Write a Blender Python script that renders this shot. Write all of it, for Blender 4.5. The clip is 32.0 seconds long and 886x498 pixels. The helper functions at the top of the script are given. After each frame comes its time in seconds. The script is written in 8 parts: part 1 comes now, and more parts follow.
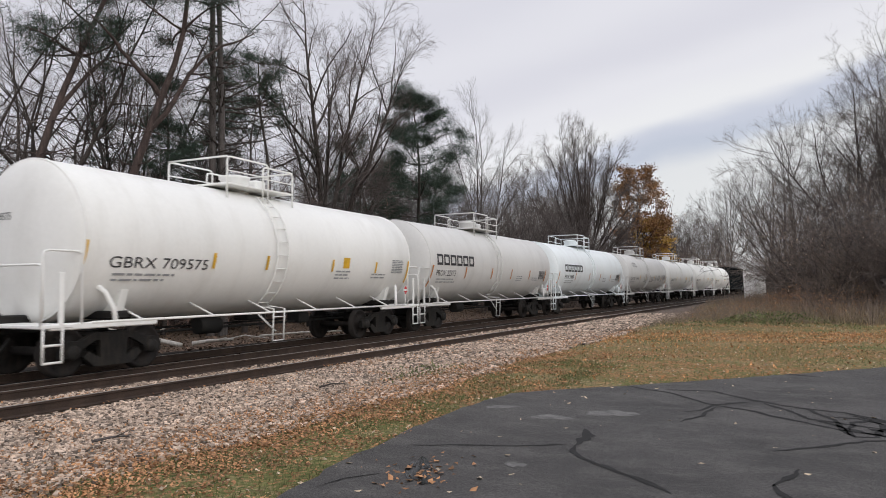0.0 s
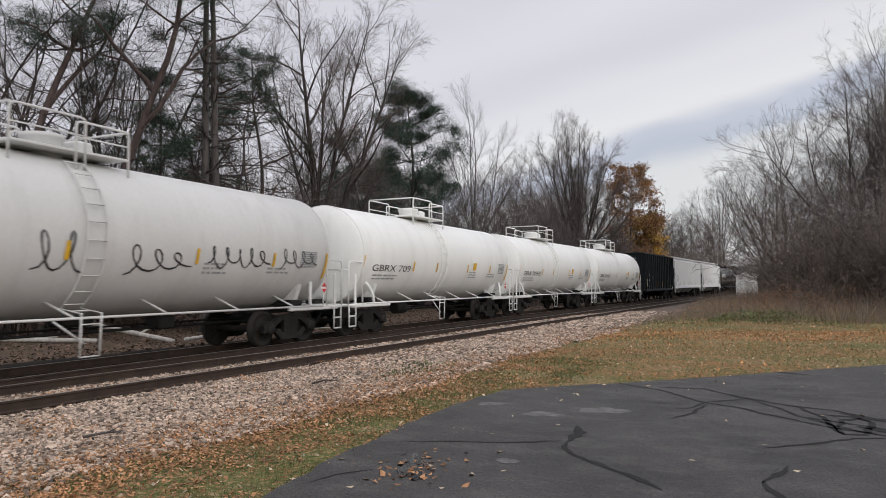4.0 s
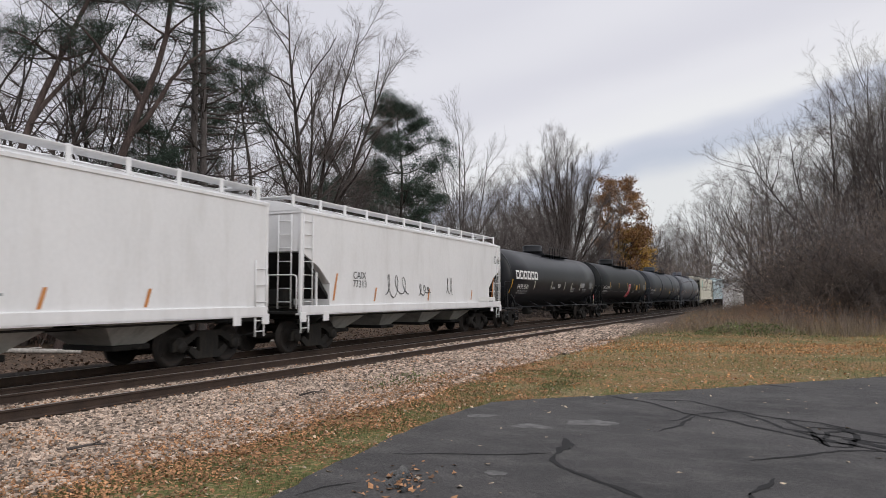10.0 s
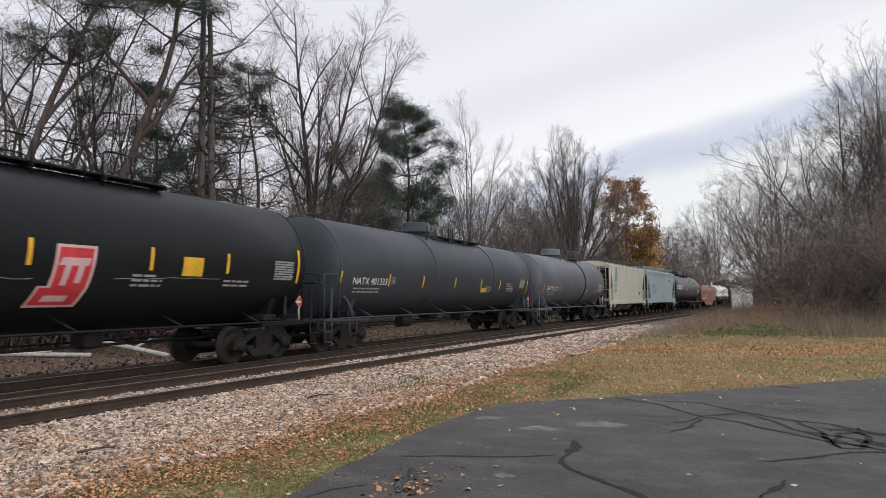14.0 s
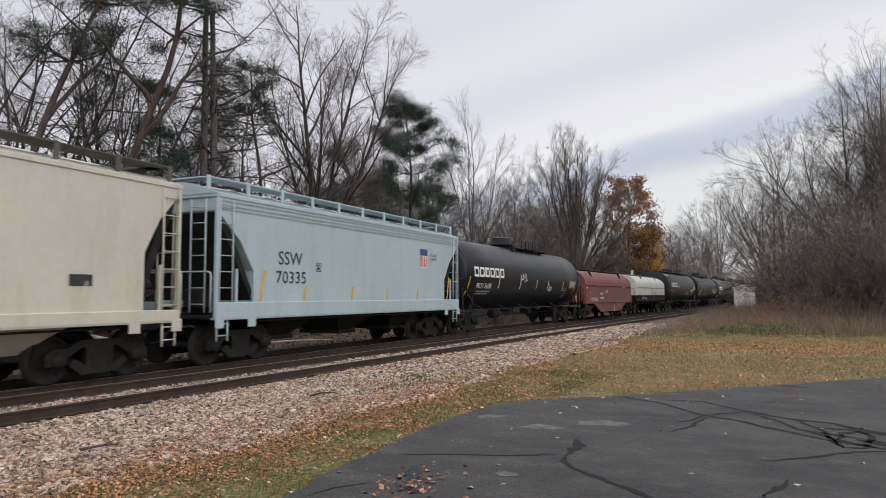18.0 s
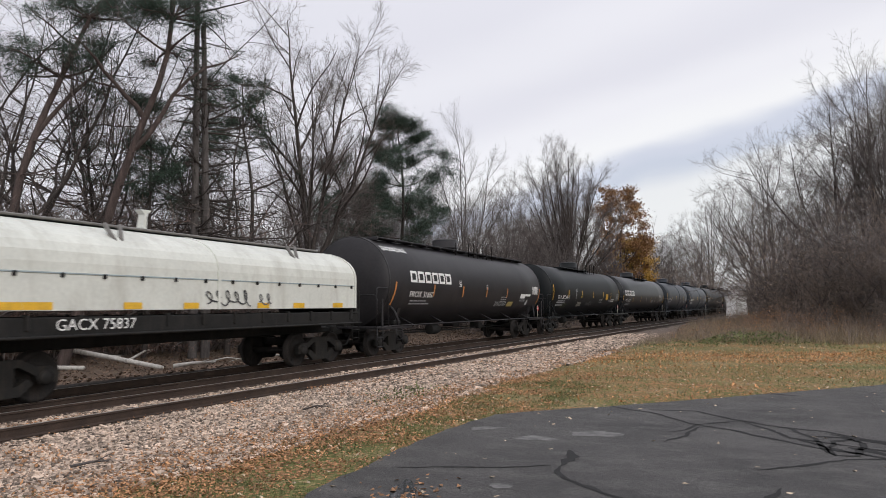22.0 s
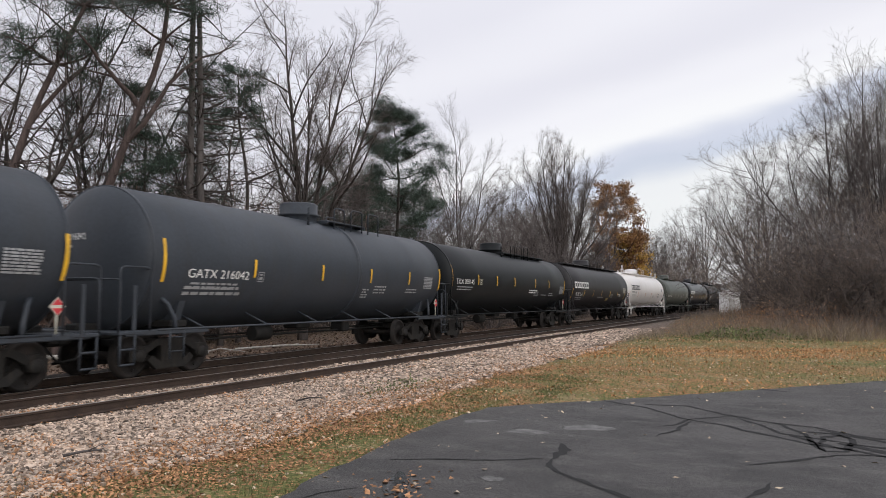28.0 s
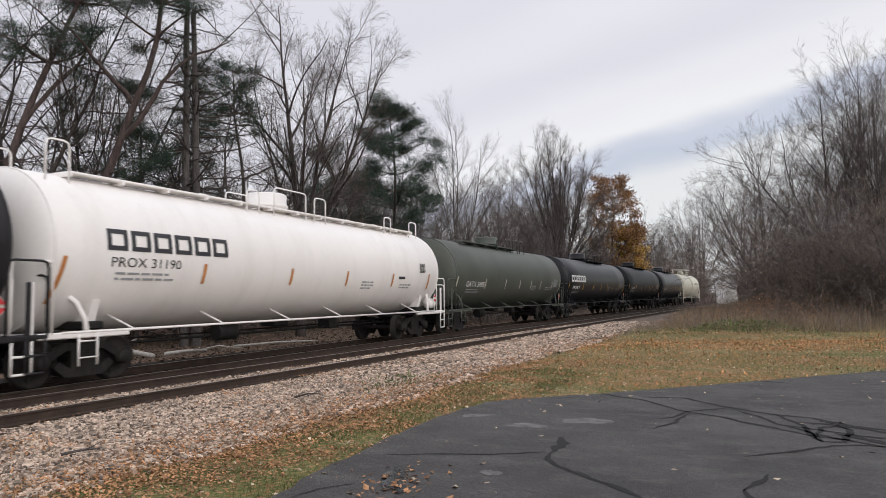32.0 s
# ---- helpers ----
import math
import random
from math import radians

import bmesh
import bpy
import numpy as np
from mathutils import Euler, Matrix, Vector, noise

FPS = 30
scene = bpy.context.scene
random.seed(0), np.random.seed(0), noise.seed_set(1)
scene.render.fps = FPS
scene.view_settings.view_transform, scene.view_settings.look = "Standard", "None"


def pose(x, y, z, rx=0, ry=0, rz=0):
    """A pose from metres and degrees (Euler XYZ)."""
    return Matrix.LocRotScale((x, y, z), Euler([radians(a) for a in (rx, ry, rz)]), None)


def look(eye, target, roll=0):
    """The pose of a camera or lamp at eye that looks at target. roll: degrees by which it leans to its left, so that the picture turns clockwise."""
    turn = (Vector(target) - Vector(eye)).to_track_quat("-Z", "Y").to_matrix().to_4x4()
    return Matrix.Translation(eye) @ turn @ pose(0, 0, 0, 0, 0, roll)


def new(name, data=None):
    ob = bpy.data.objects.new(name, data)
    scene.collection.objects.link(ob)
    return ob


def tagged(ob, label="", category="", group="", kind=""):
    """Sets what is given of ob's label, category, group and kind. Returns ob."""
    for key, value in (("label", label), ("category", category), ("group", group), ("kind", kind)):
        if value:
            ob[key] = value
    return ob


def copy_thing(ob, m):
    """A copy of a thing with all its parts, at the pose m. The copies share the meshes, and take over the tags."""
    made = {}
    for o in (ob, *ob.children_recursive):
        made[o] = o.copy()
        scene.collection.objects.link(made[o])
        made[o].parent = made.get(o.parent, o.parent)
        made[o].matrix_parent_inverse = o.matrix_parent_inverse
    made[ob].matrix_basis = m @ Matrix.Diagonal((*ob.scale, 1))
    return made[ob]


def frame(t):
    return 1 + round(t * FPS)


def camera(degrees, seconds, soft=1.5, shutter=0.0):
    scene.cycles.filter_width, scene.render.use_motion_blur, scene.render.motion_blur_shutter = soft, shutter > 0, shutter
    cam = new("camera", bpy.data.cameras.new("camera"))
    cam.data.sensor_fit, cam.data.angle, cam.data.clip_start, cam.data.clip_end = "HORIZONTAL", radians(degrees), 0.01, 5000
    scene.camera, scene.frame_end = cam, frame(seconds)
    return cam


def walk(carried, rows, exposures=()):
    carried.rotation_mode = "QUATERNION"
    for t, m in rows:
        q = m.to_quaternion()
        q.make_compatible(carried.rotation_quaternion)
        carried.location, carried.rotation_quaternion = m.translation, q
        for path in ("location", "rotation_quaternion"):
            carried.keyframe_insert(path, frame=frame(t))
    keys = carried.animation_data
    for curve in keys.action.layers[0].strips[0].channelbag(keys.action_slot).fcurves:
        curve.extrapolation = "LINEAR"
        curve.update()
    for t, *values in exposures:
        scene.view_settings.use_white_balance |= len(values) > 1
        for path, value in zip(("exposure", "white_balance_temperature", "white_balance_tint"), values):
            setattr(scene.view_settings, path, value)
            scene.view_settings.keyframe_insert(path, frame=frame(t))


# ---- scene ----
# Camera: held by hand beside the parking lot, nearly still. Rows: seconds, place, yaw, pitch, roll.
cam = camera(65.0, 32.0, soft=0.6, shutter=0.15)
PATH = [
    (0, -0.007, 0.021, 1.721, 28.295, 3.095, -0.424),
    (0.5, 0.003, 0.013, 1.721, 28.235, 3.288, -0.345),
    (1, -0.006, 0.017, 1.724, 28.130, 3.168, -0.303),
    (1.5, -0.004, 0.019, 1.718, 27.957, 2.990, -0.370),
    (2, -0.007, 0.013, 1.722, 27.790, 2.812, -0.337),
    (2.5, -0.007, 0.012, 1.723, 27.691, 2.877, -0.313),
    (3, -0.005, 0.005, 1.721, 27.670, 2.923, -0.263),
    (3.5, 0.002, 0.010, 1.717, 27.791, 2.831, -0.224),
    (5.5, -0.009, 0.013, 1.720, 27.425, 3.064, -0.017),
    (6, -0.005, 0.019, 1.717, 27.339, 3.013, -0.133),
    (6.5, -0.008, 0.016, 1.718, 27.200, 2.920, -0.253),
    (7, -0.008, 0.014, 1.713, 27.175, 3.001, -0.223),
    (7.5, -0.006, 0.016, 1.716, 27.101, 3.080, -0.042),
    (8, -0.001, 0.011, 1.717, 27.090, 3.198, 0.089),
    (8.5, -0.007, 0.014, 1.714, 27.104, 3.324, 0.058),
    (9, 0.000, -0.000, 1.720, 26.974, 3.536, 0.000),
    (9.5, -0.001, -0.008, 1.722, 26.800, 3.688, -0.062),
    (10, 0.003, -0.010, 1.720, 26.795, 3.810, 0.049),
    (10.5, 0.007, -0.013, 1.722, 26.968, 3.939, 0.128),
    (11, 0.002, -0.014, 1.721, 27.015, 4.052, 0.062),
    (11.5, 0.003, -0.008, 1.723, 27.057, 4.094, 0.055),
    (12, 0.001, -0.009, 1.721, 27.133, 4.085, 0.011),
    (12.5, 0.004, -0.001, 1.722, 27.118, 3.977, -0.143),
    (13, 0.012, 0.003, 1.718, 27.083, 3.893, -0.295),
    (13.5, 0.007, -0.004, 1.719, 27.282, 3.930, -0.293),
    (14, 0.001, -0.001, 1.717, 27.404, 3.997, -0.217),
    (14.5, 0.003, -0.013, 1.722, 27.365, 4.143, -0.151),
    (16.5, -0.000, -0.002, 1.719, 27.454, 4.050, -0.245),
    (17, -0.010, -0.001, 1.717, 27.547, 3.867, -0.286),
    (17.5, -0.008, 0.004, 1.716, 27.618, 3.797, -0.234),
    (18, -0.010, 0.002, 1.719, 27.569, 3.848, -0.095),
    (18.5, -0.008, 0.003, 1.717, 27.431, 4.007, -0.150),
    (19, -0.005, 0.002, 1.720, 27.230, 4.072, -0.395),
    (19.5, -0.008, 0.002, 1.719, 27.059, 4.372, -0.522),
    (20, 0.001, -0.009, 1.719, 26.950, 4.735, -0.615),
    (20.5, 0.001, -0.008, 1.722, 26.915, 4.907, -0.778),
    (21, 0.005, -0.009, 1.721, 26.871, 5.094, -0.793),
    (21.5, 0.005, -0.002, 1.722, 26.970, 5.092, -0.682),
    (22, 0.007, -0.014, 1.722, 26.952, 4.805, -0.612),
    (22.5, 0.009, -0.014, 1.717, 26.983, 4.639, -0.478),
    (23, 0.006, -0.004, 1.718, 27.014, 4.336, -0.182),
    (23.5, 0.001, 0.001, 1.717, 27.023, 4.006, 0.081),
    (24, -0.004, 0.001, 1.723, 26.884, 4.039, 0.157),
    (24.5, -0.003, -0.018, 1.721, 26.838, 4.246, 0.084),
    (25, 0.011, -0.011, 1.717, 26.885, 4.390, -0.043),
    (25.5, 0.008, -0.021, 1.723, 26.822, 4.426, -0.019),
    (27.5, 0.018, -0.028, 1.726, 26.600, 4.361, -0.094),
    (28, 0.013, -0.024, 1.723, 26.532, 4.234, -0.040),
    (28.5, 0.017, -0.018, 1.723, 26.554, 4.303, -0.079),
    (29, 0.022, -0.027, 1.721, 26.523, 4.430, -0.229),
    (29.5, 0.017, -0.020, 1.725, 26.453, 4.353, -0.432),
    (30, 0.013, -0.018, 1.723, 26.406, 4.267, -0.554),
    (30.5, 0.019, -0.019, 1.725, 26.383, 4.235, -0.643),
    (31, 0.020, -0.020, 1.722, 26.367, 4.189, -0.611),
    (31.5, 0.022, -0.011, 1.725, 26.419, 3.974, -0.632),
    (32, 0.016, -0.006, 1.721, 26.325, 3.820, -0.617),
]
walk(cam, [(t, pose(x, y, z, 90 + pitch, 0, yaw) @ pose(0, 0, 0, 0, 0, roll)) for t, x, y, z, yaw, pitch, roll in PATH],
     exposures=[(0, 0.02), (1, -0.06), (2, -0.06), (3.5, -0.06), (6.8, -0.08), (8, 0.02), (9, 0.04), (11.5, -0.06), (12.8, 0.2), (14.5, 0.21), (17, 0.04), (20.5, 0.10), (24.5, 0.2), (25.5, 0.2), (28, 0.2), (32, 0.08)])

# ---- world and light: a bright overcast autumn sky ----
world = bpy.data.worlds.new("overcast_sky")
scene.world = world
world.use_nodes = True
wn, wl = world.node_tree.nodes, world.node_tree.links
wn.clear()
w_out = wn.new("ShaderNodeOutputWorld")
w_bg = wn.new("ShaderNodeBackground")
w_sky = wn.new("ShaderNodeTexSky")
w_sky.sky_type = "NISHITA"
w_sky.sun_disc = False
w_sky.sun_elevation, w_sky.sun_rotation = radians(28), radians(120)
w_sky.air_density, w_sky.dust_density = 1.2, 2.0
w_co = wn.new("ShaderNodeTexCoord")
w_map = wn.new("ShaderNodeMapping")
w_map.inputs["Scale"].default_value = (1.0, 1.0, 3.2)
w_map.inputs["Rotation"].default_value = (radians(8), radians(-9), 0)
w_no = wn.new("ShaderNodeTexNoise")
w_no.inputs["Scale"].default_value, w_no.inputs["Detail"].default_value, w_no.inputs["Roughness"].default_value = 2.3, 6, 0.45


def sky_math(op, a, b):
    q = wn.new("ShaderNodeMath")
    q.operation = op
    for i, v in enumerate((a, b)):
        if isinstance(v, (int, float)):
            q.inputs[i].default_value = v
        else:
            wl.new(v, q.inputs[i])
    return q.outputs[0]


# layers of cloud that rise slowly across the sky, blurred into one another
w_dot = wn.new("ShaderNodeVectorMath")
w_dot.operation = "DOT_PRODUCT"
w_dot.inputs[1].default_value = (-0.239, -0.124, 0.963)
w_sep = wn.new("ShaderNodeSeparateXYZ")
wl.new(w_co.outputs["Generated"], w_map.inputs["Vector"])
wl.new(w_map.outputs["Vector"], w_no.inputs["Vector"])
wl.new(w_co.outputs["Generated"], w_dot.inputs[0])
wl.new(w_co.outputs["Generated"], w_sep.inputs[0])
w_layer = sky_math("ADD", sky_math("MULTIPLY", w_dot.outputs["Value"], 1.0), sky_math("MULTIPLY", sky_math("SUBTRACT", w_no.outputs["Fac"], 0.5), 0.11))
w_ramp = wn.new("ShaderNodeValToRGB")
cr = w_ramp.color_ramp
cr.interpolation = "EASE"
cr.elements[0].position, cr.elements[0].color = 0.0, (0.74, 0.755, 0.77, 1)
cr.elements[1].position, cr.elements[1].color = 1.0, (0.70, 0.70, 0.74, 1)
for at_, col_ in ((0.05, (0.79, 0.80, 0.815)), (0.072, (0.78, 0.79, 0.81)), (0.092, (0.56, 0.60, 0.70)), (0.106, (0.60, 0.63, 0.73)), (0.13, (0.86, 0.86, 0.88)), (0.18, (0.82, 0.815, 0.86)), (0.24, (0.73, 0.725, 0.79)), (0.30, (0.78, 0.775, 0.83)), (0.36, (0.72, 0.715, 0.78))):
    cr.elements.new(at_).color = (*col_, 1)
wl.new(w_layer, w_ramp.inputs["Fac"])
# an overcast sky is brightest overhead
w_zen = wn.new("ShaderNodeMapRange")
w_zen.interpolation_type = "SMOOTHSTEP"
w_zen.inputs["From Min"].default_value, w_zen.inputs["From Max"].default_value = 0.3, 1.0
w_zen.inputs["To Min"].default_value, w_zen.inputs["To Max"].default_value = 1.0, 1.45
wl.new(w_sep.outputs["Z"], w_zen.inputs["Value"])
w_scale = wn.new("ShaderNodeMix")
w_scale.data_type = "RGBA"
w_scale.blend_type = "MULTIPLY"
w_scale.inputs[0].default_value = 1.0
w_scale.inputs[7].default_value = (0.10, 0.10, 0.10, 1)
w_mix = wn.new("ShaderNodeMix")
w_mix.data_type = "RGBA"
w_mix.inputs[0].default_value = 0.94
wl.new(w_sky.outputs["Color"], w_scale.inputs[6])
wl.new(w_scale.outputs[2], w_mix.inputs[6])
wl.new(w_ramp.outputs["Color"], w_mix.inputs[7])
w_lit = wn.new("ShaderNodeMix")
w_lit.data_type, w_lit.blend_type = "RGBA", "MULTIPLY"
w_lit.inputs[0].default_value = 1.0
wl.new(w_mix.outputs[2], w_lit.inputs[6])
wl.new(w_zen.outputs[0], w_lit.inputs[7])
wl.new(w_lit.outputs[2], w_bg.inputs["Color"])
w_bg.inputs["Strength"].default_value = 1.0
wl.new(w_bg.outputs["Background"], w_out.inputs["Surface"])

sun = new("sun", bpy.data.lights.new("sun", "SUN"))
sun.data.energy, sun.data.angle, sun.data.color = 0.9, radians(40), (1.0, 0.97, 0.93)
sun.matrix_world = look((24, -14, 15), (0, 0, 0))


# ---- materials ----
def surf(name, base, rough=0.6, var=0.18, scale=1.2, fine=30.0, bump=0.15, metal=0.0, grime=None, grime_amt=0.0, stretch=(1, 1, 1), spread=0.0, spec=0.5):
    """A painted or natural surface: two scales of noise in colour, fine relief, and blotches of grime."""
    m = bpy.data.materials.new(name)
    m.use_nodes = True
    n, l = m.node_tree.nodes, m.node_tree.links
    b = n["Principled BSDF"]
    co = n.new("ShaderNodeTexCoord")
    mp = n.new("ShaderNodeMapping")
    mp.inputs["Scale"].default_value = stretch
    l.new(co.outputs["Object"], mp.inputs["Vector"])
    big = n.new("ShaderNodeTexNoise")
    big.inputs["Scale"].default_value, big.inputs["Detail"].default_value = scale, 5
    small = n.new("ShaderNodeTexNoise")
    small.inputs["Scale"].default_value, small.inputs["Detail"].default_value = fine, 3
    l.new(mp.outputs["Vector"], big.inputs["Vector"])
    l.new(mp.outputs["Vector"], small.inputs["Vector"])
    r = n.new("ShaderNodeMapRange")
    r.inputs["From Min"].default_value, r.inputs["From Max"].default_value = 0.3, 0.7
    r.inputs["To Min"].default_value, r.inputs["To Max"].default_value = 1 - var, 1 + var
    l.new(big.outputs["Fac"], r.inputs["Value"])
    r2 = n.new("ShaderNodeMapRange")
    r2.inputs["From Min"].default_value, r2.inputs["From Max"].default_value = 0.3, 0.7
    r2.inputs["To Min"].default_value, r2.inputs["To Max"].default_value = 1 - var * 0.7, 1 + var * 0.7
    l.new(small.outputs["Fac"], r2.inputs["Value"])
    mul = n.new("ShaderNodeMath")
    mul.operation = "MULTIPLY"
    l.new(r.outputs[0], mul.inputs[0])
    l.new(r2.outputs[0], mul.inputs[1])
    last = mul.outputs[0]
    if spread:
        oi = n.new("ShaderNodeNewGeometry")
        r3 = n.new("ShaderNodeMapRange")
        r3.inputs["To Min"].default_value, r3.inputs["To Max"].default_value = 1 - spread, 1 + spread
        l.new(oi.outputs["Random Per Island"], r3.inputs["Value"])
        mm = n.new("ShaderNodeMath")
        mm.operation = "MULTIPLY"
        l.new(last, mm.inputs[0])
        l.new(r3.outputs[0], mm.inputs[1])
        last = mm.outputs[0]
    mix = n.new("ShaderNodeMix")
    mix.data_type, mix.blend_type = "RGBA", "MULTIPLY"
    mix.inputs[0].default_value = 1.0
    mix.inputs[6].default_value = (*base, 1)
    l.new(last, mix.inputs[7])
    colour = mix.outputs[2]
    if grime:
        gn = n.new("ShaderNodeTexNoise")
        gn.inputs["Scale"].default_value, gn.inputs["Detail"].default_value, gn.inputs["Roughness"].default_value = scale * 2.3, 6, 0.65
        gm = n.new("ShaderNodeMapping")
        gm.inputs["Scale"].default_value = (stretch[0], stretch[1] * 1.6, stretch[2] * 0.35)
        l.new(co.outputs["Object"], gm.inputs["Vector"])
        l.new(gm.outputs["Vector"], gn.inputs["Vector"])
        gr = n.new("ShaderNodeMapRange")
        gr.inputs["From Min"].default_value, gr.inputs["From Max"].default_value = 0.48, 0.75
        gr.inputs["To Max"].default_value = grime_amt
        l.new(gn.outputs["Fac"], gr.inputs["Value"])
        g2 = n.new("ShaderNodeMix")
        g2.data_type = "RGBA"
        g2.inputs[7].default_value = (*grime, 1)
        l.new(gr.outputs[0], g2.inputs[0])
        l.new(colour, g2.inputs[6])
        colour = g2.outputs[2]
    l.new(colour, b.inputs["Base Color"])
    b.inputs["Roughness"].default_value, b.inputs["Metallic"].default_value = rough, metal
    b.inputs["Specular IOR Level"].default_value = spec
    if bump:
        bp = n.new("ShaderNodeBump")
        bp.inputs["Strength"].default_value, bp.inputs["Distance"].default_value = bump, 0.02
        l.new(small.outputs["Fac"], bp.inputs["Height"])
        l.new(bp.outputs["Normal"], b.inputs["Normal"])
    return m


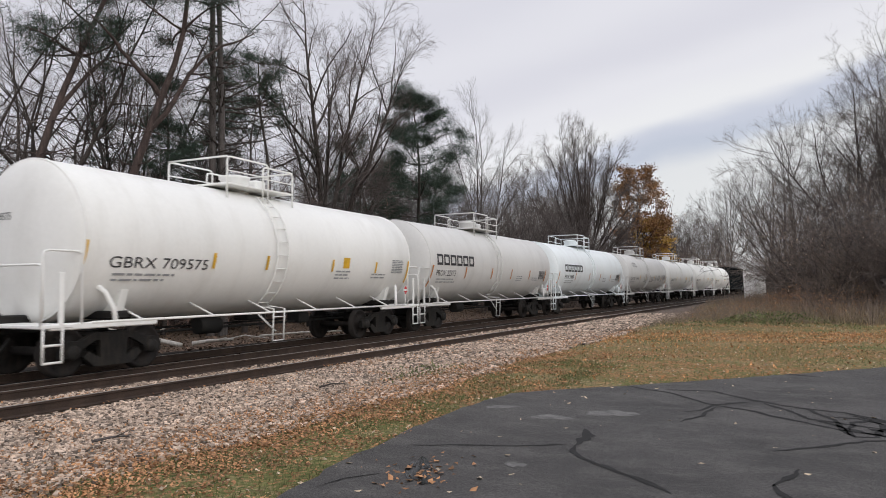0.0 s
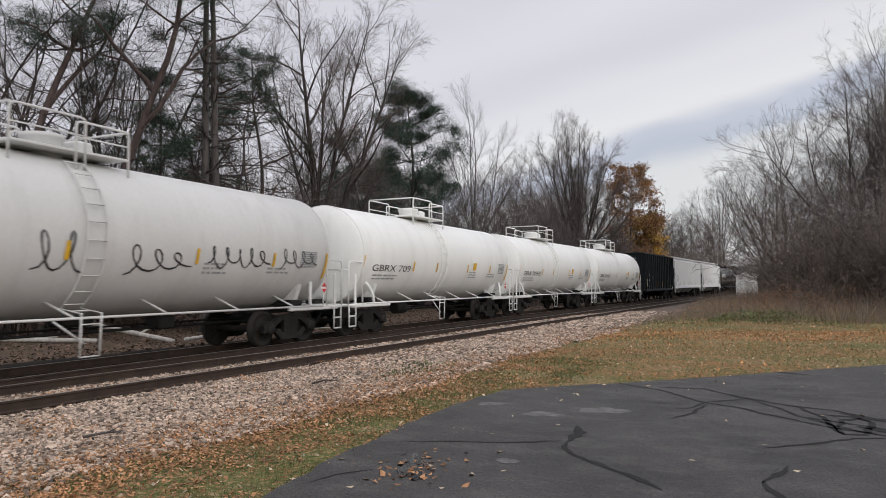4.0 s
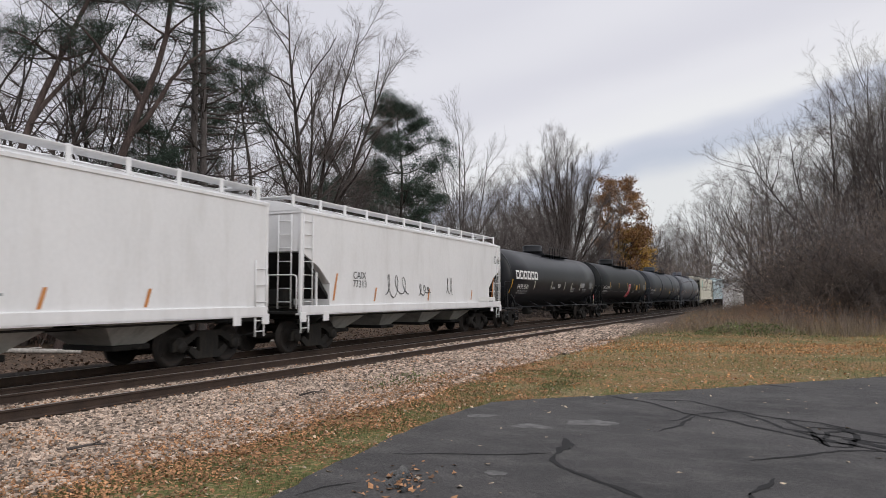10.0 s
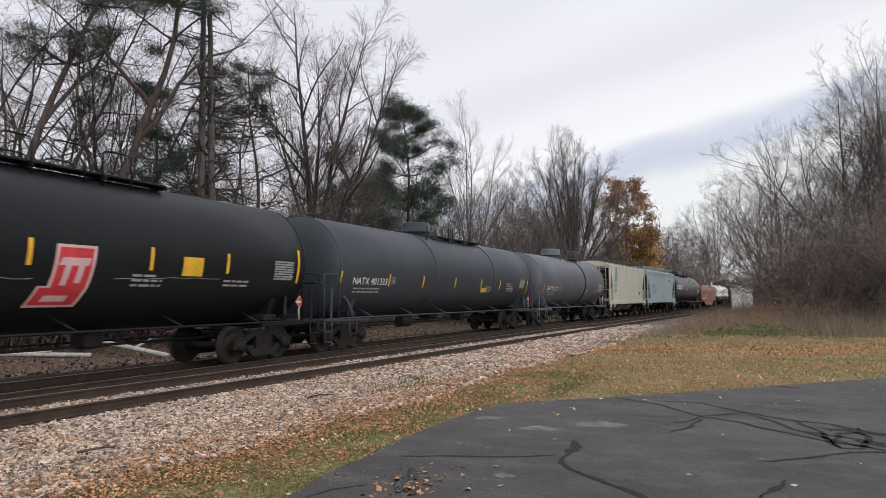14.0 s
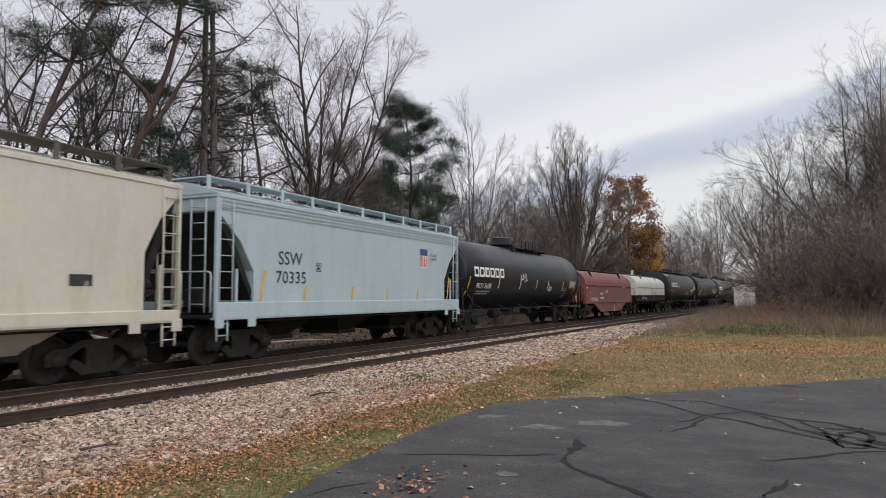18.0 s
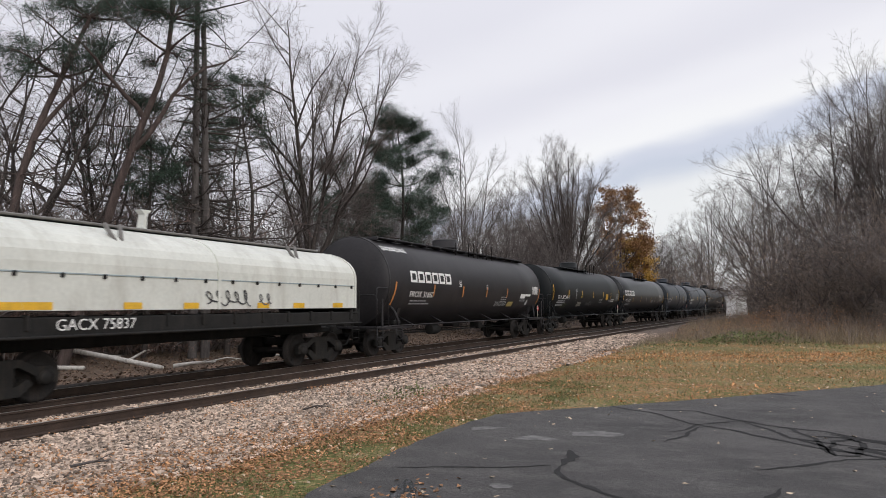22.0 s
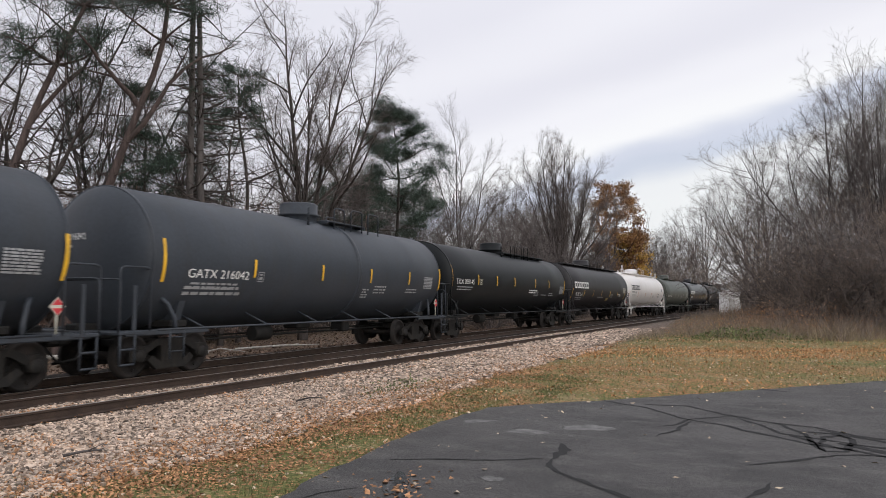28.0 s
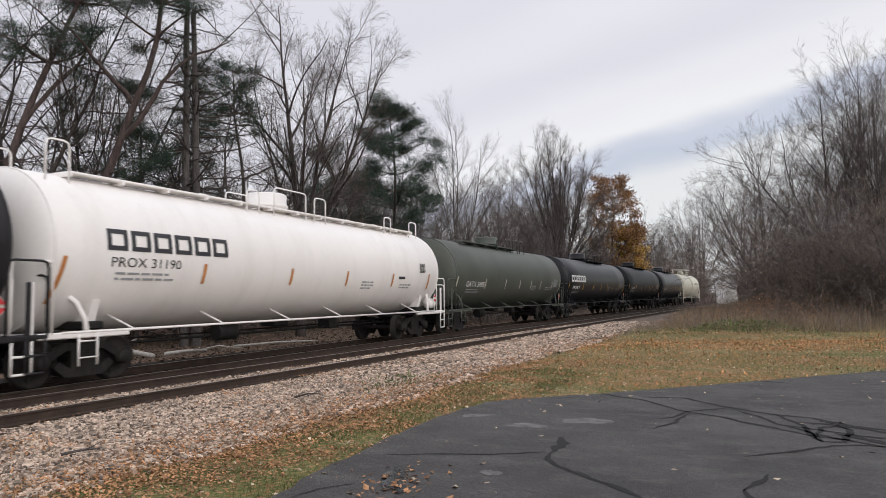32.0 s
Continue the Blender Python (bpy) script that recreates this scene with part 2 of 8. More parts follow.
RUST = (0.16, 0.10, 0.07)
DUST = (0.30, 0.28, 0.25)
M = {
    "white_paint": surf("white_paint", (0.87, 0.87, 0.845), 0.42, 0.025, 0.5, 12, 0.02, grime=(0.50, 0.48, 0.43), grime_amt=0.22),
    "blue_white_paint": surf("blue_white_paint", (0.80, 0.85, 0.865), 0.42, 0.03, 0.5, 12, 0.02, grime=(0.48, 0.48, 0.46), grime_amt=0.25),
    "grey_white_paint": surf("grey_white_paint", (0.64, 0.635, 0.62), 0.48, 0.035, 0.5, 12, 0.02, grime=(0.40, 0.385, 0.36), grime_amt=0.3),
    "cream_white_paint": surf("cream_white_paint", (0.90, 0.865, 0.84), 0.40, 0.02, 0.5, 12, 0.02, grime=(0.55, 0.51, 0.46), grime_amt=0.2),
    "black_paint": surf("black_paint", (0.0105, 0.0118, 0.0148), 0.36, 0.2, 0.6, 14, 0.04, grime=(0.018, 0.017, 0.016), grime_amt=0.35, spec=0.30),
    "weathered_black": surf("weathered_black", (0.021, 0.0195, 0.0215), 0.48, 0.22, 0.7, 14, 0.04, grime=(0.040, 0.036, 0.035), grime_amt=0.5, spec=0.3),
    "dark_grey_paint": surf("dark_grey_paint", (0.0105, 0.0125, 0.0140), 0.45, 0.15, 0.6, 14, 0.04, grime=(0.020, 0.019, 0.018), grime_amt=0.4, spec=0.18),
    "slate_paint": surf("slate_paint", (0.044, 0.051, 0.062), 0.46, 0.12, 0.6, 14, 0.04, grime=(0.042, 0.040, 0.037), grime_amt=0.4, spec=0.22),
    "grey_paint": surf("grey_paint", (0.088, 0.096, 0.116), 0.48, 0.12, 0.6, 14, 0.04, grime=(0.16, 0.15, 0.14), grime_amt=0.4),
    "green_grey_paint": surf("green_grey_paint", (0.065, 0.075, 0.062), 0.5, 0.15, 0.6, 14, 0.04, grime=(0.10, 0.09, 0.07), grime_amt=0.5),
    "hopper_white": surf("hopper_white", (0.79, 0.79, 0.795), 0.48, 0.03, 0.5, 10, 0.03, grime=(0.45, 0.43, 0.40), grime_amt=0.25),
    "hopper_beige": surf("hopper_beige", (0.58, 0.56, 0.47), 0.5, 0.05, 0.5, 10, 0.04, grime=(0.34, 0.31, 0.24), grime_amt=0.4),
    "hopper_blue": surf("hopper_blue", (0.405, 0.505, 0.54), 0.5, 0.05, 0.5, 10, 0.04, grime=(0.30, 0.32, 0.31), grime_amt=0.35),
    "red_oxide": surf("red_oxide", (0.20, 0.070, 0.056), 0.6, 0.15, 0.7, 14, 0.05, grime=(0.11, 0.05, 0.04), grime_amt=0.5),
    "pale_green_white": surf("pale_green_white", (0.66, 0.67, 0.615), 0.5, 0.08, 0.7, 14, 0.05, grime=(0.34, 0.32, 0.27), grime_amt=0.5),
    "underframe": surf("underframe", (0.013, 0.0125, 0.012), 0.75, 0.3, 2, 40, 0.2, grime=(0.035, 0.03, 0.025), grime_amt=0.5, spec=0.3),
    "truck_steel": surf("truck_steel", (0.014, 0.0128, 0.012), 0.7, 0.3, 3, 40, 0.25, grime=(0.05, 0.04, 0.03), grime_amt=0.6, spec=0.3),
    "wheel_steel": surf("wheel_steel", (0.018, 0.0155, 0.0145), 0.75, 0.3, 3, 30, 0.2, grime=(0.06, 0.042, 0.032), grime_amt=0.5, spec=0.3),
    "tread": surf("tread", (0.45, 0.44, 0.43), 0.3, 0.1, 3, 30, 0.05, metal=0.9),
    "yellow_tape": surf("yellow_tape", (0.72, 0.42, 0.03), 0.4, 0.15, 4, 60, 0.03),
    "orange_tape": surf("orange_tape", (0.55, 0.22, 0.06), 0.45, 0.2, 4, 60, 0.03),
    "pale_tape": surf("pale_tape", (0.55, 0.53, 0.45), 0.45, 0.2, 4, 60, 0.03),
    "white_mark": surf("white_mark", (0.78, 0.78, 0.76), 0.5, 0.08, 4, 60, 0.02),
    "olive_mark": surf("olive_mark", (0.060, 0.070, 0.022), 0.6, 0.4, 2.5, 14, 0.02),
    "card_white": surf("card_white", (0.62, 0.60, 0.50), 0.6, 0.1, 4, 60, 0.02),
    "ochre_mark": surf("ochre_mark", (0.36, 0.28, 0.10), 0.6, 0.15, 4, 60, 0.02),
    "gondola_paint": surf("gondola_paint", (0.010, 0.0135, 0.0155), 0.6, 0.2, 0.6, 14, 0.04, grime=(0.03, 0.03, 0.03), grime_amt=0.35, spec=0.15),
    "pale_pink_mark": surf("pale_pink_mark", (0.62, 0.42, 0.42), 0.5, 0.1, 4, 60, 0.02),
    "dark_tag": surf("dark_tag", (0.10, 0.10, 0.105), 0.6, 0.2, 4, 60, 0.02),
    "rust_tag": surf("rust_tag", (0.30, 0.15, 0.13), 0.6, 0.2, 4, 60, 0.02),
    "bay_grey": surf("bay_grey", (0.46, 0.46, 0.44), 0.6, 0.12, 0.8, 14, 0.05, grime=(0.12, 0.11, 0.10), grime_amt=0.6),
    "board_dark": surf("board_dark", (0.09, 0.085, 0.08), 0.7, 0.2, 2, 30, 0.1),
    "seam_grey": surf("seam_grey", (0.30, 0.36, 0.37), 0.6, 0.1, 2, 30, 0.02),
    "lug_grey": surf("lug_grey", (0.16, 0.15, 0.14), 0.6, 0.2, 4, 60, 0.05),
    "grey_mark": surf("grey_mark", (0.33, 0.34, 0.35), 0.5, 0.15, 4, 60, 0.02),
    "black_mark": surf("black_mark", (0.03, 0.03, 0.035), 0.5, 0.15, 4, 60, 0.02),
    "red_mark": surf("red_mark", (0.55, 0.04, 0.05), 0.5, 0.15, 4, 60, 0.02),
    "blue_mark": surf("blue_mark", (0.05, 0.07, 0.2), 0.5, 0.15, 4, 60, 0.02),
    "teal_mark": surf("teal_mark", (0.10, 0.45, 0.40), 0.5, 0.15, 4, 60, 0.02),
    "rail_head": surf("rail_head", (0.36, 0.32, 0.29), 0.4, 0.2, 2, 60, 0.1, metal=0.6),
    "rail_web": surf("rail_web", (0.045, 0.028, 0.020), 0.85, 0.3, 3, 50, 0.2),
    "tie_wood": surf("tie_wood", (0.025, 0.021, 0.0185), 0.9, 0.35, 6, 50, 0.6, stretch=(0.4, 3, 3)),
    "bark": surf("bark", (0.062, 0.051, 0.046), 0.9, 0.35, 2.5, 25, 0.8, stretch=(3, 3, 0.6)),
    "bark_red": surf("bark_red", (0.074, 0.053, 0.047), 0.9, 0.35, 2.5, 25, 0.8, stretch=(3, 3, 0.6)),
    "bark_grey": surf("bark_grey", (0.10, 0.088, 0.083), 0.9, 0.35, 2.5, 25, 0.8, stretch=(3, 3, 0.6)),
    "twigs": surf("twigs", (0.130, 0.107, 0.099), 0.9, 0.3, 1.0, 12, 0.0, spread=0.35),
    "twigs_grey": surf("twigs_grey", (0.155, 0.136, 0.130), 0.9, 0.3, 1.0, 12, 0.0, spread=0.35),
    "twigs_red": surf("twigs_red", (0.20, 0.125, 0.10), 0.9, 0.3, 1.0, 12, 0.0, spread=0.4),
    "twigs_brown": surf("twigs_brown", (0.20, 0.158, 0.132), 0.9, 0.3, 1.0, 12, 0.0, spread=0.4),
    "needles": surf("needles", (0.036, 0.060, 0.042), 0.7, 0.3, 1.0, 12, 0.0, spread=0.5),
    "autumn_leaf": surf("autumn_leaf", (0.23, 0.115, 0.042), 0.7, 0.3, 0.35, 12, 0.0, spread=0.5),
    "yellow_leaf": surf("yellow_leaf", (0.42, 0.25, 0.045), 0.7, 0.3, 0.35, 12, 0.0, spread=0.4),
    "dead_leaf": surf("dead_leaf", (0.36, 0.185, 0.088), 0.8, 0.3, 1.5, 30, 0.0, spread=0.6),
    "orange_leaf": surf("orange_leaf", (0.47, 0.235, 0.10), 0.8, 0.3, 1.5, 30, 0.0, spread=0.5),
    "litter_leaf": surf("litter_leaf", (0.16, 0.105, 0.072), 0.85, 0.3, 1.5, 30, 0.0, spread=0.6),
    "pale_leaf": surf("pale_leaf", (0.48, 0.38, 0.27), 0.8, 0.3, 1.5, 30, 0.0, spread=0.4),
    "grass": surf("grass", (0.115, 0.130, 0.045), 0.8, 0.3, 0.6, 20, 0.0, spread=0.5),
    "dry_grass": surf("dry_grass", (0.26, 0.205, 0.125), 0.8, 0.3, 0.6, 20, 0.0, spread=0.5),
    "weed": surf("weed", (0.125, 0.145, 0.055), 0.8, 0.3, 0.6, 20, 0.0, spread=0.5),
    "stone": surf("stone", (0.40, 0.312, 0.248), 0.85, 0.22, 1.5, 40, 0.1, spread=0.82),
    "dead_wood": surf("dead_wood", (0.52, 0.49, 0.45), 0.9, 0.25, 3, 30, 0.5, stretch=(3, 3, 1)),
    "galvanised": surf("galvanised", (0.58, 0.58, 0.57), 0.5, 0.1, 2, 30, 0.05, metal=0.2, grime=(0.35, 0.31, 0.27), grime_amt=0.4),
    "crack_seal": surf("crack_seal", (0.016, 0.0155, 0.0155), 0.7, 0.2, 4, 60, 0.1, spec=0.2),
    "patch_pale": surf("patch_pale", (0.15, 0.146, 0.142), 0.9, 0.35, 6, 60, 0.5, grime=(0.06, 0.056, 0.054), grime_amt=1.0),
    "puddle": surf("puddle", (0.02, 0.02, 0.02), 0.08, 0.2, 4, 60, 0.0),
}


# ---- mesh building ----
class Geo:
    """Collects vertices and faces of one part."""

    def __init__(self):
        self.v, self.f, self.s = [], [], []

    def add(self, verts, faces, smooth=False):
        o = len(self.v)
        self.v.extend([tuple(p) for p in verts])
        self.f.extend([tuple(i + o for i in q) for q in faces])
        self.s.extend([smooth] * len(faces))
        return self

    def box(self, c, d, bevel=0.0, m=None):
        """A box of centre c and size d with chamfered edges."""
        hx, hy, hz = d[0] / 2, d[1] / 2, d[2] / 2
        b = min(bevel, hx * 0.9, hy * 0.9, hz * 0.9)
        if b <= 0:
            vs = [(sx * hx, sy * hy, sz * hz) for sx in (-1, 1) for sy in (-1, 1) for sz in (-1, 1)]
            fs = [(0, 1, 3, 2), (4, 6, 7, 5), (0, 4, 5, 1), (2, 3, 7, 6), (0, 2, 6, 4), (1, 5, 7, 3)]
        else:
            bm = bmesh.new()
            bmesh.ops.create_cube(bm, size=1, matrix=Matrix.Diagonal((d[0], d[1], d[2], 1)))
            bmesh.ops.bevel(bm, geom=bm.edges[:], offset=b, segments=1, affect="EDGES")
            bm.verts.index_update()
            vs = [v.co[:] for v in bm.verts]
            fs = [[v.index for v in f.verts] for f in bm.faces]
            bm.free()
        if m is not None:
            vs = [(m @ Vector(p))[:] for p in vs]
        return self.add([(p[0] + c[0], p[1] + c[1], p[2] + c[2]) for p in vs], fs)

    def tube(self, pts, r, n=6, r2=None, cap=True):
        """A round bar along a polyline, tapering from r to r2."""
        r2 = r if r2 is None else r2
        pts = [Vector(p) for p in pts]
        vs, fs = [], []
        for i, p in enumerate(pts):
            d = (pts[min(i + 1, len(pts) - 1)] - pts[max(i - 1, 0)]).normalized()
            a = d.orthogonal().normalized() if i == 0 else (a - d * a.dot(d)).normalized()
            b = d.cross(a)
            rr = r + (r2 - r) * i / max(1, len(pts) - 1)
            vs += [p + (a * math.cos(2 * math.pi * k / n) + b * math.sin(2 * math.pi * k / n)) * rr for k in range(n)]
        for i in range(len(pts) - 1):
            fs += [(i * n + k, i * n + (k + 1) % n, (i + 1) * n + (k + 1) % n, (i + 1) * n + k) for k in range(n)]
        if cap:
            fs += [tuple(range(n))[::-1], tuple(range((len(pts) - 1) * n, len(pts) * n))]
        return self.add(vs, fs, True)

    def lathe(self, prof, axis="y", c=(0, 0, 0), n=32, smooth=True):
        """Turns a profile of (place along the axis, radius) round the axis."""
        vs, fs = [], []
        for h, r in prof:
            for k in range(n):
                a = 2 * math.pi * k / n
                p = {"y": (r * math.cos(a), h, r * math.sin(a)), "x": (h, r * math.cos(a), r * math.sin(a)), "z": (r * math.cos(a), r * math.sin(a), h)}[axis]
                vs.append((p[0] + c[0], p[1] + c[1], p[2] + c[2]))
        m = len(prof)
        for i in range(m - 1):
            fs += [(i * n + k, i * n + (k + 1) % n, (i + 1) * n + (k + 1) % n, (i + 1) * n + k) for k in range(n)]
        self.add(vs, fs, smooth)
        return self.add([vs[k] for k in range(n)] + [vs[(m - 1) * n + k] for k in range(n)], [tuple(range(n)), tuple(range(n, 2 * n))[::-1]])

    def prism(self, poly, axis, a, b):
        """Extrudes a closed outline along an axis from a to b. Outline in the two other axes, in order."""
        def put(p, h):
            return {"x": (h, p[0], p[1]), "y": (p[0], h, p[1]), "z": (p[0], p[1], h)}[axis]
        n = len(poly)
        vs = [put(p, a) for p in poly] + [put(p, b) for p in poly]
        fs = [(k, (k + 1) % n, n + (k + 1) % n, n + k) for k in range(n)] + [tuple(range(n))[::-1], tuple(range(n, 2 * n))]
        return self.add(vs, fs)

    def mesh(self, name, mat):
        me = bpy.data.meshes.new(name)
        me.from_pydata(self.v, [], self.f)
        me.polygons.foreach_set("use_smooth", self.s)
        me.materials.append(mat)
        me.validate()
        bm = bmesh.new()
        bm.from_mesh(me)
        if len(bm.faces) < 20000:
            bmesh.ops.recalc_face_normals(bm, faces=bm.faces)
            bm.to_mesh(me)
        bm.free()
        return me


def part(name, geo, material, parent, label="", at=None):
    """Links a part as one mesh object under its thing."""
    me = geo if isinstance(geo, bpy.types.Mesh) else geo.mesh(name, M[material])
    ob = new(name, me)
    ob.parent = parent
    if at is not None:
        ob.matrix_basis = at
    if label:
        ob["label"] = label
    return ob


def thing(name, label, category, at, group="", kind=""):
    ob = new(name)
    ob.empty_display_size = 0.3
    ob.matrix_basis = at
    return tagged(ob, label, category, group, kind)


def solid(name, geo, material, label, category="", kind="structure"):
    ob = new(name, geo.mesh(name, M[material]) if isinstance(geo, Geo) else geo)
    return tagged(ob, label, category, "", kind)


RAIL_Z = 0.10
SIDING_X = -10.75


def bend(y):
    """The line bends gently to the right beyond the near straight."""
    return 0.00035 * max(0.0, y - 42.0) ** 2


def main_x(y):
    """The main line: one long curve that comes close to the siding and swings off to the right far ahead."""
    if y < 0:
        return -12.5 - 0.08 * y
    if y > 200:
        return -8.47 + 0.0704 * (y - 200)
    return -14.1 + (0.0010 if y < 40 else 0.00022) * (y - 40) ** 2


LINE_Y = np.arange(-120.0, 640.0, 0.25)
LINE_X = np.array([main_x(y) for y in LINE_Y])
LINE_S = np.concatenate([[0.0], np.cumsum(np.hypot(np.diff(LINE_X), np.diff(LINE_Y)))])
LINE_S -= np.interp(0.0, LINE_Y, LINE_S)


def on_line(s):
    """The pose of a car whose middle is s metres along the main line."""
    y = float(np.interp(s, LINE_S, LINE_Y))
    return pose(main_x(y), y, RAIL_Z, 0, 0, -math.degrees(math.atan((main_x(y + 3) - main_x(y - 3)) / 6)))


# ---- ground ----
def lift(x, y):
    """Height of the ground."""
    cx = x - bend(y)
    z = -0.03
    if -16.4 < cx < -7.2:
        z = -0.095
    elif cx >= -7.2:
        z = -0.03 - 0.065 * max(0, min(1, (-6.2 - cx) / 1.0))
    else:
        z = -0.095 - 0.33 * min(1, (-16.4 - cx) / 3.5) + 0.5 * min(1, max(0, (-24 - cx) / 20))
    d = ((x + 1.5) / 9) ** 2 + ((y - 49) / 9) ** 2
    if d < 1 and cx > -8.5:
        z += 0.75 * (1 - d) ** 1.5 * min(1, (cx + 8.5) / 2)
    return z + 0.03 * noise.noise((x * 0.5, y * 0.5, 0)) * (1 if cx > -7 and not (x > -4.6 and y < 18) else 0.4)


def ground_material():
    m = bpy.data.materials.new("ground_cover")
    m.use_nodes = True
    n, l = m.node_tree.nodes, m.node_tree.links
    b = n["Principled BSDF"]
    b.inputs["Roughness"].default_value = 0.95
    b.inputs["Specular IOR Level"].default_value = 0.2
    geo = n.new("ShaderNodeNewGeometry")
    sep = n.new("ShaderNodeSeparateXYZ")
    l.new(geo.outputs["Position"], sep.inputs[0])

    def tex(scale, detail=5, rough=0.6):
        t = n.new("ShaderNodeTexNoise")
        t.inputs["Scale"].default_value, t.inputs["Detail"].default_value, t.inputs["Roughness"].default_value = scale, detail, rough
        l.new(geo.outputs["Position"], t.inputs["Vector"])
        return t.outputs["Fac"]

    def calc(op, a, c):
        t = n.new("ShaderNodeMath")
        t.operation = op
        for i, q in enumerate((a, c)):
            if isinstance(q, (int, float)):
                t.inputs[i].default_value = q
            else:
                l.new(q, t.inputs[i])
        return t.outputs[0]

    def ramp(v, lo, hi):
        t = n.new("ShaderNodeMapRange")
        t.interpolation_type = "SMOOTHSTEP"
        t.inputs["From Min"].default_value, t.inputs["From Max"].default_value = lo, hi
        l.new(v, t.inputs["Value"])
        return t.outputs[0]

    def blend(f, a, c):
        t = n.new("ShaderNodeMix")
        t.data_type = "RGBA"
        l.new(f, t.inputs[0])
        for i, q in ((6, a), (7, c)):
            if isinstance(q, tuple):
                t.inputs[i].default_value = (*q, 1)
            else:
                l.new(q, t.inputs[i])
        return t.outputs[2]

    patchy, grain, mids = tex(0.55, 6), tex(38, 3), tex(5.5, 4)
    streak = n.new("ShaderNodeMapping")
    streak.inputs["Scale"].default_value = (0.10, 0.42, 1.0)
    streak.inputs["Rotation"].default_value = (0, 0, radians(-24))
    l.new(geo.outputs["Position"], streak.inputs["Vector"])
    drift = n.new("ShaderNodeTexNoise")
    drift.inputs["Scale"].default_value, drift.inputs["Detail"].default_value = 1.0, 5
    l.new(streak.outputs["Vector"], drift.inputs["Vector"])

    def flecks(scale):
        """Small pieces, each of its own shade."""
        t = n.new("ShaderNodeTexVoronoi")
        t.inputs["Scale"].default_value = scale
        l.new(geo.outputs["Position"], t.inputs["Vector"])
        q = n.new("ShaderNodeSeparateColor")
        l.new(t.outputs["Color"], q.inputs[0])
        return q.outputs[0], q.outputs[1]

    fa, fb = flecks(26)
    # the bend of the line, so that the strips follow it
    far = calc("MAXIMUM", calc("SUBTRACT", sep.outputs[1], 42.0), 0.0)
    cx = calc("SUBTRACT", sep.outputs[0], calc("MULTIPLY", calc("MULTIPLY", far, far), 0.00035))
    wob = calc("ADD", cx, calc("MULTIPLY", calc("SUBTRACT", mids, 0.5), 1.3))
    # turf: green and dry, with a litter of leaves
    green = blend(fa, (0.075, 0.092, 0.028), (0.20, 0.19, 0.072))
    straw = blend(fa, (0.15, 0.115, 0.055), (0.40, 0.31, 0.17))
    leaf = blend(fa, (0.15, 0.075, 0.035), (0.44, 0.24, 0.115))
    turf = blend(ramp(calc("ADD", patchy, calc("MULTIPLY", calc("SUBTRACT", fb, 0.5), 0.28)), 0.45, 0.60), green, straw)
    turf = blend(ramp(calc("ADD", calc("ADD", drift.outputs["Fac"], calc("MULTIPLY", calc("SUBTRACT", mids, 0.5), 0.3)), calc("MULTIPLY", calc("SUBTRACT", fb, 0.5), 0.34)), 0.505, 0.60), turf, leaf)
    # leaf litter of the wood floor
    wood = blend(ramp(mids, 0.35, 0.65), (0.10, 0.076, 0.058), (0.17, 0.12, 0.088))
    # bed under the loose stones, darkened to paint the shade in their gaps
    stone = blend(ramp(grain, 0.35, 0.65), (0.09, 0.07, 0.058), (0.24, 0.19, 0.16))
    stone = blend(ramp(mids, 0.55, 0.75), stone, (0.33, 0.20, 0.13))
    # oily ballast, its tone lowered further for the shade under the train
    oily_shade = blend(ramp(grain, 0.35, 0.65), (0.014, 0.012, 0.011), (0.034, 0.029, 0.026))
    c1 = blend(ramp(wob, -6.6, -6.0), stone, turf)
    c2 = blend(ramp(wob, -11.75, -11.45), oily_shade, c1)
    c3 = blend(ramp(wob, -17.2, -16.0), wood, c2)
    dark = calc("ADD", calc("MULTIPLY", grain, 0.5), 0.75)
    mul = n.new("ShaderNodeMix")
    mul.data_type, mul.blend_type = "RGBA", "MULTIPLY"
    mul.inputs[0].default_value = 1
    l.new(c3, mul.inputs[6])
    l.new(dark, mul.inputs[7])
    l.new(mul.outputs[2], b.inputs["Base Color"])
    bp = n.new("ShaderNodeBump")
    bp.inputs["Strength"].default_value, bp.inputs["Distance"].default_value = 0.6, 0.04
    l.new(grain, bp.inputs["Height"])
    l.new(bp.outputs["Normal"], b.inputs["Normal"])
    return m


def spaced(lo, hi, step, ends):
    mid = list(np.arange(lo, hi + 1e-6, step))
    return [-e for e in reversed(ends) if -e < lo - 1] + mid + [e for e in ends if e > hi + 1]


M["ground_cover"] = ground_material()
gx = spaced(-30, 14, 0.5, [20, 30, 45, 70, 120, 250, 600, 1500])
gy = spaced(-12, 70, 0.5, [20, 40, 75, 82, 90, 100, 115, 130, 150, 180, 230, 350, 700, 1500])
g = Geo()
g.add([(x, y, lift(x, y)) for y in gy for x in gx],
      [(j * len(gx) + i, j * len(gx) + i + 1, (j + 1) * len(gx) + i + 1, (j + 1) * len(gx) + i) for j in range(len(gy) - 1) for i in range(len(gx) - 1)], True)
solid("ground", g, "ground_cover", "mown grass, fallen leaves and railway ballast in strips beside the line")


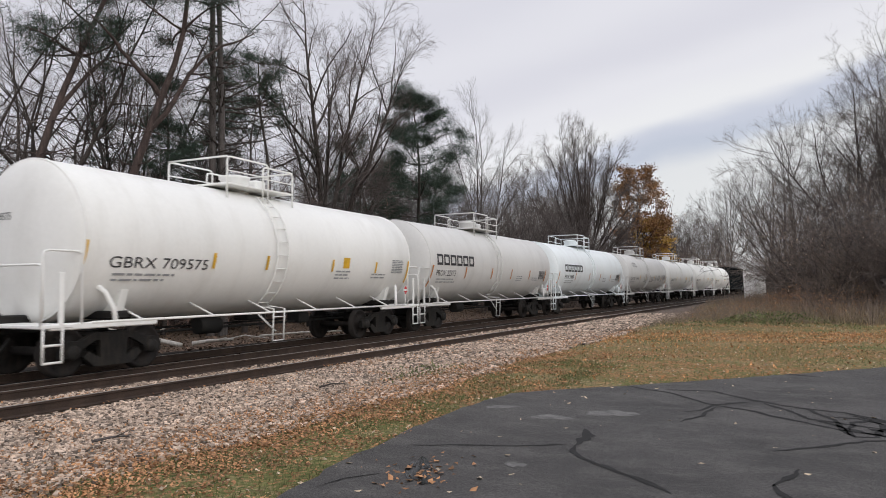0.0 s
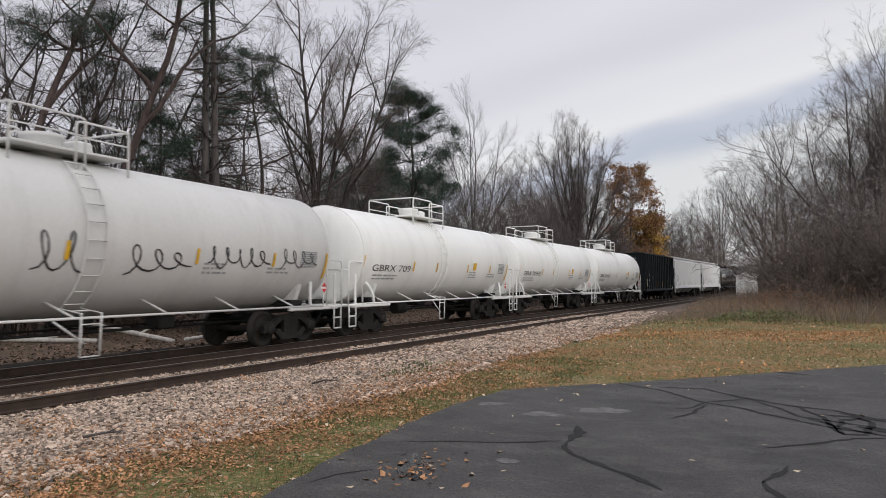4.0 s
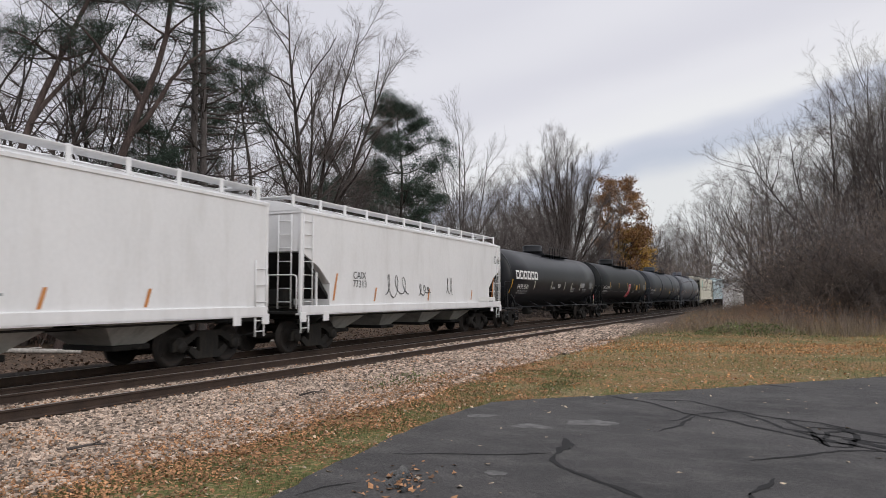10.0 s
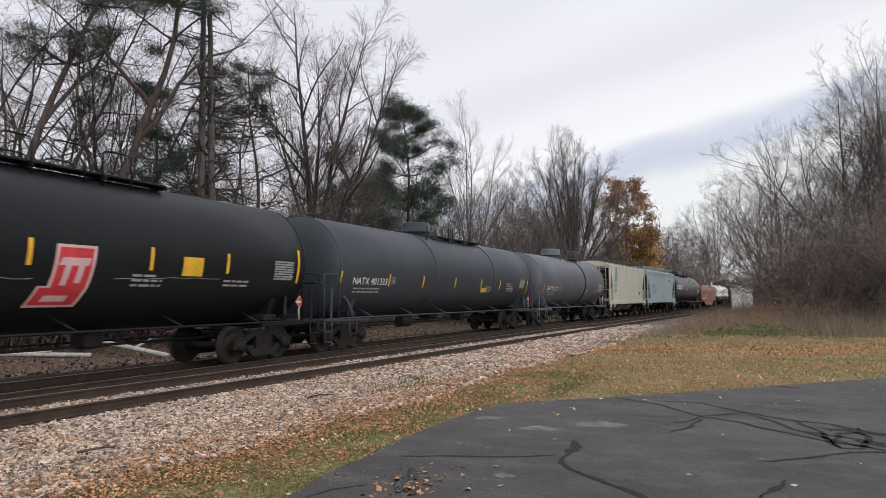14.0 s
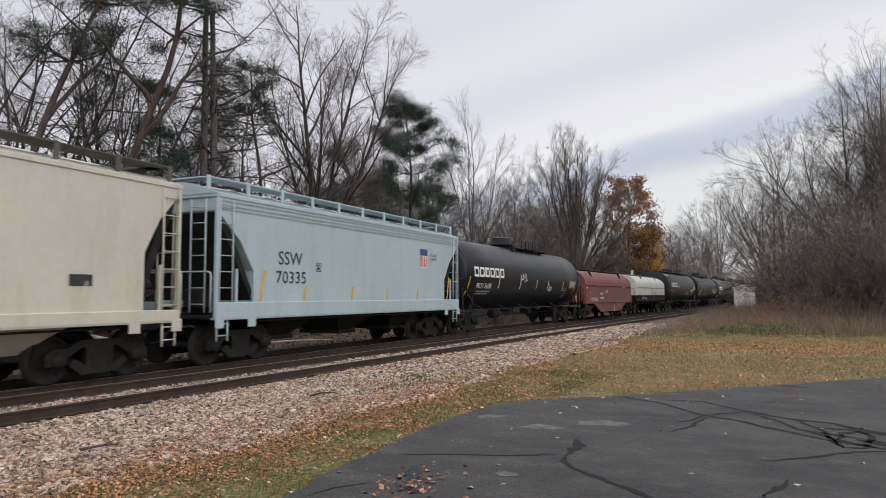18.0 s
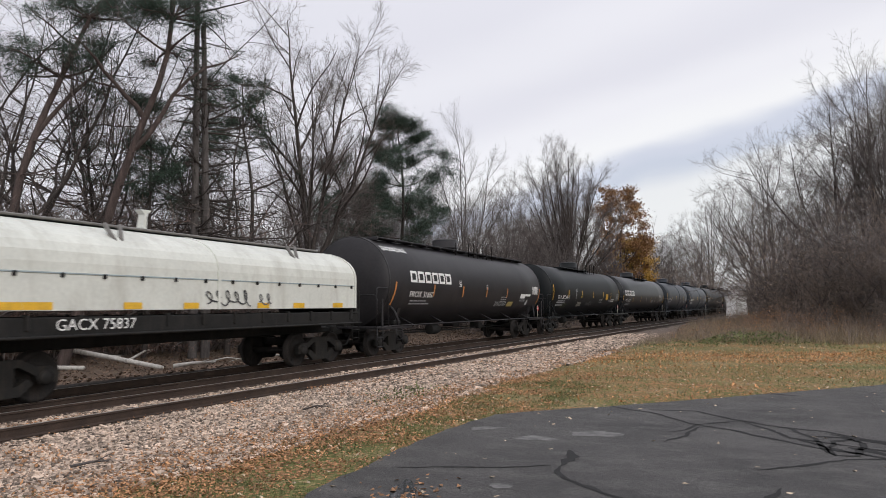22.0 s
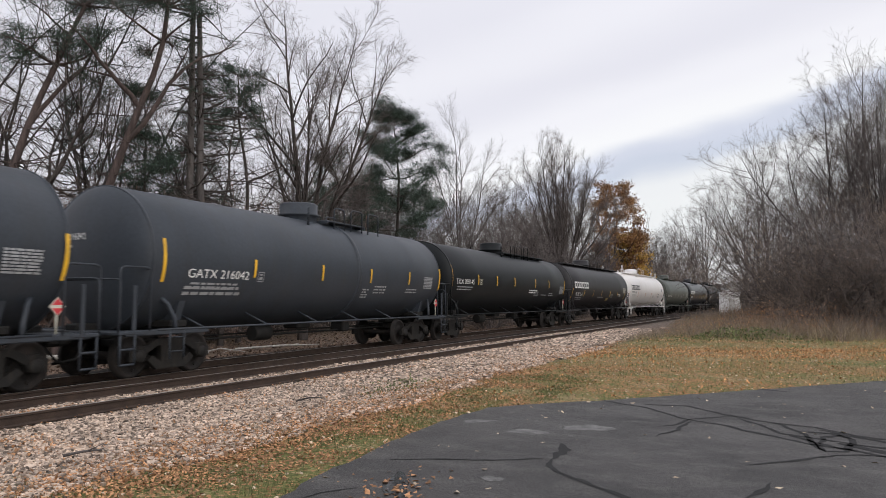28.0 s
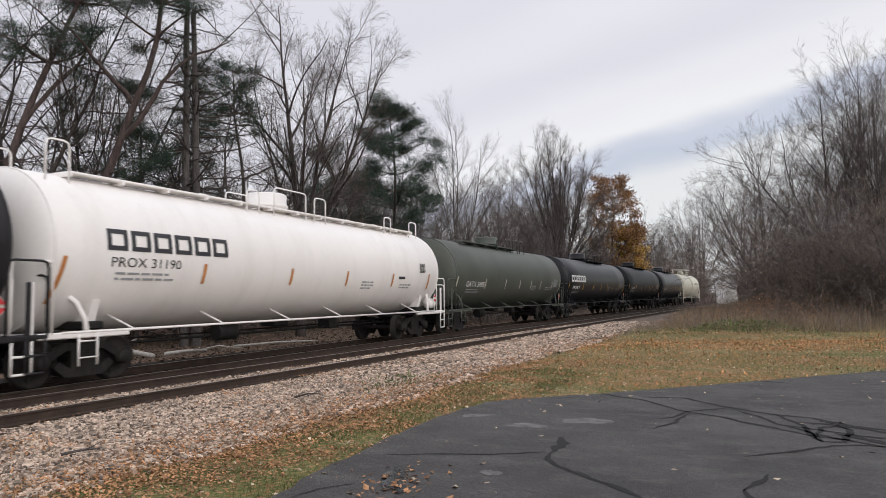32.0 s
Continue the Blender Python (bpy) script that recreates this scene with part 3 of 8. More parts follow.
# parking lot: worn dark asphalt with an uneven edge
def asphalt():
    m = surf("asphalt", (0.055, 0.051, 0.0495), 0.70, 0.46, 0.7, 95, 0.9, grime=(0.115, 0.108, 0.102), grime_amt=0.8)
    n, l = m.node_tree.nodes, m.node_tree.links
    b = n["Principled BSDF"]
    before = b.inputs["Base Color"].links[0].from_socket
    co = n.new("ShaderNodeTexCoord")
    grit = n.new("ShaderNodeTexVoronoi")
    grit.inputs["Scale"].default_value = 70
    l.new(co.outputs["Object"], grit.inputs["Vector"])
    one = n.new("ShaderNodeSeparateColor")
    l.new(grit.outputs["Color"], one.inputs[0])
    shade = n.new("ShaderNodeMapRange")
    shade.inputs["From Min"].default_value, shade.inputs["From Max"].default_value = 0.0, 1.0
    shade.inputs["To Min"].default_value, shade.inputs["To Max"].default_value = 0.55, 1.45
    l.new(one.outputs[0], shade.inputs["Value"])
    mix = n.new("ShaderNodeMix")
    mix.data_type, mix.blend_type = "RGBA", "MULTIPLY"
    mix.inputs[0].default_value = 1.0
    l.new(before, mix.inputs[6])
    l.new(shade.outputs[0], mix.inputs[7])
    l.new(mix.outputs[2], b.inputs["Base Color"])
    return m


M["asphalt"] = asphalt()
EDGE = [(-3.3, -9), (-3.5, 1), (-3.96, 4.47), (-4.2, 5.62), (-4.39, 6.97), (-4.51, 8.44), (-4.52, 9.7), (-4.40, 10.5), (-3.79, 11.33), (-3.03, 12.06), (-1.84, 13.41), (-0.52, 15.01), (1.17, 17.02), (8, 25.1), (13, 29), (30, 29), (30, -9)]
rng = random.Random(4)
rim = []
for (ax, ay), (bx, by) in zip(EDGE, EDGE[1:]):
    k = max(1, int(math.hypot(bx - ax, by - ay) / 0.22)) if ax < 9 else 1
    for i in range(k):
        t = i / k
        w = 0.035 if ax < 9 else 0
        rim.append((ax + (bx - ax) * t + rng.uniform(-w, w), ay + (by - ay) * t + rng.uniform(-w, w)))
rim.append(EDGE[-1])
lot = Geo()
lot.prism(rim, "z", -0.25, 0.0)
solid("pavement", lot, "asphalt", "worn dark grey asphalt parking lot with sealed cracks")


def ribbon(pts, w, z, seed, taper=True):
    """A flat irregular strip lying on the ground."""
    r = random.Random(seed)
    fine = []
    for (ax, ay), (bx, by) in zip(pts, pts[1:]):
        k = max(2, int(math.hypot(bx - ax, by - ay) / 0.09))
        fine += [(ax + (bx - ax) * i / k, ay + (by - ay) * i / k) for i in range(k)]
    fine.append(pts[-1])
    gg = Geo()
    vs, fs = [], []
    off = 0
    for i, p in enumerate(fine):
        a, c = fine[max(0, i - 1)], fine[min(len(fine) - 1, i + 1)]
        d = Vector((c[0] - a[0], c[1] - a[1])).normalized()
        off = off * 0.7 + r.uniform(-0.02, 0.02)
        e = w * r.uniform(0.55, 1.25) * (min(1, (i + 1) / 4, (len(fine) - i) / 4) if taper else 1)
        for sgn in (-1, 1):
            vs.append((p[0] - d.y * (off + sgn * e), p[1] + d.x * (off + sgn * e), z))
    for i in range(len(fine) - 1):
        fs.append((2 * i, 2 * i + 1, 2 * i + 3, 2 * i + 2))
    gg.add(vs, fs)
    return gg


CRACKS = [
    ([(-2.54, 8.24), (-2.40, 7.92), (-2.36, 7.39)], 0.085), ([(-2.36, 7.39), (-2.30, 7.08), (-2.10, 6.85), (-1.81, 6.60), (-1.53, 6.40), (-1.33, 6.27), (-1.11, 6.06)], 0.055),
    ([(-3.99, 6.60), (-3.39, 6.87), (-2.88, 7.05), (-2.43, 7.43)], 0.028),
    ([(-3.04, 12.1), (-2.23, 11.66), (-1.45, 10.77), (-0.85, 10.41), (-0.31, 9.91), (0.16, 9.52), (0.52, 9.40), (1.4, 8.7)], 0.05),
    ([(-2.28, 11.94), (-1.57, 12.06), (-0.92, 11.38), (-0.29, 10.93), (0.23, 10.81), (0.69, 10.39), (1.8, 9.9)], 0.05),
    ([(-1.59, 9.2), (-1.41, 9.78), (-1.33, 10.59)], 0.045), ([(-1.68, 9.94), (-1.47, 10.2), (-1.34, 10.68), (-0.87, 11.33)], 0.04),
    ([(0.27, 9.58), (0.33, 10.09), (0.54, 10.32), (0.62, 9.86), (0.51, 9.25), (0.33, 9.21), (0.22, 9.67)], 0.06),
    ([(-0.49, 8.02), (-0.23, 8.3), (0.07, 8.64), (0.39, 8.99), (0.7, 9.15), (1.5, 9.3)], 0.04),
    ([(-0.4, 6.65), (-0.32, 6.88), (-0.21, 7.36)], 0.055), ([(-0.40, 6.72), (-0.27, 6.34), (-0.2, 6.0)], 0.06),
    ([(-0.76, 11.2), (-0.42, 10.71), (-0.15, 10.12), (0.13, 9.99), (0.64, 9.76), (1.3, 9.5)], 0.05),
    ([(-0.62, 14.98), (-0.07, 14.71)], 0.09), ([(-3.88, 4.88), (-3.8, 5.19), (-3.61, 5.49)], 0.022),
    ([(-0.07, 10.03), (0.2, 9.66), (0.61, 9.3)], 0.07), ([(0.1, 10.38), (0.42, 10.4), (0.66, 10.05)], 0.06), ([(-0.24, 10.95), (0.1, 10.24), (0.29, 9.15)], 0.05),
    ([(0.45, 9.75), (0.75, 9.5), (1.2, 9.1)], 0.11), ([(0.3, 10.6), (0.8, 10.2), (1.4, 9.8)], 0.07),
]
for k, (pts, w) in enumerate(CRACKS):
    tagged(new("crack_seal", ribbon(pts, w * (0.68 if w < 0.08 else 0.8), 0.004, 20 + k).mesh("crack_seal", M["crack_seal"])), "black tar seal poured along a crack in the asphalt", "crack seal", "sealed cracks", "structure")


def blot(cx, cy, rx, ry, z, seed, turn_deg=0):
    r = random.Random(seed)
    n = 26
    ph = [r.uniform(0, 6.28) for _ in range(4)]
    c, s = math.cos(radians(turn_deg)), math.sin(radians(turn_deg))
    vs = []
    for k in range(n):
        a = 2 * math.pi * k / n
        q = 1 + 0.16 * math.sin(2 * a + ph[0]) + 0.13 * math.sin(3 * a + ph[1]) + 0.09 * math.sin(5 * a + ph[2]) + 0.06 * math.sin(8 * a + ph[3])
        x, y = rx * q * math.cos(a), ry * q * math.sin(a)
        vs.append((cx + c * x - s * y, cy + s * x + c * y, z))
    gg = Geo()
    gg.add(vs, [tuple(range(n))])
    return gg


for k, (cx, cy, rx, ry) in enumerate([(-2.5, 9.42, 0.30, 0.24), (-3.14, 8.80, 0.24, 0.17), (-4.05, 9.25, 0.24, 0.12), (-2.64, 6.35, 0.10, 0.10)]):
    tagged(new("asphalt_patch", blot(cx, cy, rx, ry, 0.003, 60 + k, 27).mesh("asphalt_patch", M["patch_pale"])), "pale worn patch in the dark asphalt", "patch", "worn patches", "structure")
tagged(new("puddle", blot(-3.36, 5.75, 0.11, 0.50, 0.006, 71, 26).mesh("puddle", M["puddle"])), "shallow dark puddle with floating leaves on the asphalt", "puddle", "", "structure")


# ---- track ----
def rail_geo(middle, off, y_end, head):
    prof = [(-0.07, -0.17), (0.07, -0.17), (0.07, -0.155), (0.012, -0.135), (0.012, -0.04), (0.036, -0.03), (0.036, -0.004), (0.03, 0), (-0.03, 0), (-0.036, -0.004), (-0.036, -0.03), (-0.012, -0.04), (-0.012, -0.135), (-0.07, -0.155)]
    if head:
        prof = [(0.031, 0.0005), (0.026, 0.003), (-0.026, 0.003), (-0.031, 0.0005)]
    ys = [-60 + 3 * i for i in range(int((y_end + 60) / 3) + 1)]
    gg = Geo()
    n = len(prof)
    vs = [(middle(y) + off + p[0], y, RAIL_Z + p[1]) for y in ys for p in prof]
    fs = [(i * n + k, i * n + (k + 1) % n, (i + 1) * n + (k + 1) % n, (i + 1) * n + k) for i in range(len(ys) - 1) for k in range(n)]
    gg.add(vs, fs)
    return gg


tie_g = Geo()
tie_g.box((0, 0, -0.085), (2.5, 0.22, 0.17), 0.015)
tie_me = tie_g.mesh("tie", M["tie_wood"])
for nm, middle, y_end in (("main_track", main_x, 270), ("siding_track", lambda y: SIDING_X + bend(y), 87)):
    tr = thing(nm, "steel railway track on wooden ties in ballast", "railway track", pose(0, 0, 0), kind="structure")
    for sgn in (-1, 1):
        rl = part("rail", rail_geo(middle, sgn * 0.7535, y_end, False), "rail_web", tr, "rusty brown steel rail")
        part("rail_head", rail_geo(middle, sgn * 0.7535, y_end, True), "rail_head", rl, "worn grey running surface")
    for i in range(150):
        y = -8 + 0.55 * i
        tz = RAIL_Z - 0.168 - (0.03 if nm == "siding_track" else 0.0)
        tb = part("tie", tie_me, "tie_wood", tr)
        tb.matrix_basis = pose(middle(y) + 0.05 * math.sin(i * 7.3), y, tz, 0, 0, 0.8 * math.sin(i * 3.1) + math.degrees(math.atan((middle(y) - middle(y + 1)))))


# ---- train: shared pieces ----
def wheel_profile(s):
    return [(s * 0.66, 0.09), (s * 0.66, 0.16), (s * 0.70, 0.20), (s * 0.705, 0.36), (s * 0.685, 0.40), (s * 0.685, 0.482), (s * 0.712, 0.485), (s * 0.722, 0.459), (s * 0.82, 0.454), (s * 0.825, 0.40), (s * 0.79, 0.37), (s * 0.77, 0.20), (s * 0.83, 0.15), (s * 0.83, 0.09)]


def make_truck_meshes():
    ws = Geo()
    ws.lathe([(-1.0, 0.07), (-0.85, 0.085), (0.85, 0.085), (1.0, 0.07)], "x", n=10)
    for s in (-1, 1):
        ws.lathe(wheel_profile(s), "x", n=28)
        for k in range(3):
            a = k * 2.09
            ws.box((s * 0.80, 0.3 * math.cos(a), 0.3 * math.sin(a)), (0.02, 0.07, 0.07), 0.01)
    sf = Geo()
    outline = [(-1.14, 0.36), (-1.14, 0.56), (-1.0, 0.66), (-0.72, 0.66), (-0.42, 0.80), (0.42, 0.80), (0.72, 0.66), (1.0, 0.66), (1.14, 0.56), (1.14, 0.36), (0.76, 0.36), (0.70, 0.50), (0.40, 0.66), (0.30, 0.66), (0.30, 0.32), (0.55, 0.46), (0.66, 0.36), (0.42, 0.16), (-0.42, 0.16), (-0.66, 0.36), (-0.55, 0.46), (-0.30, 0.32), (-0.30, 0.66), (-0.40, 0.66), (-0.70, 0.50), (-0.76, 0.36)]
    sf.prism(outline, "x", -0.06, 0.06)
    for y in (-0.89, 0.89):
        sf.lathe([(-0.02, 0.14), (0.10, 0.14), (0.13, 0.10), (0.135, 0.0)], "x", (0, y, 0.457), 14)
    spr = Geo()
    for y in (-0.16, 0.0, 0.16):
        for k in range(5):
            spr.lathe([(0.30 + k * 0.055, 0.045), (0.325 + k * 0.055, 0.07), (0.35 + k * 0.055, 0.045)], "z", (0, y, 0), 10)
    bol = Geo()
    bol.box((0, 0, 0.66), (2.1, 0.42, 0.22), 0.04)
    bol.box((0, 0, 0.83), (0.5, 0.5, 0.14), 0.03)
    for y in (-0.5, 0.5):
        bol.box((0, y, 0.42), (1.7, 0.10, 0.14), 0.02)
        for s in (-1, 1):
            bol.box((s * 0.75, y * 0.84, 0.46), (0.10, 0.06, 0.34), 0.02)
    return (ws.mesh("wheelset", M["wheel_steel"]), sf.mesh("side_frame", M["truck_steel"]), spr.mesh("spring_nest", M["truck_steel"]), bol.mesh("truck", M["truck_steel"]))


WHEELSET, SIDEFRAME, SPRINGS, BOLSTER = make_truck_meshes()
WHEELSETS = []


def add_trucks(car, half):
    for y in (-half, half):
        tk = part("truck", BOLSTER, "", car, at=pose(0, y, 0))
        for s in (-1, 1):
            part("side_frame", SIDEFRAME, "", tk, at=pose(s * 1.0, 0, 0))
            part("spring_nest", SPRINGS, "", tk, at=pose(s * 1.0, 0, 0))
        for w in (-0.89, 0.89):
            ws = part("wheelset", WHEELSET, "", tk, "two steel wheels on one axle", at=pose(0, w, 0.457))
            WHEELSETS.append((ws, w, car))


def add_couplers(car, half):
    for s in (-1, 1):
        gg = Geo()
        gg.box((0, s * (half + 0.28), 0.86), (0.16, 0.66, 0.18), 0.03)
        gg.box((0.02, s * (half + 0.70), 0.86), (0.30, 0.34, 0.30), 0.06)
        gg.tube([(0.35, s * (half + 0.1), 0.75), (0.36, s * (half + 0.35), 0.45), (0.2, s * (half + 0.75), 0.38)], 0.03, 6)
        part("coupler", gg, "underframe", car)


def glyphs(txt, size, squeeze=1.0):
    """Flat letters in the built-in font as vertices (along, up) and faces, centred on their left foot."""
    cu = bpy.data.curves.new("lettering", "FONT")
    cu.body, cu.size, cu.resolution_u = txt, size, 3
    ob = bpy.data.objects.new("lettering", cu)
    me = bpy.data.meshes.new_from_object(ob)
    vs = [(v.co.x * squeeze, v.co.y) for v in me.vertices]
    fs = [tuple(p.vertices) for p in me.polygons]
    bpy.data.objects.remove(ob)
    bpy.data.meshes.remove(me)
    bpy.data.curves.remove(cu)
    return vs, fs


class Sheet:
    """Flat marks laid on a car's near side: wrapped on a round tank, or flat on a wall."""

    def __init__(self, r=0.0, zc=0.0, x=0.0, deck=None, along=1.0, first=-99.0):
        self.r, self.zc, self.x, self.deck, self.along, self.first = r, zc, x, deck, along, first
        self.g = {}
        self.count = 0

    def fresh(self):
        self.count += 1

    def spot(self, y, z, lift_by=0.012):
        if self.r:
            y, z = max(self.first, y * (self.along if y > 0 else 0.98)), 0.875 * z + 0.2025
            a = math.asin(max(-0.99, min(0.99, (z - self.zc) / self.r)))
            return ((self.r + lift_by) * math.cos(a), y, self.zc + (self.r + lift_by) * math.sin(a))
        if self.deck and z < self.deck[0]:
            return (self.deck[1] + lift_by, y, z)
        return (self.x + lift_by, y, z)

    def put(self, key, mat, verts, faces, y, z, lift_by=0.012):
        joined = key in ("small_print", "data_table")
        gg = self.g.setdefault((key, mat, 0 if joined else self.count), Geo())
        gg.add([self.spot(y + a, z + c, lift_by) for a, c in verts], faces)

    def text(self, txt, y, z, size, mat="black_mark", key="lettering", width=None):
        """Words in capitals of that height, fitted to a width; each word is a part."""
        vs, fs = glyphs(txt, size / 0.72)
        full = max(a for a, _ in vs)
        k = width / full if width else 0.95
        at = 0.0
        for word in txt.split(" "):
            self.fresh()
            wv, wf = glyphs(word, size / 0.72)
            self.put(key, mat, [(a * k, b) for a, b in wv], wf, y + at, z)
            at += (max(a for a, _ in wv) + size * 0.42) * k

    def rect(self, y, z, w, h, mat, key="marking", slant=0.0, lift_by=0.012, cuts=4):
        if key not in ("emblem", "small_print"):
            self.fresh()
        vs, fs = [], []
        for i in range(cuts + 1):
            t = i / cuts
            vs += [(slant * t, h * t), (w + slant * t, h * t)]
            if i:
                fs.append((2 * i - 2, 2 * i - 1, 2 * i + 1, 2 * i))
        self.put(key, mat, vs, fs, y, z, lift_by)

    def bars(self, y, z, w, rows, mat, size=0.07, gap=0.11, seed=0):
        """Small writing too small to read, as rows of dashes."""
        r = random.Random(seed)
        for k in range(rows):
            a = 0
            while a < w * r.uniform(0.75, 1.0):
                b = r.uniform(0.08, 0.32)
                self.rect(y + a, z - k * gap, min(b, w - a), size, mat, "small_print", cuts=1)
                a += b + 0.05

    def blocks(self, y, z, w, h, n, mat, key="emblem"):
        """A row of plain squared rings in place of a company name."""
        p = w / n
        t = h * 0.22
        for i in range(n):
            self.fresh()
            a = y + i * p
            b = p * 0.84
            self.rect(a, z, t, h, mat, key)
            self.rect(a + b - t, z, t, h, mat, key)
            self.rect(a + t, z + h - t, b - 2 * t, t, mat, key, cuts=1)
            self.rect(a + t, z, b - 2 * t, t, mat, key, cuts=1)

    def scribble(self, y, z, w, h, mat, seed, width=0.019):
        """Spray-paint strokes."""
        self.fresh()
        r = random.Random(seed)
        loops = max(2, int(w / (h * 0.55)))
        steps = loops * 12
        lean_ = r.uniform(0.1, 0.35)
        grow = [r.uniform(0.35, 1.0) for _ in range(loops + 2)]
        wide = [r.uniform(0.25, 0.62) for _ in range(loops + 2)]
        fine = []
        for j in range(steps + 1):
            t = j / steps
            k, f = int(t * loops), t * loops - int(t * loops)
            g_, q_ = grow[k] + (grow[k + 1] - grow[k]) * f, wide[k] + (wide[k + 1] - wide[k]) * f
            a = 2 * math.pi * t * loops
            zz = z + h * (0.5 - 0.5 * g_ * math.cos(a))
            fine.append((y + w * t + q_ * w / loops * math.sin(a + 0.6) + lean_ * (zz - z), zz))
        vs, fs = [], []
        for j, q in enumerate(fine):
            a2, c2 = fine[max(0, j - 1)], fine[min(steps, j + 1)]
            d = Vector((c2[0] - a2[0], c2[1] - a2[1]))
            d = d.normalized() if d.length > 1e-6 else Vector((1, 0))
            e = width * (0.7 + 0.5 * abs(math.sin(j * 0.7)))
            vs += [(q[0] - d.y * e, q[1] + d.x * e), (q[0] + d.y * e, q[1] - d.x * e)]
            if j:
                fs.append((2 * j - 2, 2 * j - 1, 2 * j + 1, 2 * j))
        self.put("graffiti", mat, vs, fs, 0, 0, 0.014)

    def diamond(self, y, z, s, mat):
        self.put("placard", "white_mark", [(0, -s), (s, 0), (0, s), (-s, 0)], [(0, 1, 2, 3)], y, z, 0.03)
        self.put("placard_field", mat, [(0, -s * 0.8), (s * 0.8, 0), (0, s * 0.8), (-s * 0.8, 0)], [(0, 1, 2, 3)], y, z, 0.036)

    def hang(self, car):
        for (key, mat, _), gg in self.g.items():
            ob = part(key, gg, mat, car)
            if key in ("small_print", "data_table"):
                ob["kind"] = "stuff"


def rounded(pts, k=0.06):
    """Softens the corners of a polyline for bent pipes."""
    out = [Vector(pts[0])]
    for a, b, c in zip(pts, pts[1:], pts[2:]):
        a, b, c = Vector(a), Vector(b), Vector(c)
        d1, d2 = (a - b), (c - b)
        p, q = b + d1.normalized() * min(k, d1.length / 2.1), b + d2.normalized() * min(k, d2.length / 2.1)
        out += [p, (p + q + b * 2) / 4, q]
    return out + [Vector(pts[-1])]


def ladder(gg, a, b, w, axis, n, r=0.016, rails=True):
    """Two stiles and rungs from foot a to top b; w is the width along axis (0 = x, 1 = y)."""
    a, b = Vector(a), Vector(b)
    side = Vector((w / 2, 0, 0)) if axis == 0 else Vector((0, w / 2, 0))
    if rails:
        gg.tube([a - side, b - side], r * 1.3, 6)
        gg.tube([a + side, b + side], r * 1.3, 6)
    for i in range(n):
        p = a.lerp(b, (i + 0.5) / n)
        gg.tube([p - side, p + side], r, 5)


# ---- tank cars ----
HEAD = 0.34


def tank_shell(half, r, zc):
    """A long cylinder with flat-domed heads and a tight knuckle."""
    prof = []
    for t in (0.015, 0.2, 0.4, 0.6, 0.75, 0.86, 0.93, 0.97, 0.99, 1.0):
        prof.append((-half - HEAD * max(0.0, 1 - t ** 2.6) ** 0.72, r * t))
    m = len(prof)
    prof += [(-half + k * (2 * half) / 6, r) for k in range(1, 6)]
    prof += [(-h, rr) for h, rr in reversed(prof[:m])]
    gg = Geo()
    gg.lathe(prof, "y", (0, 0, zc), 64)
    return gg


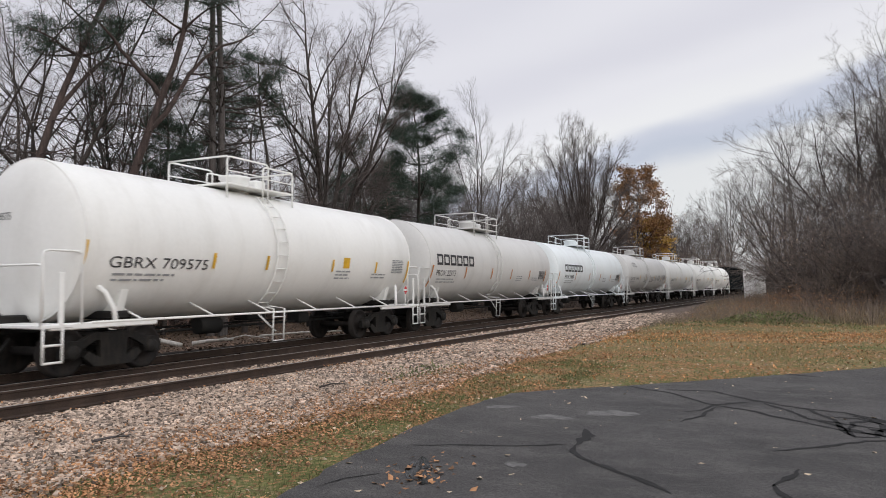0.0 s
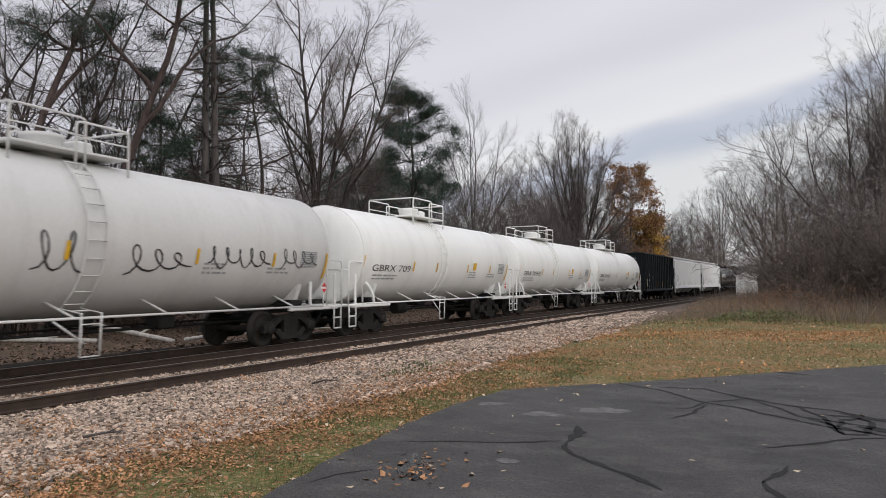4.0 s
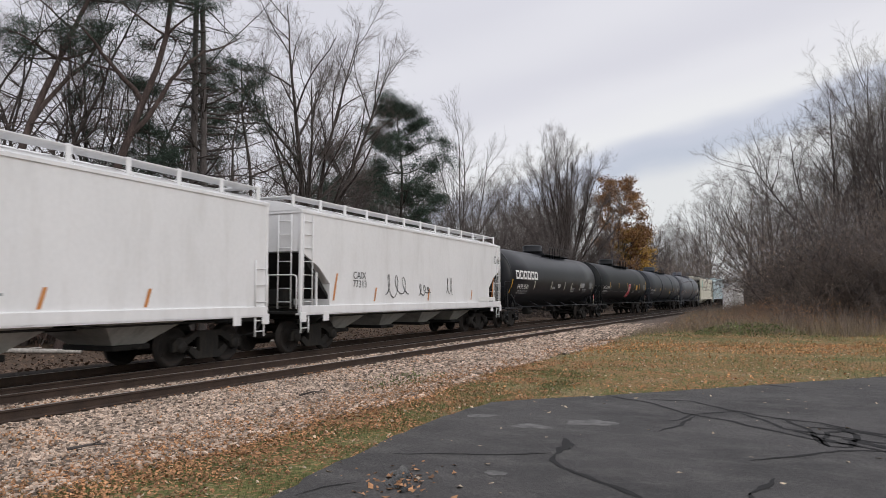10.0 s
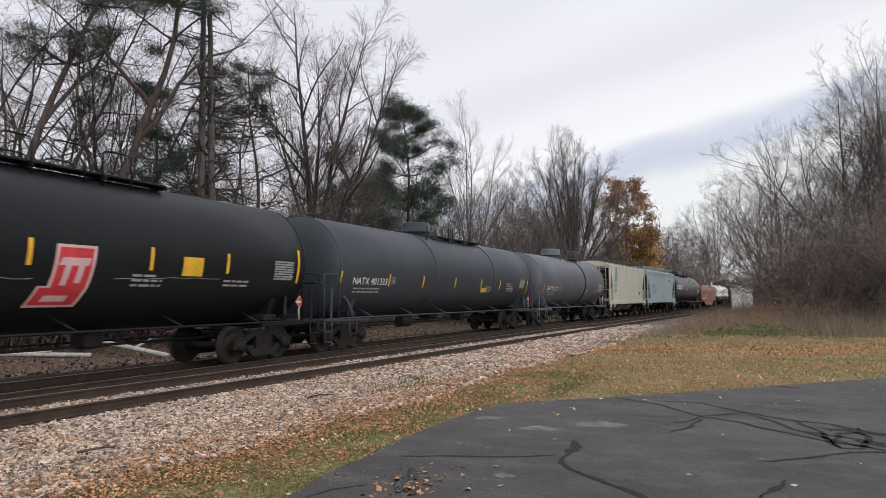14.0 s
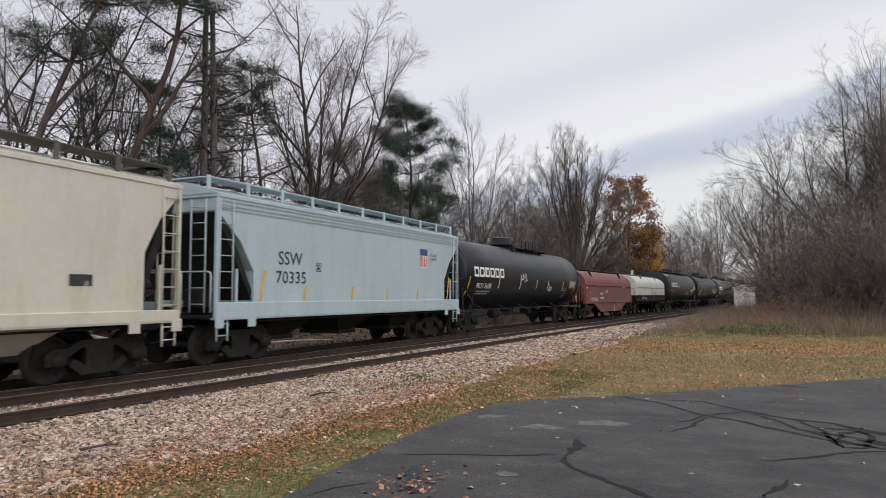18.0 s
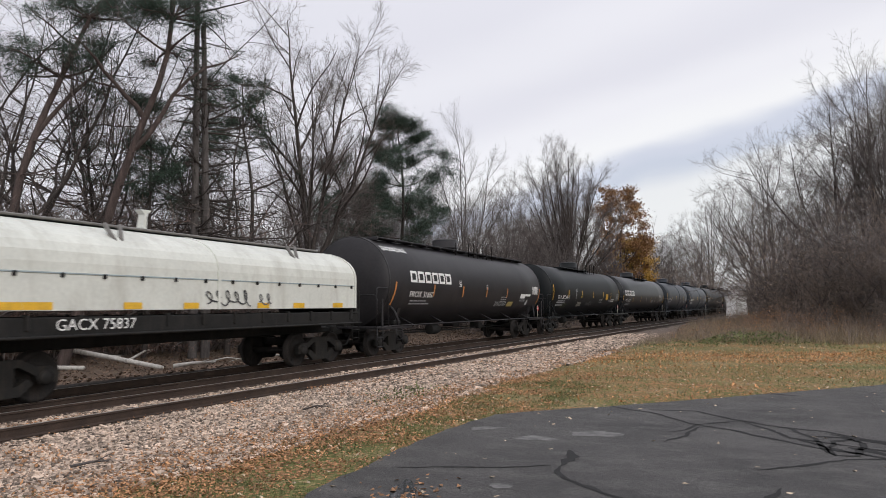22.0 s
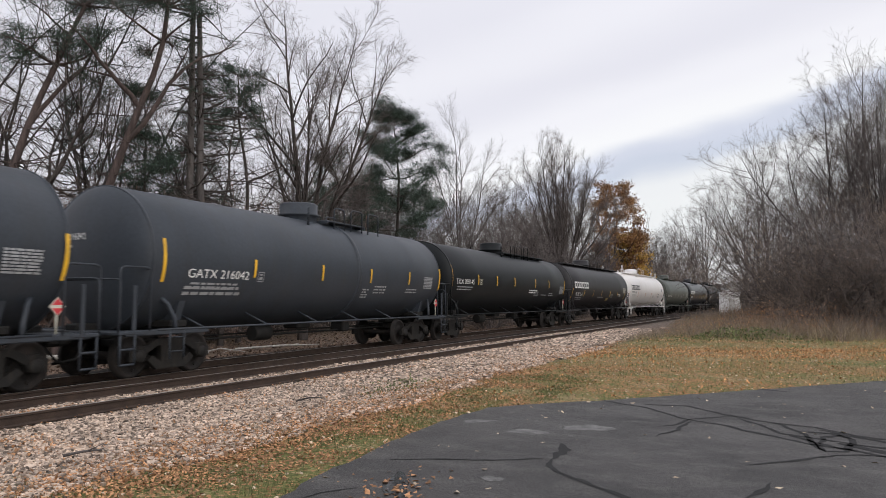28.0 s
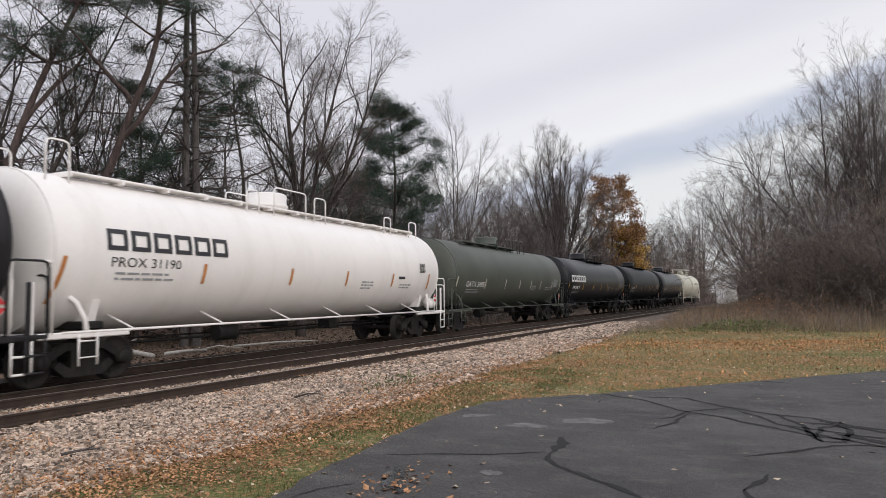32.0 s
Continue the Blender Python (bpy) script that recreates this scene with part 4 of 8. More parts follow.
def tank_car(s):
    """s: the car's numbers. near/far: the ends of the shell's straight part along the train at the start."""
    half = (s["far"] - s["near"]) / 2
    r, zc = 1.57, 2.54
    paint, trim = s["paint"], s.get("trim", s["paint"])
    white = s.get("white", False)
    car = thing("tank_car", s["label"], "tank car", pose(0, 0, 0), "freight train cars")
    end = half + 0.35
    part("shell", tank_shell(half, r, zc), paint, car)
    for sg in (-1, 1):
        seam = Geo()
        seam.lathe([(sg * half - 0.03, r + 0.001), (sg * half - 0.022, r + 0.012), (sg * half + 0.022, r + 0.012), (sg * half + 0.03, r + 0.001)], "y", (0, 0, zc), 64)
        part("head_seam", seam, s.get("seam", paint), car)
    for y in s.get("bands", ()):
        bands = Geo()
        bands.lathe([(y * half - 0.09, r + 0.004), (y * half - 0.08, r + 0.03), (y * half + 0.08, r + 0.03), (y * half + 0.09, r + 0.004)], "y", (0, 0, zc), 56)
        part("jacket_band", bands, s.get("band_paint", paint), car, "raised steel band round the shell")
    # stub sill, bolsters and saddles
    tc = half - 1.05
    for sg in (-1, 1):
        sill = Geo()
        sill.box((0, sg * (half - 0.55), 0.98), (0.36, 2.4, 0.34), 0.03)
        sill.box((0, sg * tc, 1.12), (2.5, 0.5, 0.16), 0.03)
        part("sill", sill, s.get("sill", "underframe"), car)
        for sx in (-1, 1):
            sill = Geo()
            sill.prism([(sx * 0.25, 1.10), (sx * 1.18, 1.16), (sx * 1.33, zc - 0.92), (sx * 1.12, zc - 1.06), (sx * 0.25, zc - r + 0.02)], "y", sg * tc - 0.09, sg * tc + 0.09)
            part("saddle", sill, paint, car)
    add_couplers(car, end + 0.1)
    if s.get("reservoir"):
        rv = Geo()
        rv.lathe([(half - 0.35, 0.02), (half - 0.34, 0.14), (half - 0.28, 0.19), (half + 0.12, 0.19), (half + 0.18, 0.14), (half + 0.19, 0.02)], "y", (1.22, 0, 1.32), 18)
        part("air_reservoir", rv, paint, car, "small white air tank on the end platform")
    # end platforms with steps and handrails
    for sg in (-1, 1):
        pl = Geo()
        pl.box((0, sg * (end + 0.12), 0.98), (3.05, 0.62, 0.07), 0.015)
        pl.box((1.46, sg * (half - 0.55), 0.97), (0.10, 2.3, 0.12), 0.02)
        pl.box((-1.46, sg * (half - 0.55), 0.97), (0.10, 2.3, 0.12), 0.02)
        pf = part("end_platform", pl, trim, car)
        hr = Geo()
        hr.tube(rounded([(1.50, sg * (end + 0.42), 1.0), (1.50, sg * (end + 0.42), 2.30), (1.50, sg * (half + 0.0), 2.30), (1.50, sg * (half + 0.0), 1.0)], 0.12), 0.022, 8)
        hr.tube(rounded([(1.50, sg * (end + 0.40), 1.15), (1.50, sg * (end + 0.40), 2.05), (-1.50, sg * (end + 0.40), 2.05), (-1.50, sg * (end + 0.40), 1.15)], 0.12), 0.022, 8)
        hr.box((1.50, sg * (end + 0.05), 1.45), (0.05, 0.09, 0.95), 0.012)
        part("handrail", hr, trim, pf)
        for sx in (-1, 1):
            bs = Geo()
            bs.tube([(sx * 1.46, sg * (half - 0.75), 0.98), (sx * 1.44, sg * (half - 0.72), 1.25), (sx * 1.36, sg * (half - 0.6), 1.55), (sx * 1.25, sg * (half - 0.45), 1.72)], 0.05, 6)
            part("bolster_bracket", bs, trim, pf)
        st = Geo()
        for y0 in (sg * (end + 0.02), sg * (end + 0.38)):
            st.tube([(1.5, y0, 1.0), (1.5, y0, 0.36)], 0.022, 6)
        for z in (0.36, 0.66):
            st.tube([(1.5, sg * (end + 0.02), z), (1.5, sg * (end + 0.38), z)], 0.024, 6)
        part("step", st, trim, pf)
    # brake gear under the shell
    bk = Geo()
    bk.lathe([(-0.35, 0.19), (-0.33, 0.21), (0.33, 0.21), (0.35, 0.19)], "y", (0.3, -half * 0.30, 0.74), 14)
    bk.tube([(0.15, -half + 1.9, 0.66), (0.15, half - 1.9, 0.66)], 0.03, 6)
    bk.tube([(-0.25, -half + 1.9, 0.72), (-0.25, half - 1.9, 0.72)], 0.022, 6)
    bk.box((0.1, half * 0.32, 0.76), (0.5, 0.45, 0.3), 0.04)
    bk.box((0, 0, zc - r - 0.05), (0.55, 0.7, 0.28), 0.05)
    part("brake_gear", bk, "underframe", car)
    # the long side rail on slanting brackets
    z0 = 1.02
    nb = s.get("brackets", 6)
    for sx in (-1, 1):
        rod = Geo()
        rod.tube([(sx * 1.50, -half + 0.2, z0), (sx * 1.50, half - 0.2, z0)], 0.026, 8)
        for i in range(nb):
            y = -half + 2 * half * (i + 0.7) / (nb + 0.4)
            a = -0.91
            rod.tube([(sx * 1.50, y, z0), (sx * r * math.cos(a), y - 0.22, zc + r * math.sin(a) + 0.02)], 0.022, 5)
        part("side_rail", rod, trim, car)
    # top fittings
    top = zc + r
    kind = s.get("top", "crate")
    ty = s.get("top_y", 0.0) * half
    if kind == "crate":
        dm = Geo()
        dm.box((0, ty, top + 0.03), (1.9, 2.5, 0.05), 0.01)
        part("walkway", dm, trim, car)
        md = Geo()
        md.lathe([(top - 0.1, 0.36), (top + 0.30, 0.36), (top + 0.33, 0.40), (top + 0.40, 0.40), (top + 0.44, 0.2), (top + 0.45, 0.02)], "z", (0.05, ty, 0), 20)
        md.box((0.1, ty + 0.75, top + 0.22), (0.42, 0.42, 0.34), 0.05)
        part("manway", md, s.get("dome", trim), car)
        hw, hl = 0.95, 1.25
        for lo, y1, y2 in ((0.68, -hl, 0.25), (0.60, 0.05, hl)):
            for sx in (-1, 1):
                hp = Geo()
                hp.tube(rounded([(sx * hw, ty + y1, top - 0.33), (sx * hw, ty + y1, top + lo), (sx * hw, ty + y2, top + lo), (sx * hw, ty + y2, top - 0.33)], 0.1), 0.024, 7)
                hp.tube([(sx * hw, ty + y1, top + lo * 0.5), (sx * hw, ty + y2, top + lo * 0.5)], 0.018, 6)
                part("guard_rail", hp, trim, car)
        for y1, lo in ((-hl, 0.68), (hl, 0.60)):
            hp = Geo()
            hp.tube([(-hw, ty + y1, top + lo), (hw, ty + y1, top + lo)], 0.024, 7)
            part("guard_rail", hp, trim, car)
        ld = Geo()
        zt = [(1.50, ty, 0.32), (1.53, ty, 1.1)]
        for k in range(8):
            a = -0.95 + 1.9 * k / 7
            zt.append(((r + 0.10) * math.cos(a), ty, zc + (r + 0.10) * math.sin(a)))
        for sy in (-0.21, 0.21):
            ld.tube([(p[0], p[1] + sy, p[2]) for p in zt], 0.020, 6)
        for k in range(13):
            q = k / 12 * (len(zt) - 1)
            i = min(int(q), len(zt) - 2)
            p = Vector(zt[i]).lerp(Vector(zt[i + 1]), q - i)
            ld.tube([(p.x, p.y - 0.21, p.z), (p.x, p.y + 0.21, p.z)], 0.015, 5)
        ld.tube([(1.5, ty - 0.75, 0.99), (1.5, ty - 0.1, 0.55)], 0.02, 5)
        part("side_ladder", ld, trim, car)
    else:
        ho = Geo()
        ho.lathe([(top - 0.12, 0.56), (top + 0.10, 0.56), (top + 0.11, 0.62), (top + 0.16, 0.62), (top + 0.17, 0.58), (top + 0.46, 0.58), (top + 0.50, 0.53), (top + 0.54, 0.2), (top + 0.55, 0.02)], "z", (0, ty, 0), 24)
        part("valve_housing", ho, s.get("dome", trim), car)
        wk = Geo()
        wl_ = s.get("walk", (-0.6, 0.55))
        wk.box((0.62, (wl_[0] + wl_[1]) / 2 * half, top - 0.02), (0.40, (wl_[1] - wl_[0]) * half, 0.05), 0.01)
        wk.box((-0.62, (wl_[0] + wl_[1]) / 2 * half, top - 0.02), (0.40, (wl_[1] - wl_[0]) * half, 0.05), 0.01)
        k = int((wl_[1] - wl_[0]) * half / 1.2)
        for i in range(k + 1):
            y = wl_[0] * half + (wl_[1] - wl_[0]) * half * i / max(1, k)
            wk.box((0, y, top - 0.06), (1.7, 0.06, 0.10), 0.01)
        part("walkway", wk, trim, car)
        for y1, y2, hh in s.get("hoops", ((-0.72, -0.66, 0.3), (0.7, 1.3, 0.42), (1.7, 2.4, 0.46), (2.8, 3.5, 0.46))):
            for sx in (-0.85, 0.85):
                hp = Geo()
                hp.tube(rounded([(sx, ty + y1, top - 0.26), (sx, ty + y1, top + hh), (sx, ty + y2, top + hh), (sx, ty + y2, top - 0.26)], 0.12), 0.020, 7)
                part("guard_rail", hp, trim, car)
        ld = Geo()
        ladder(ld, (1.5, -half + 0.75, 0.4), (1.5, -half + 0.75, 1.0), 0.4, 1, 2)
        part("side_ladder", ld, trim, car)
    add_trucks(car, tc)
    # marks
    sh = Sheet(r, zc, along=0.957, first=-half)
    drawn = half / 0.957
    tape = s.get("tape", "yellow_tape")
    for k, (y, zlo, hgt, slant) in enumerate(s["stripes"](drawn)):
        sh.rect(y, zlo, 0.09, hgt, tape if k not in s.get("pale", ()) else "pale_tape", "reflective_stripe", slant * 0.5, 0.022, 8)
    ink = s.get("ink", "white_mark")
    faint = s.get("faint", "grey_mark")
    tx, tz, th, tw = s["text"]
    if s.get("logo"):
        lx, lz, lw, lh = s["logo"]
        sh.blocks(lx * drawn, lz, lw, lh, 6, s.get("logo_ink", ink), "emblem")
    if s.get("marks"):
        sh.text(s["marks"], tx * drawn, tz, th, ink, width=tw)
    sh.bars(tx * drawn + 0.15, tz - 0.17, 1.6, 2, faint, 0.05, 0.12, s.get("seed", 1))
    sh.bars(drawn * 0.30, 2.12, 0.8, 3, faint, 0.05, 0.11, s.get("seed", 1) + 5)
    sh.bars(drawn * 0.62, 2.05, 0.9, 2, faint, 0.05, 0.11, s.get("seed", 1) + 9)
    tu, tz2, tw2, th2 = s.get("table", (0.81, 2.14, 0.75, 0.50))
    tr_ = random.Random(s.get("seed", 1) + 40)
    for k in range(8):
        a = 0.0
        while a < tw2 - 0.04:
            b = min(tr_.uniform(0.07, 0.24), tw2 - a)
            sh.rect(drawn * tu + a, tz2 + th2 * k / 8, b, th2 / 8 * 0.66, s.get("table_ink", faint), "data_table", cuts=1)
            a += b + 0.022
    hv, hf = glyphs(s.get("marks", ""), 0.20) if s.get("marks") else ([], [])
    if hv:
        for sg in (-1,):
            hg = Geo()
            k = 1.05 / max(a for a, _ in hv)
            hg.add([(-1.08 + a * k, sg * (half + HEAD + 0.008), zc + 0.38 + b) for a, b in hv], hf)
            hl_ = part("lettering", hg, ink, car)
            for q in range(3):
                bg = Geo()
                bg.box((-0.72, sg * (half + HEAD + 0.008), zc + 0.24 - q * 0.11), (0.6 - 0.1 * q, 0.004, 0.045))
                part("small_print", bg, faint, car)["kind"] = "stuff"
    if s.get("head_disc"):
        dx, dz, dr = s["head_disc"]
        dg = Geo()
        dg.lathe([(-half - HEAD - 0.012, 0.001), (-half - HEAD - 0.012, dr * 0.5), (-half - HEAD - 0.008, dr * 0.8), (-half - HEAD + 0.03, dr)], "y", (dx, 0, dz), 24)
        part("painted_disc", dg, "olive_mark", car, "round olive green blot painted on the tank end")
    for extra in s.get("extra", ()):
        extra(sh, drawn, 2.85)
    sh.hang(car)
    # placards on the end frames
    for y in (half - 0.1,):
        pk = Geo()
        pk.box((1.47, y, 1.52), (0.012, 0.24, 0.24), 0.0, Matrix.Rotation(radians(45), 3, "X"))
        pk.tube([(1.45, y, 1.0), (1.45, y, 1.5)], 0.02, 5)
        plc = part("placard", pk, "white_mark" if white else "pale_tape", car, "diamond-shaped white placard board")
        pf2 = Geo()
        for sg in (-1, 1):
            pf2.prism([(y - 0.12, 1.52 + sg * 0.03), (y + 0.12, 1.52 + sg * 0.03), (y, 1.52 + sg * 0.15)], "x", 1.476, 1.482)
        part("placard_field", pf2, s.get("placard", "red_mark"), plc)
    return car


# ---- covered hoppers ----
def hopper_car(s):
    half = (s["far"] - s["near"]) / 2
    paint = s["paint"]
    w, sb, ev, pk = 1.58, 1.00, 4.25, s.get("peak", 4.62)
    car = thing("hopper_car", s["label"], "hopper car", pose(0, 0, 0), "freight train cars")
    cut_y, cut_z = s.get("cut", (1.5, 2.3))
    top_z = s.get("cut_top", 3.0)
    knee = s.get("knee", 1.6)
    # body: side walls with slanting ends; outline in (y, z)
    side = [(-half + cut_y, sb + 0.3), (half - cut_y, sb + 0.3), (half - cut_y, knee), (half - cut_y * 0.62, knee + (top_z - knee) * 0.52), (half - cut_y * 0.22, top_z - (top_z - knee) * 0.16), (half - 0.05, top_z), (half - 0.05, ev), (-half + 0.05, ev), (-half + 0.05, top_z), (-half + cut_y * 0.22, top_z - (top_z - knee) * 0.16), (-half + cut_y * 0.62, knee + (top_z - knee) * 0.52), (-half + cut_y, knee)]
    body = Geo()
    body.prism(side, "x", -w, w)
    part("body", body, paint, car)
    # eave band and ribbed roof
    rf = Geo()
    rf.prism([(-w - 0.03, ev - 0.05), (w + 0.03, ev - 0.05), (w + 0.03, ev + 0.03), (0.9, pk - 0.08), (0.45, pk), (-0.45, pk), (-0.9, pk - 0.08), (-w - 0.03, ev + 0.03)], "y", -half, half)
    roof = part("roof", rf, paint, car)
    sm = Geo()
    n = max(6, int(2 * half / 1.35))
    for i in range(n + 1):
        y = -half + 0.02 + (2 * half - 0.04) * i / n
        sm.prism([(-w - 0.03, ev + 0.035), (w + 0.03, ev + 0.035), (0.92, pk - 0.05), (0.45, pk + 0.03), (-0.45, pk + 0.03), (-0.92, pk - 0.05)], "y", y - 0.035, y + 0.035)
    part("roof_seams", sm, paint, roof)
    for i in range(s.get("hatches", 8)):
        hz = Geo()
        y = -half + 1.0 + (2 * half - 2.0) * (i + 0.5) / s.get("hatches", 8)
        hz.box((0, y, pk + 0.05), (0.7, (2 * half - 2.4) / s.get("hatches", 8), 0.10), 0.03)
        part("hatch", hz, paint, roof)
    # running boards along both eaves of the roof on posts
    rb = Geo()
    for sx in (-1, 1):
        rb.box((sx * 1.02, 0, pk + 0.12), (0.5, 2 * half - 0.1, 0.04), 0.008)
        rb.tube([(sx * 1.28, -half + 0.05, pk + 0.13), (sx * 1.28, half - 0.05, pk + 0.13)], 0.025, 6)
        for i in range(n + 1):
            y = -half + 0.06 + (2 * half - 0.12) * i / n
            rb.box((sx * 1.28, y, pk - 0.05), (0.045, 0.12, 0.44), 0.008)
    for sg in (-1, 1):
        rb.box((0, sg * (half - 0.2), pk + 0.12), (2.2, 0.4, 0.04), 0.008)
    part("running_board", rb, s.get("boards", paint), roof)
    # side sill
    sl = Geo()
    for sx in (-1, 1):
        sl.box((sx * (w + 0.01), 0, sb + s.get("sill_h", 0.30) / 2), (0.10, 2 * half - 0.06, s.get("sill_h", 0.30)), 0.02)
        sl.box((sx * (w - 0.05), 0, sb + 0.03), (0.22, 2 * half - 0.06, 0.06), 0.01)
    part("side_sill", sl, s.get("sill", paint), car)
    for sg in (-1, 1):
        for y0 in (half - 0.12, half - 1.25):
            pn = Geo()
            pn.box((w + 0.045, sg * y0, sb - 0.06), (0.04, 0.28, 0.30), 0.01)
            part("jacking_pad", pn, s.get("sill", paint), car)
    # end frames: slope sheet, posts, ladders
    # near-black slope sheets carry the shade under the ends in their paint
    for sg in (-1, 1):
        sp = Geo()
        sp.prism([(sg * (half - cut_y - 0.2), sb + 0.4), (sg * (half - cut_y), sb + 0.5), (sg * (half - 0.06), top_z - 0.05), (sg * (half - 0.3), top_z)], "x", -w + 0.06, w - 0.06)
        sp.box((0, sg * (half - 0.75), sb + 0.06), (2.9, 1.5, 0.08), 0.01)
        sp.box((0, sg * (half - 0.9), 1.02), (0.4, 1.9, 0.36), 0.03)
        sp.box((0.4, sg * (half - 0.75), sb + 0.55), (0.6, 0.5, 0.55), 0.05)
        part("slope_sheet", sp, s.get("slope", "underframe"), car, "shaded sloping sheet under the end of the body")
    for sg in (-1, 1):
        if cut_y < 0.5:
            ew = Geo()
            ew.box((0, sg * (half - 0.02), 3.85), (2 * w - 0.1, 0.06, 0.95), 0.01)
            part("end_panel", ew, paint, car)
            # flat near-black panel puts the shade of the end recess into paint
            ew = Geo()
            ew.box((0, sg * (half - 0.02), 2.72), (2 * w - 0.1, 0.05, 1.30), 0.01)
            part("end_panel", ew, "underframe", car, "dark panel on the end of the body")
    for sg in (-1, 1):
        fr = Geo()
        for sx in (-1, 1):
            fr.box((sx * (w - 0.02), sg * (half - 0.06), (sb + ev) / 2), (0.09, 0.10, ev - sb), 0.015)
            fr.box((sx * (w - 0.02), sg * (half - cut_y * 0.55), sb + 0.75), (0.06, 0.07, 1.2), 0.01)
        ladder(fr, (w + 0.04, sg * (half - 0.32), sb + 0.2), (w + 0.04, sg * (half - 0.32), s.get("ladder_top", ev - 0.1)), 0.44, 1, 7 if s.get("ladder_top", 9) > 3 else 3, 0.015)
        if s.get("end_ladder", True):
            ladder(fr, (1.1, sg * (half + 0.05), sb + 0.2), (1.1, sg * (half + 0.05), ev - 0.1), 0.44, 0, 7, 0.015)
        fr.tube(rounded([(w - 0.05, sg * (half + 0.08), 1.2), (w - 0.05, sg * (half + 0.08), 2.25), (-w + 0.05, sg * (half + 0.08), 2.25), (-w + 0.05, sg * (half + 0.08), 1.2)], 0.1), 0.022, 6)
        part("end_frame", fr, s.get("sill", paint), car)
    st = Geo()
    for sg in (-1, 1):
        ladder(st, (w - 0.02, sg * (half - 0.28), 0.45), (w - 0.02, sg * (half - 0.28), 1.05), 0.36, 1, 2, 0.02)
    part("step", st, s.get("sill", paint), car)
    # discharge bays
    nb = s.get("bays", 4)
    bw = (2 * half - 3.8) / nb
    for i in range(nb):
        y = -half + 1.9 + bw * (i + 0.5)
        by = Geo()
        t, lo = bw * 0.47, 0.42
        vs = [(sx * (w - 0.08), y + sy * t, sb + 0.35) for sx in (-1, 1) for sy in (-1, 1)] + [(sx * 0.62, y + sy * bw * 0.13, lo) for sx in (-1, 1) for sy in (-1, 1)]
        by.add(vs, [(0, 1, 5, 4), (2, 6, 7, 3), (0, 4, 6, 2), (1, 3, 7, 5), (4, 5, 7, 6), (0, 2, 3, 1)])
        bay = part("hopper_bay", by, s.get("bay_paint", paint), car)
        gt = Geo()
        gt.box((0, y, lo - 0.06), (1.5, bw * 0.30, 0.13), 0.02)
        gt.tube([(-0.85, y, lo - 0.06), (0.95, y, lo - 0.06)], 0.04, 6)
        part("outlet_gate", gt, "underframe", bay)
    und = Geo()
    und.box((0, 0, 0.95), (0.34, 2 * half - 2.2, 0.32), 0.03)
    und.tube([(1.45, -half + 1.4, 0.93), (1.45, half - 1.4, 0.93)], 0.025, 6)
    part("centre_sill", und, "underframe", car)
    add_couplers(car, half)
    add_trucks(car, half - 1.55)
    for word, zz in s.get("end_marks", ()):
        vv, ff = glyphs(word, 0.24)
        k = 0.62 / max(a for a, _ in vv)
        eg = Geo()
        eg.add([(0.72 + a * k, -half - 0.055, zz + b) for a, b in vv], ff)
        part("lettering", eg, "black_mark", car)
    sh = Sheet(x=w)
    for u, zz, hgt in s.get("stripes", ()):
        sh.rect(u * half, zz, 0.09, hgt, s.get("tape", "orange_tape"), "reflective_stripe", 0.12 if hgt < 0.6 else 0.2)
    for extra in s.get("extra", ()):
        extra(sh, half, 0)
    sh.hang(car)
    return car


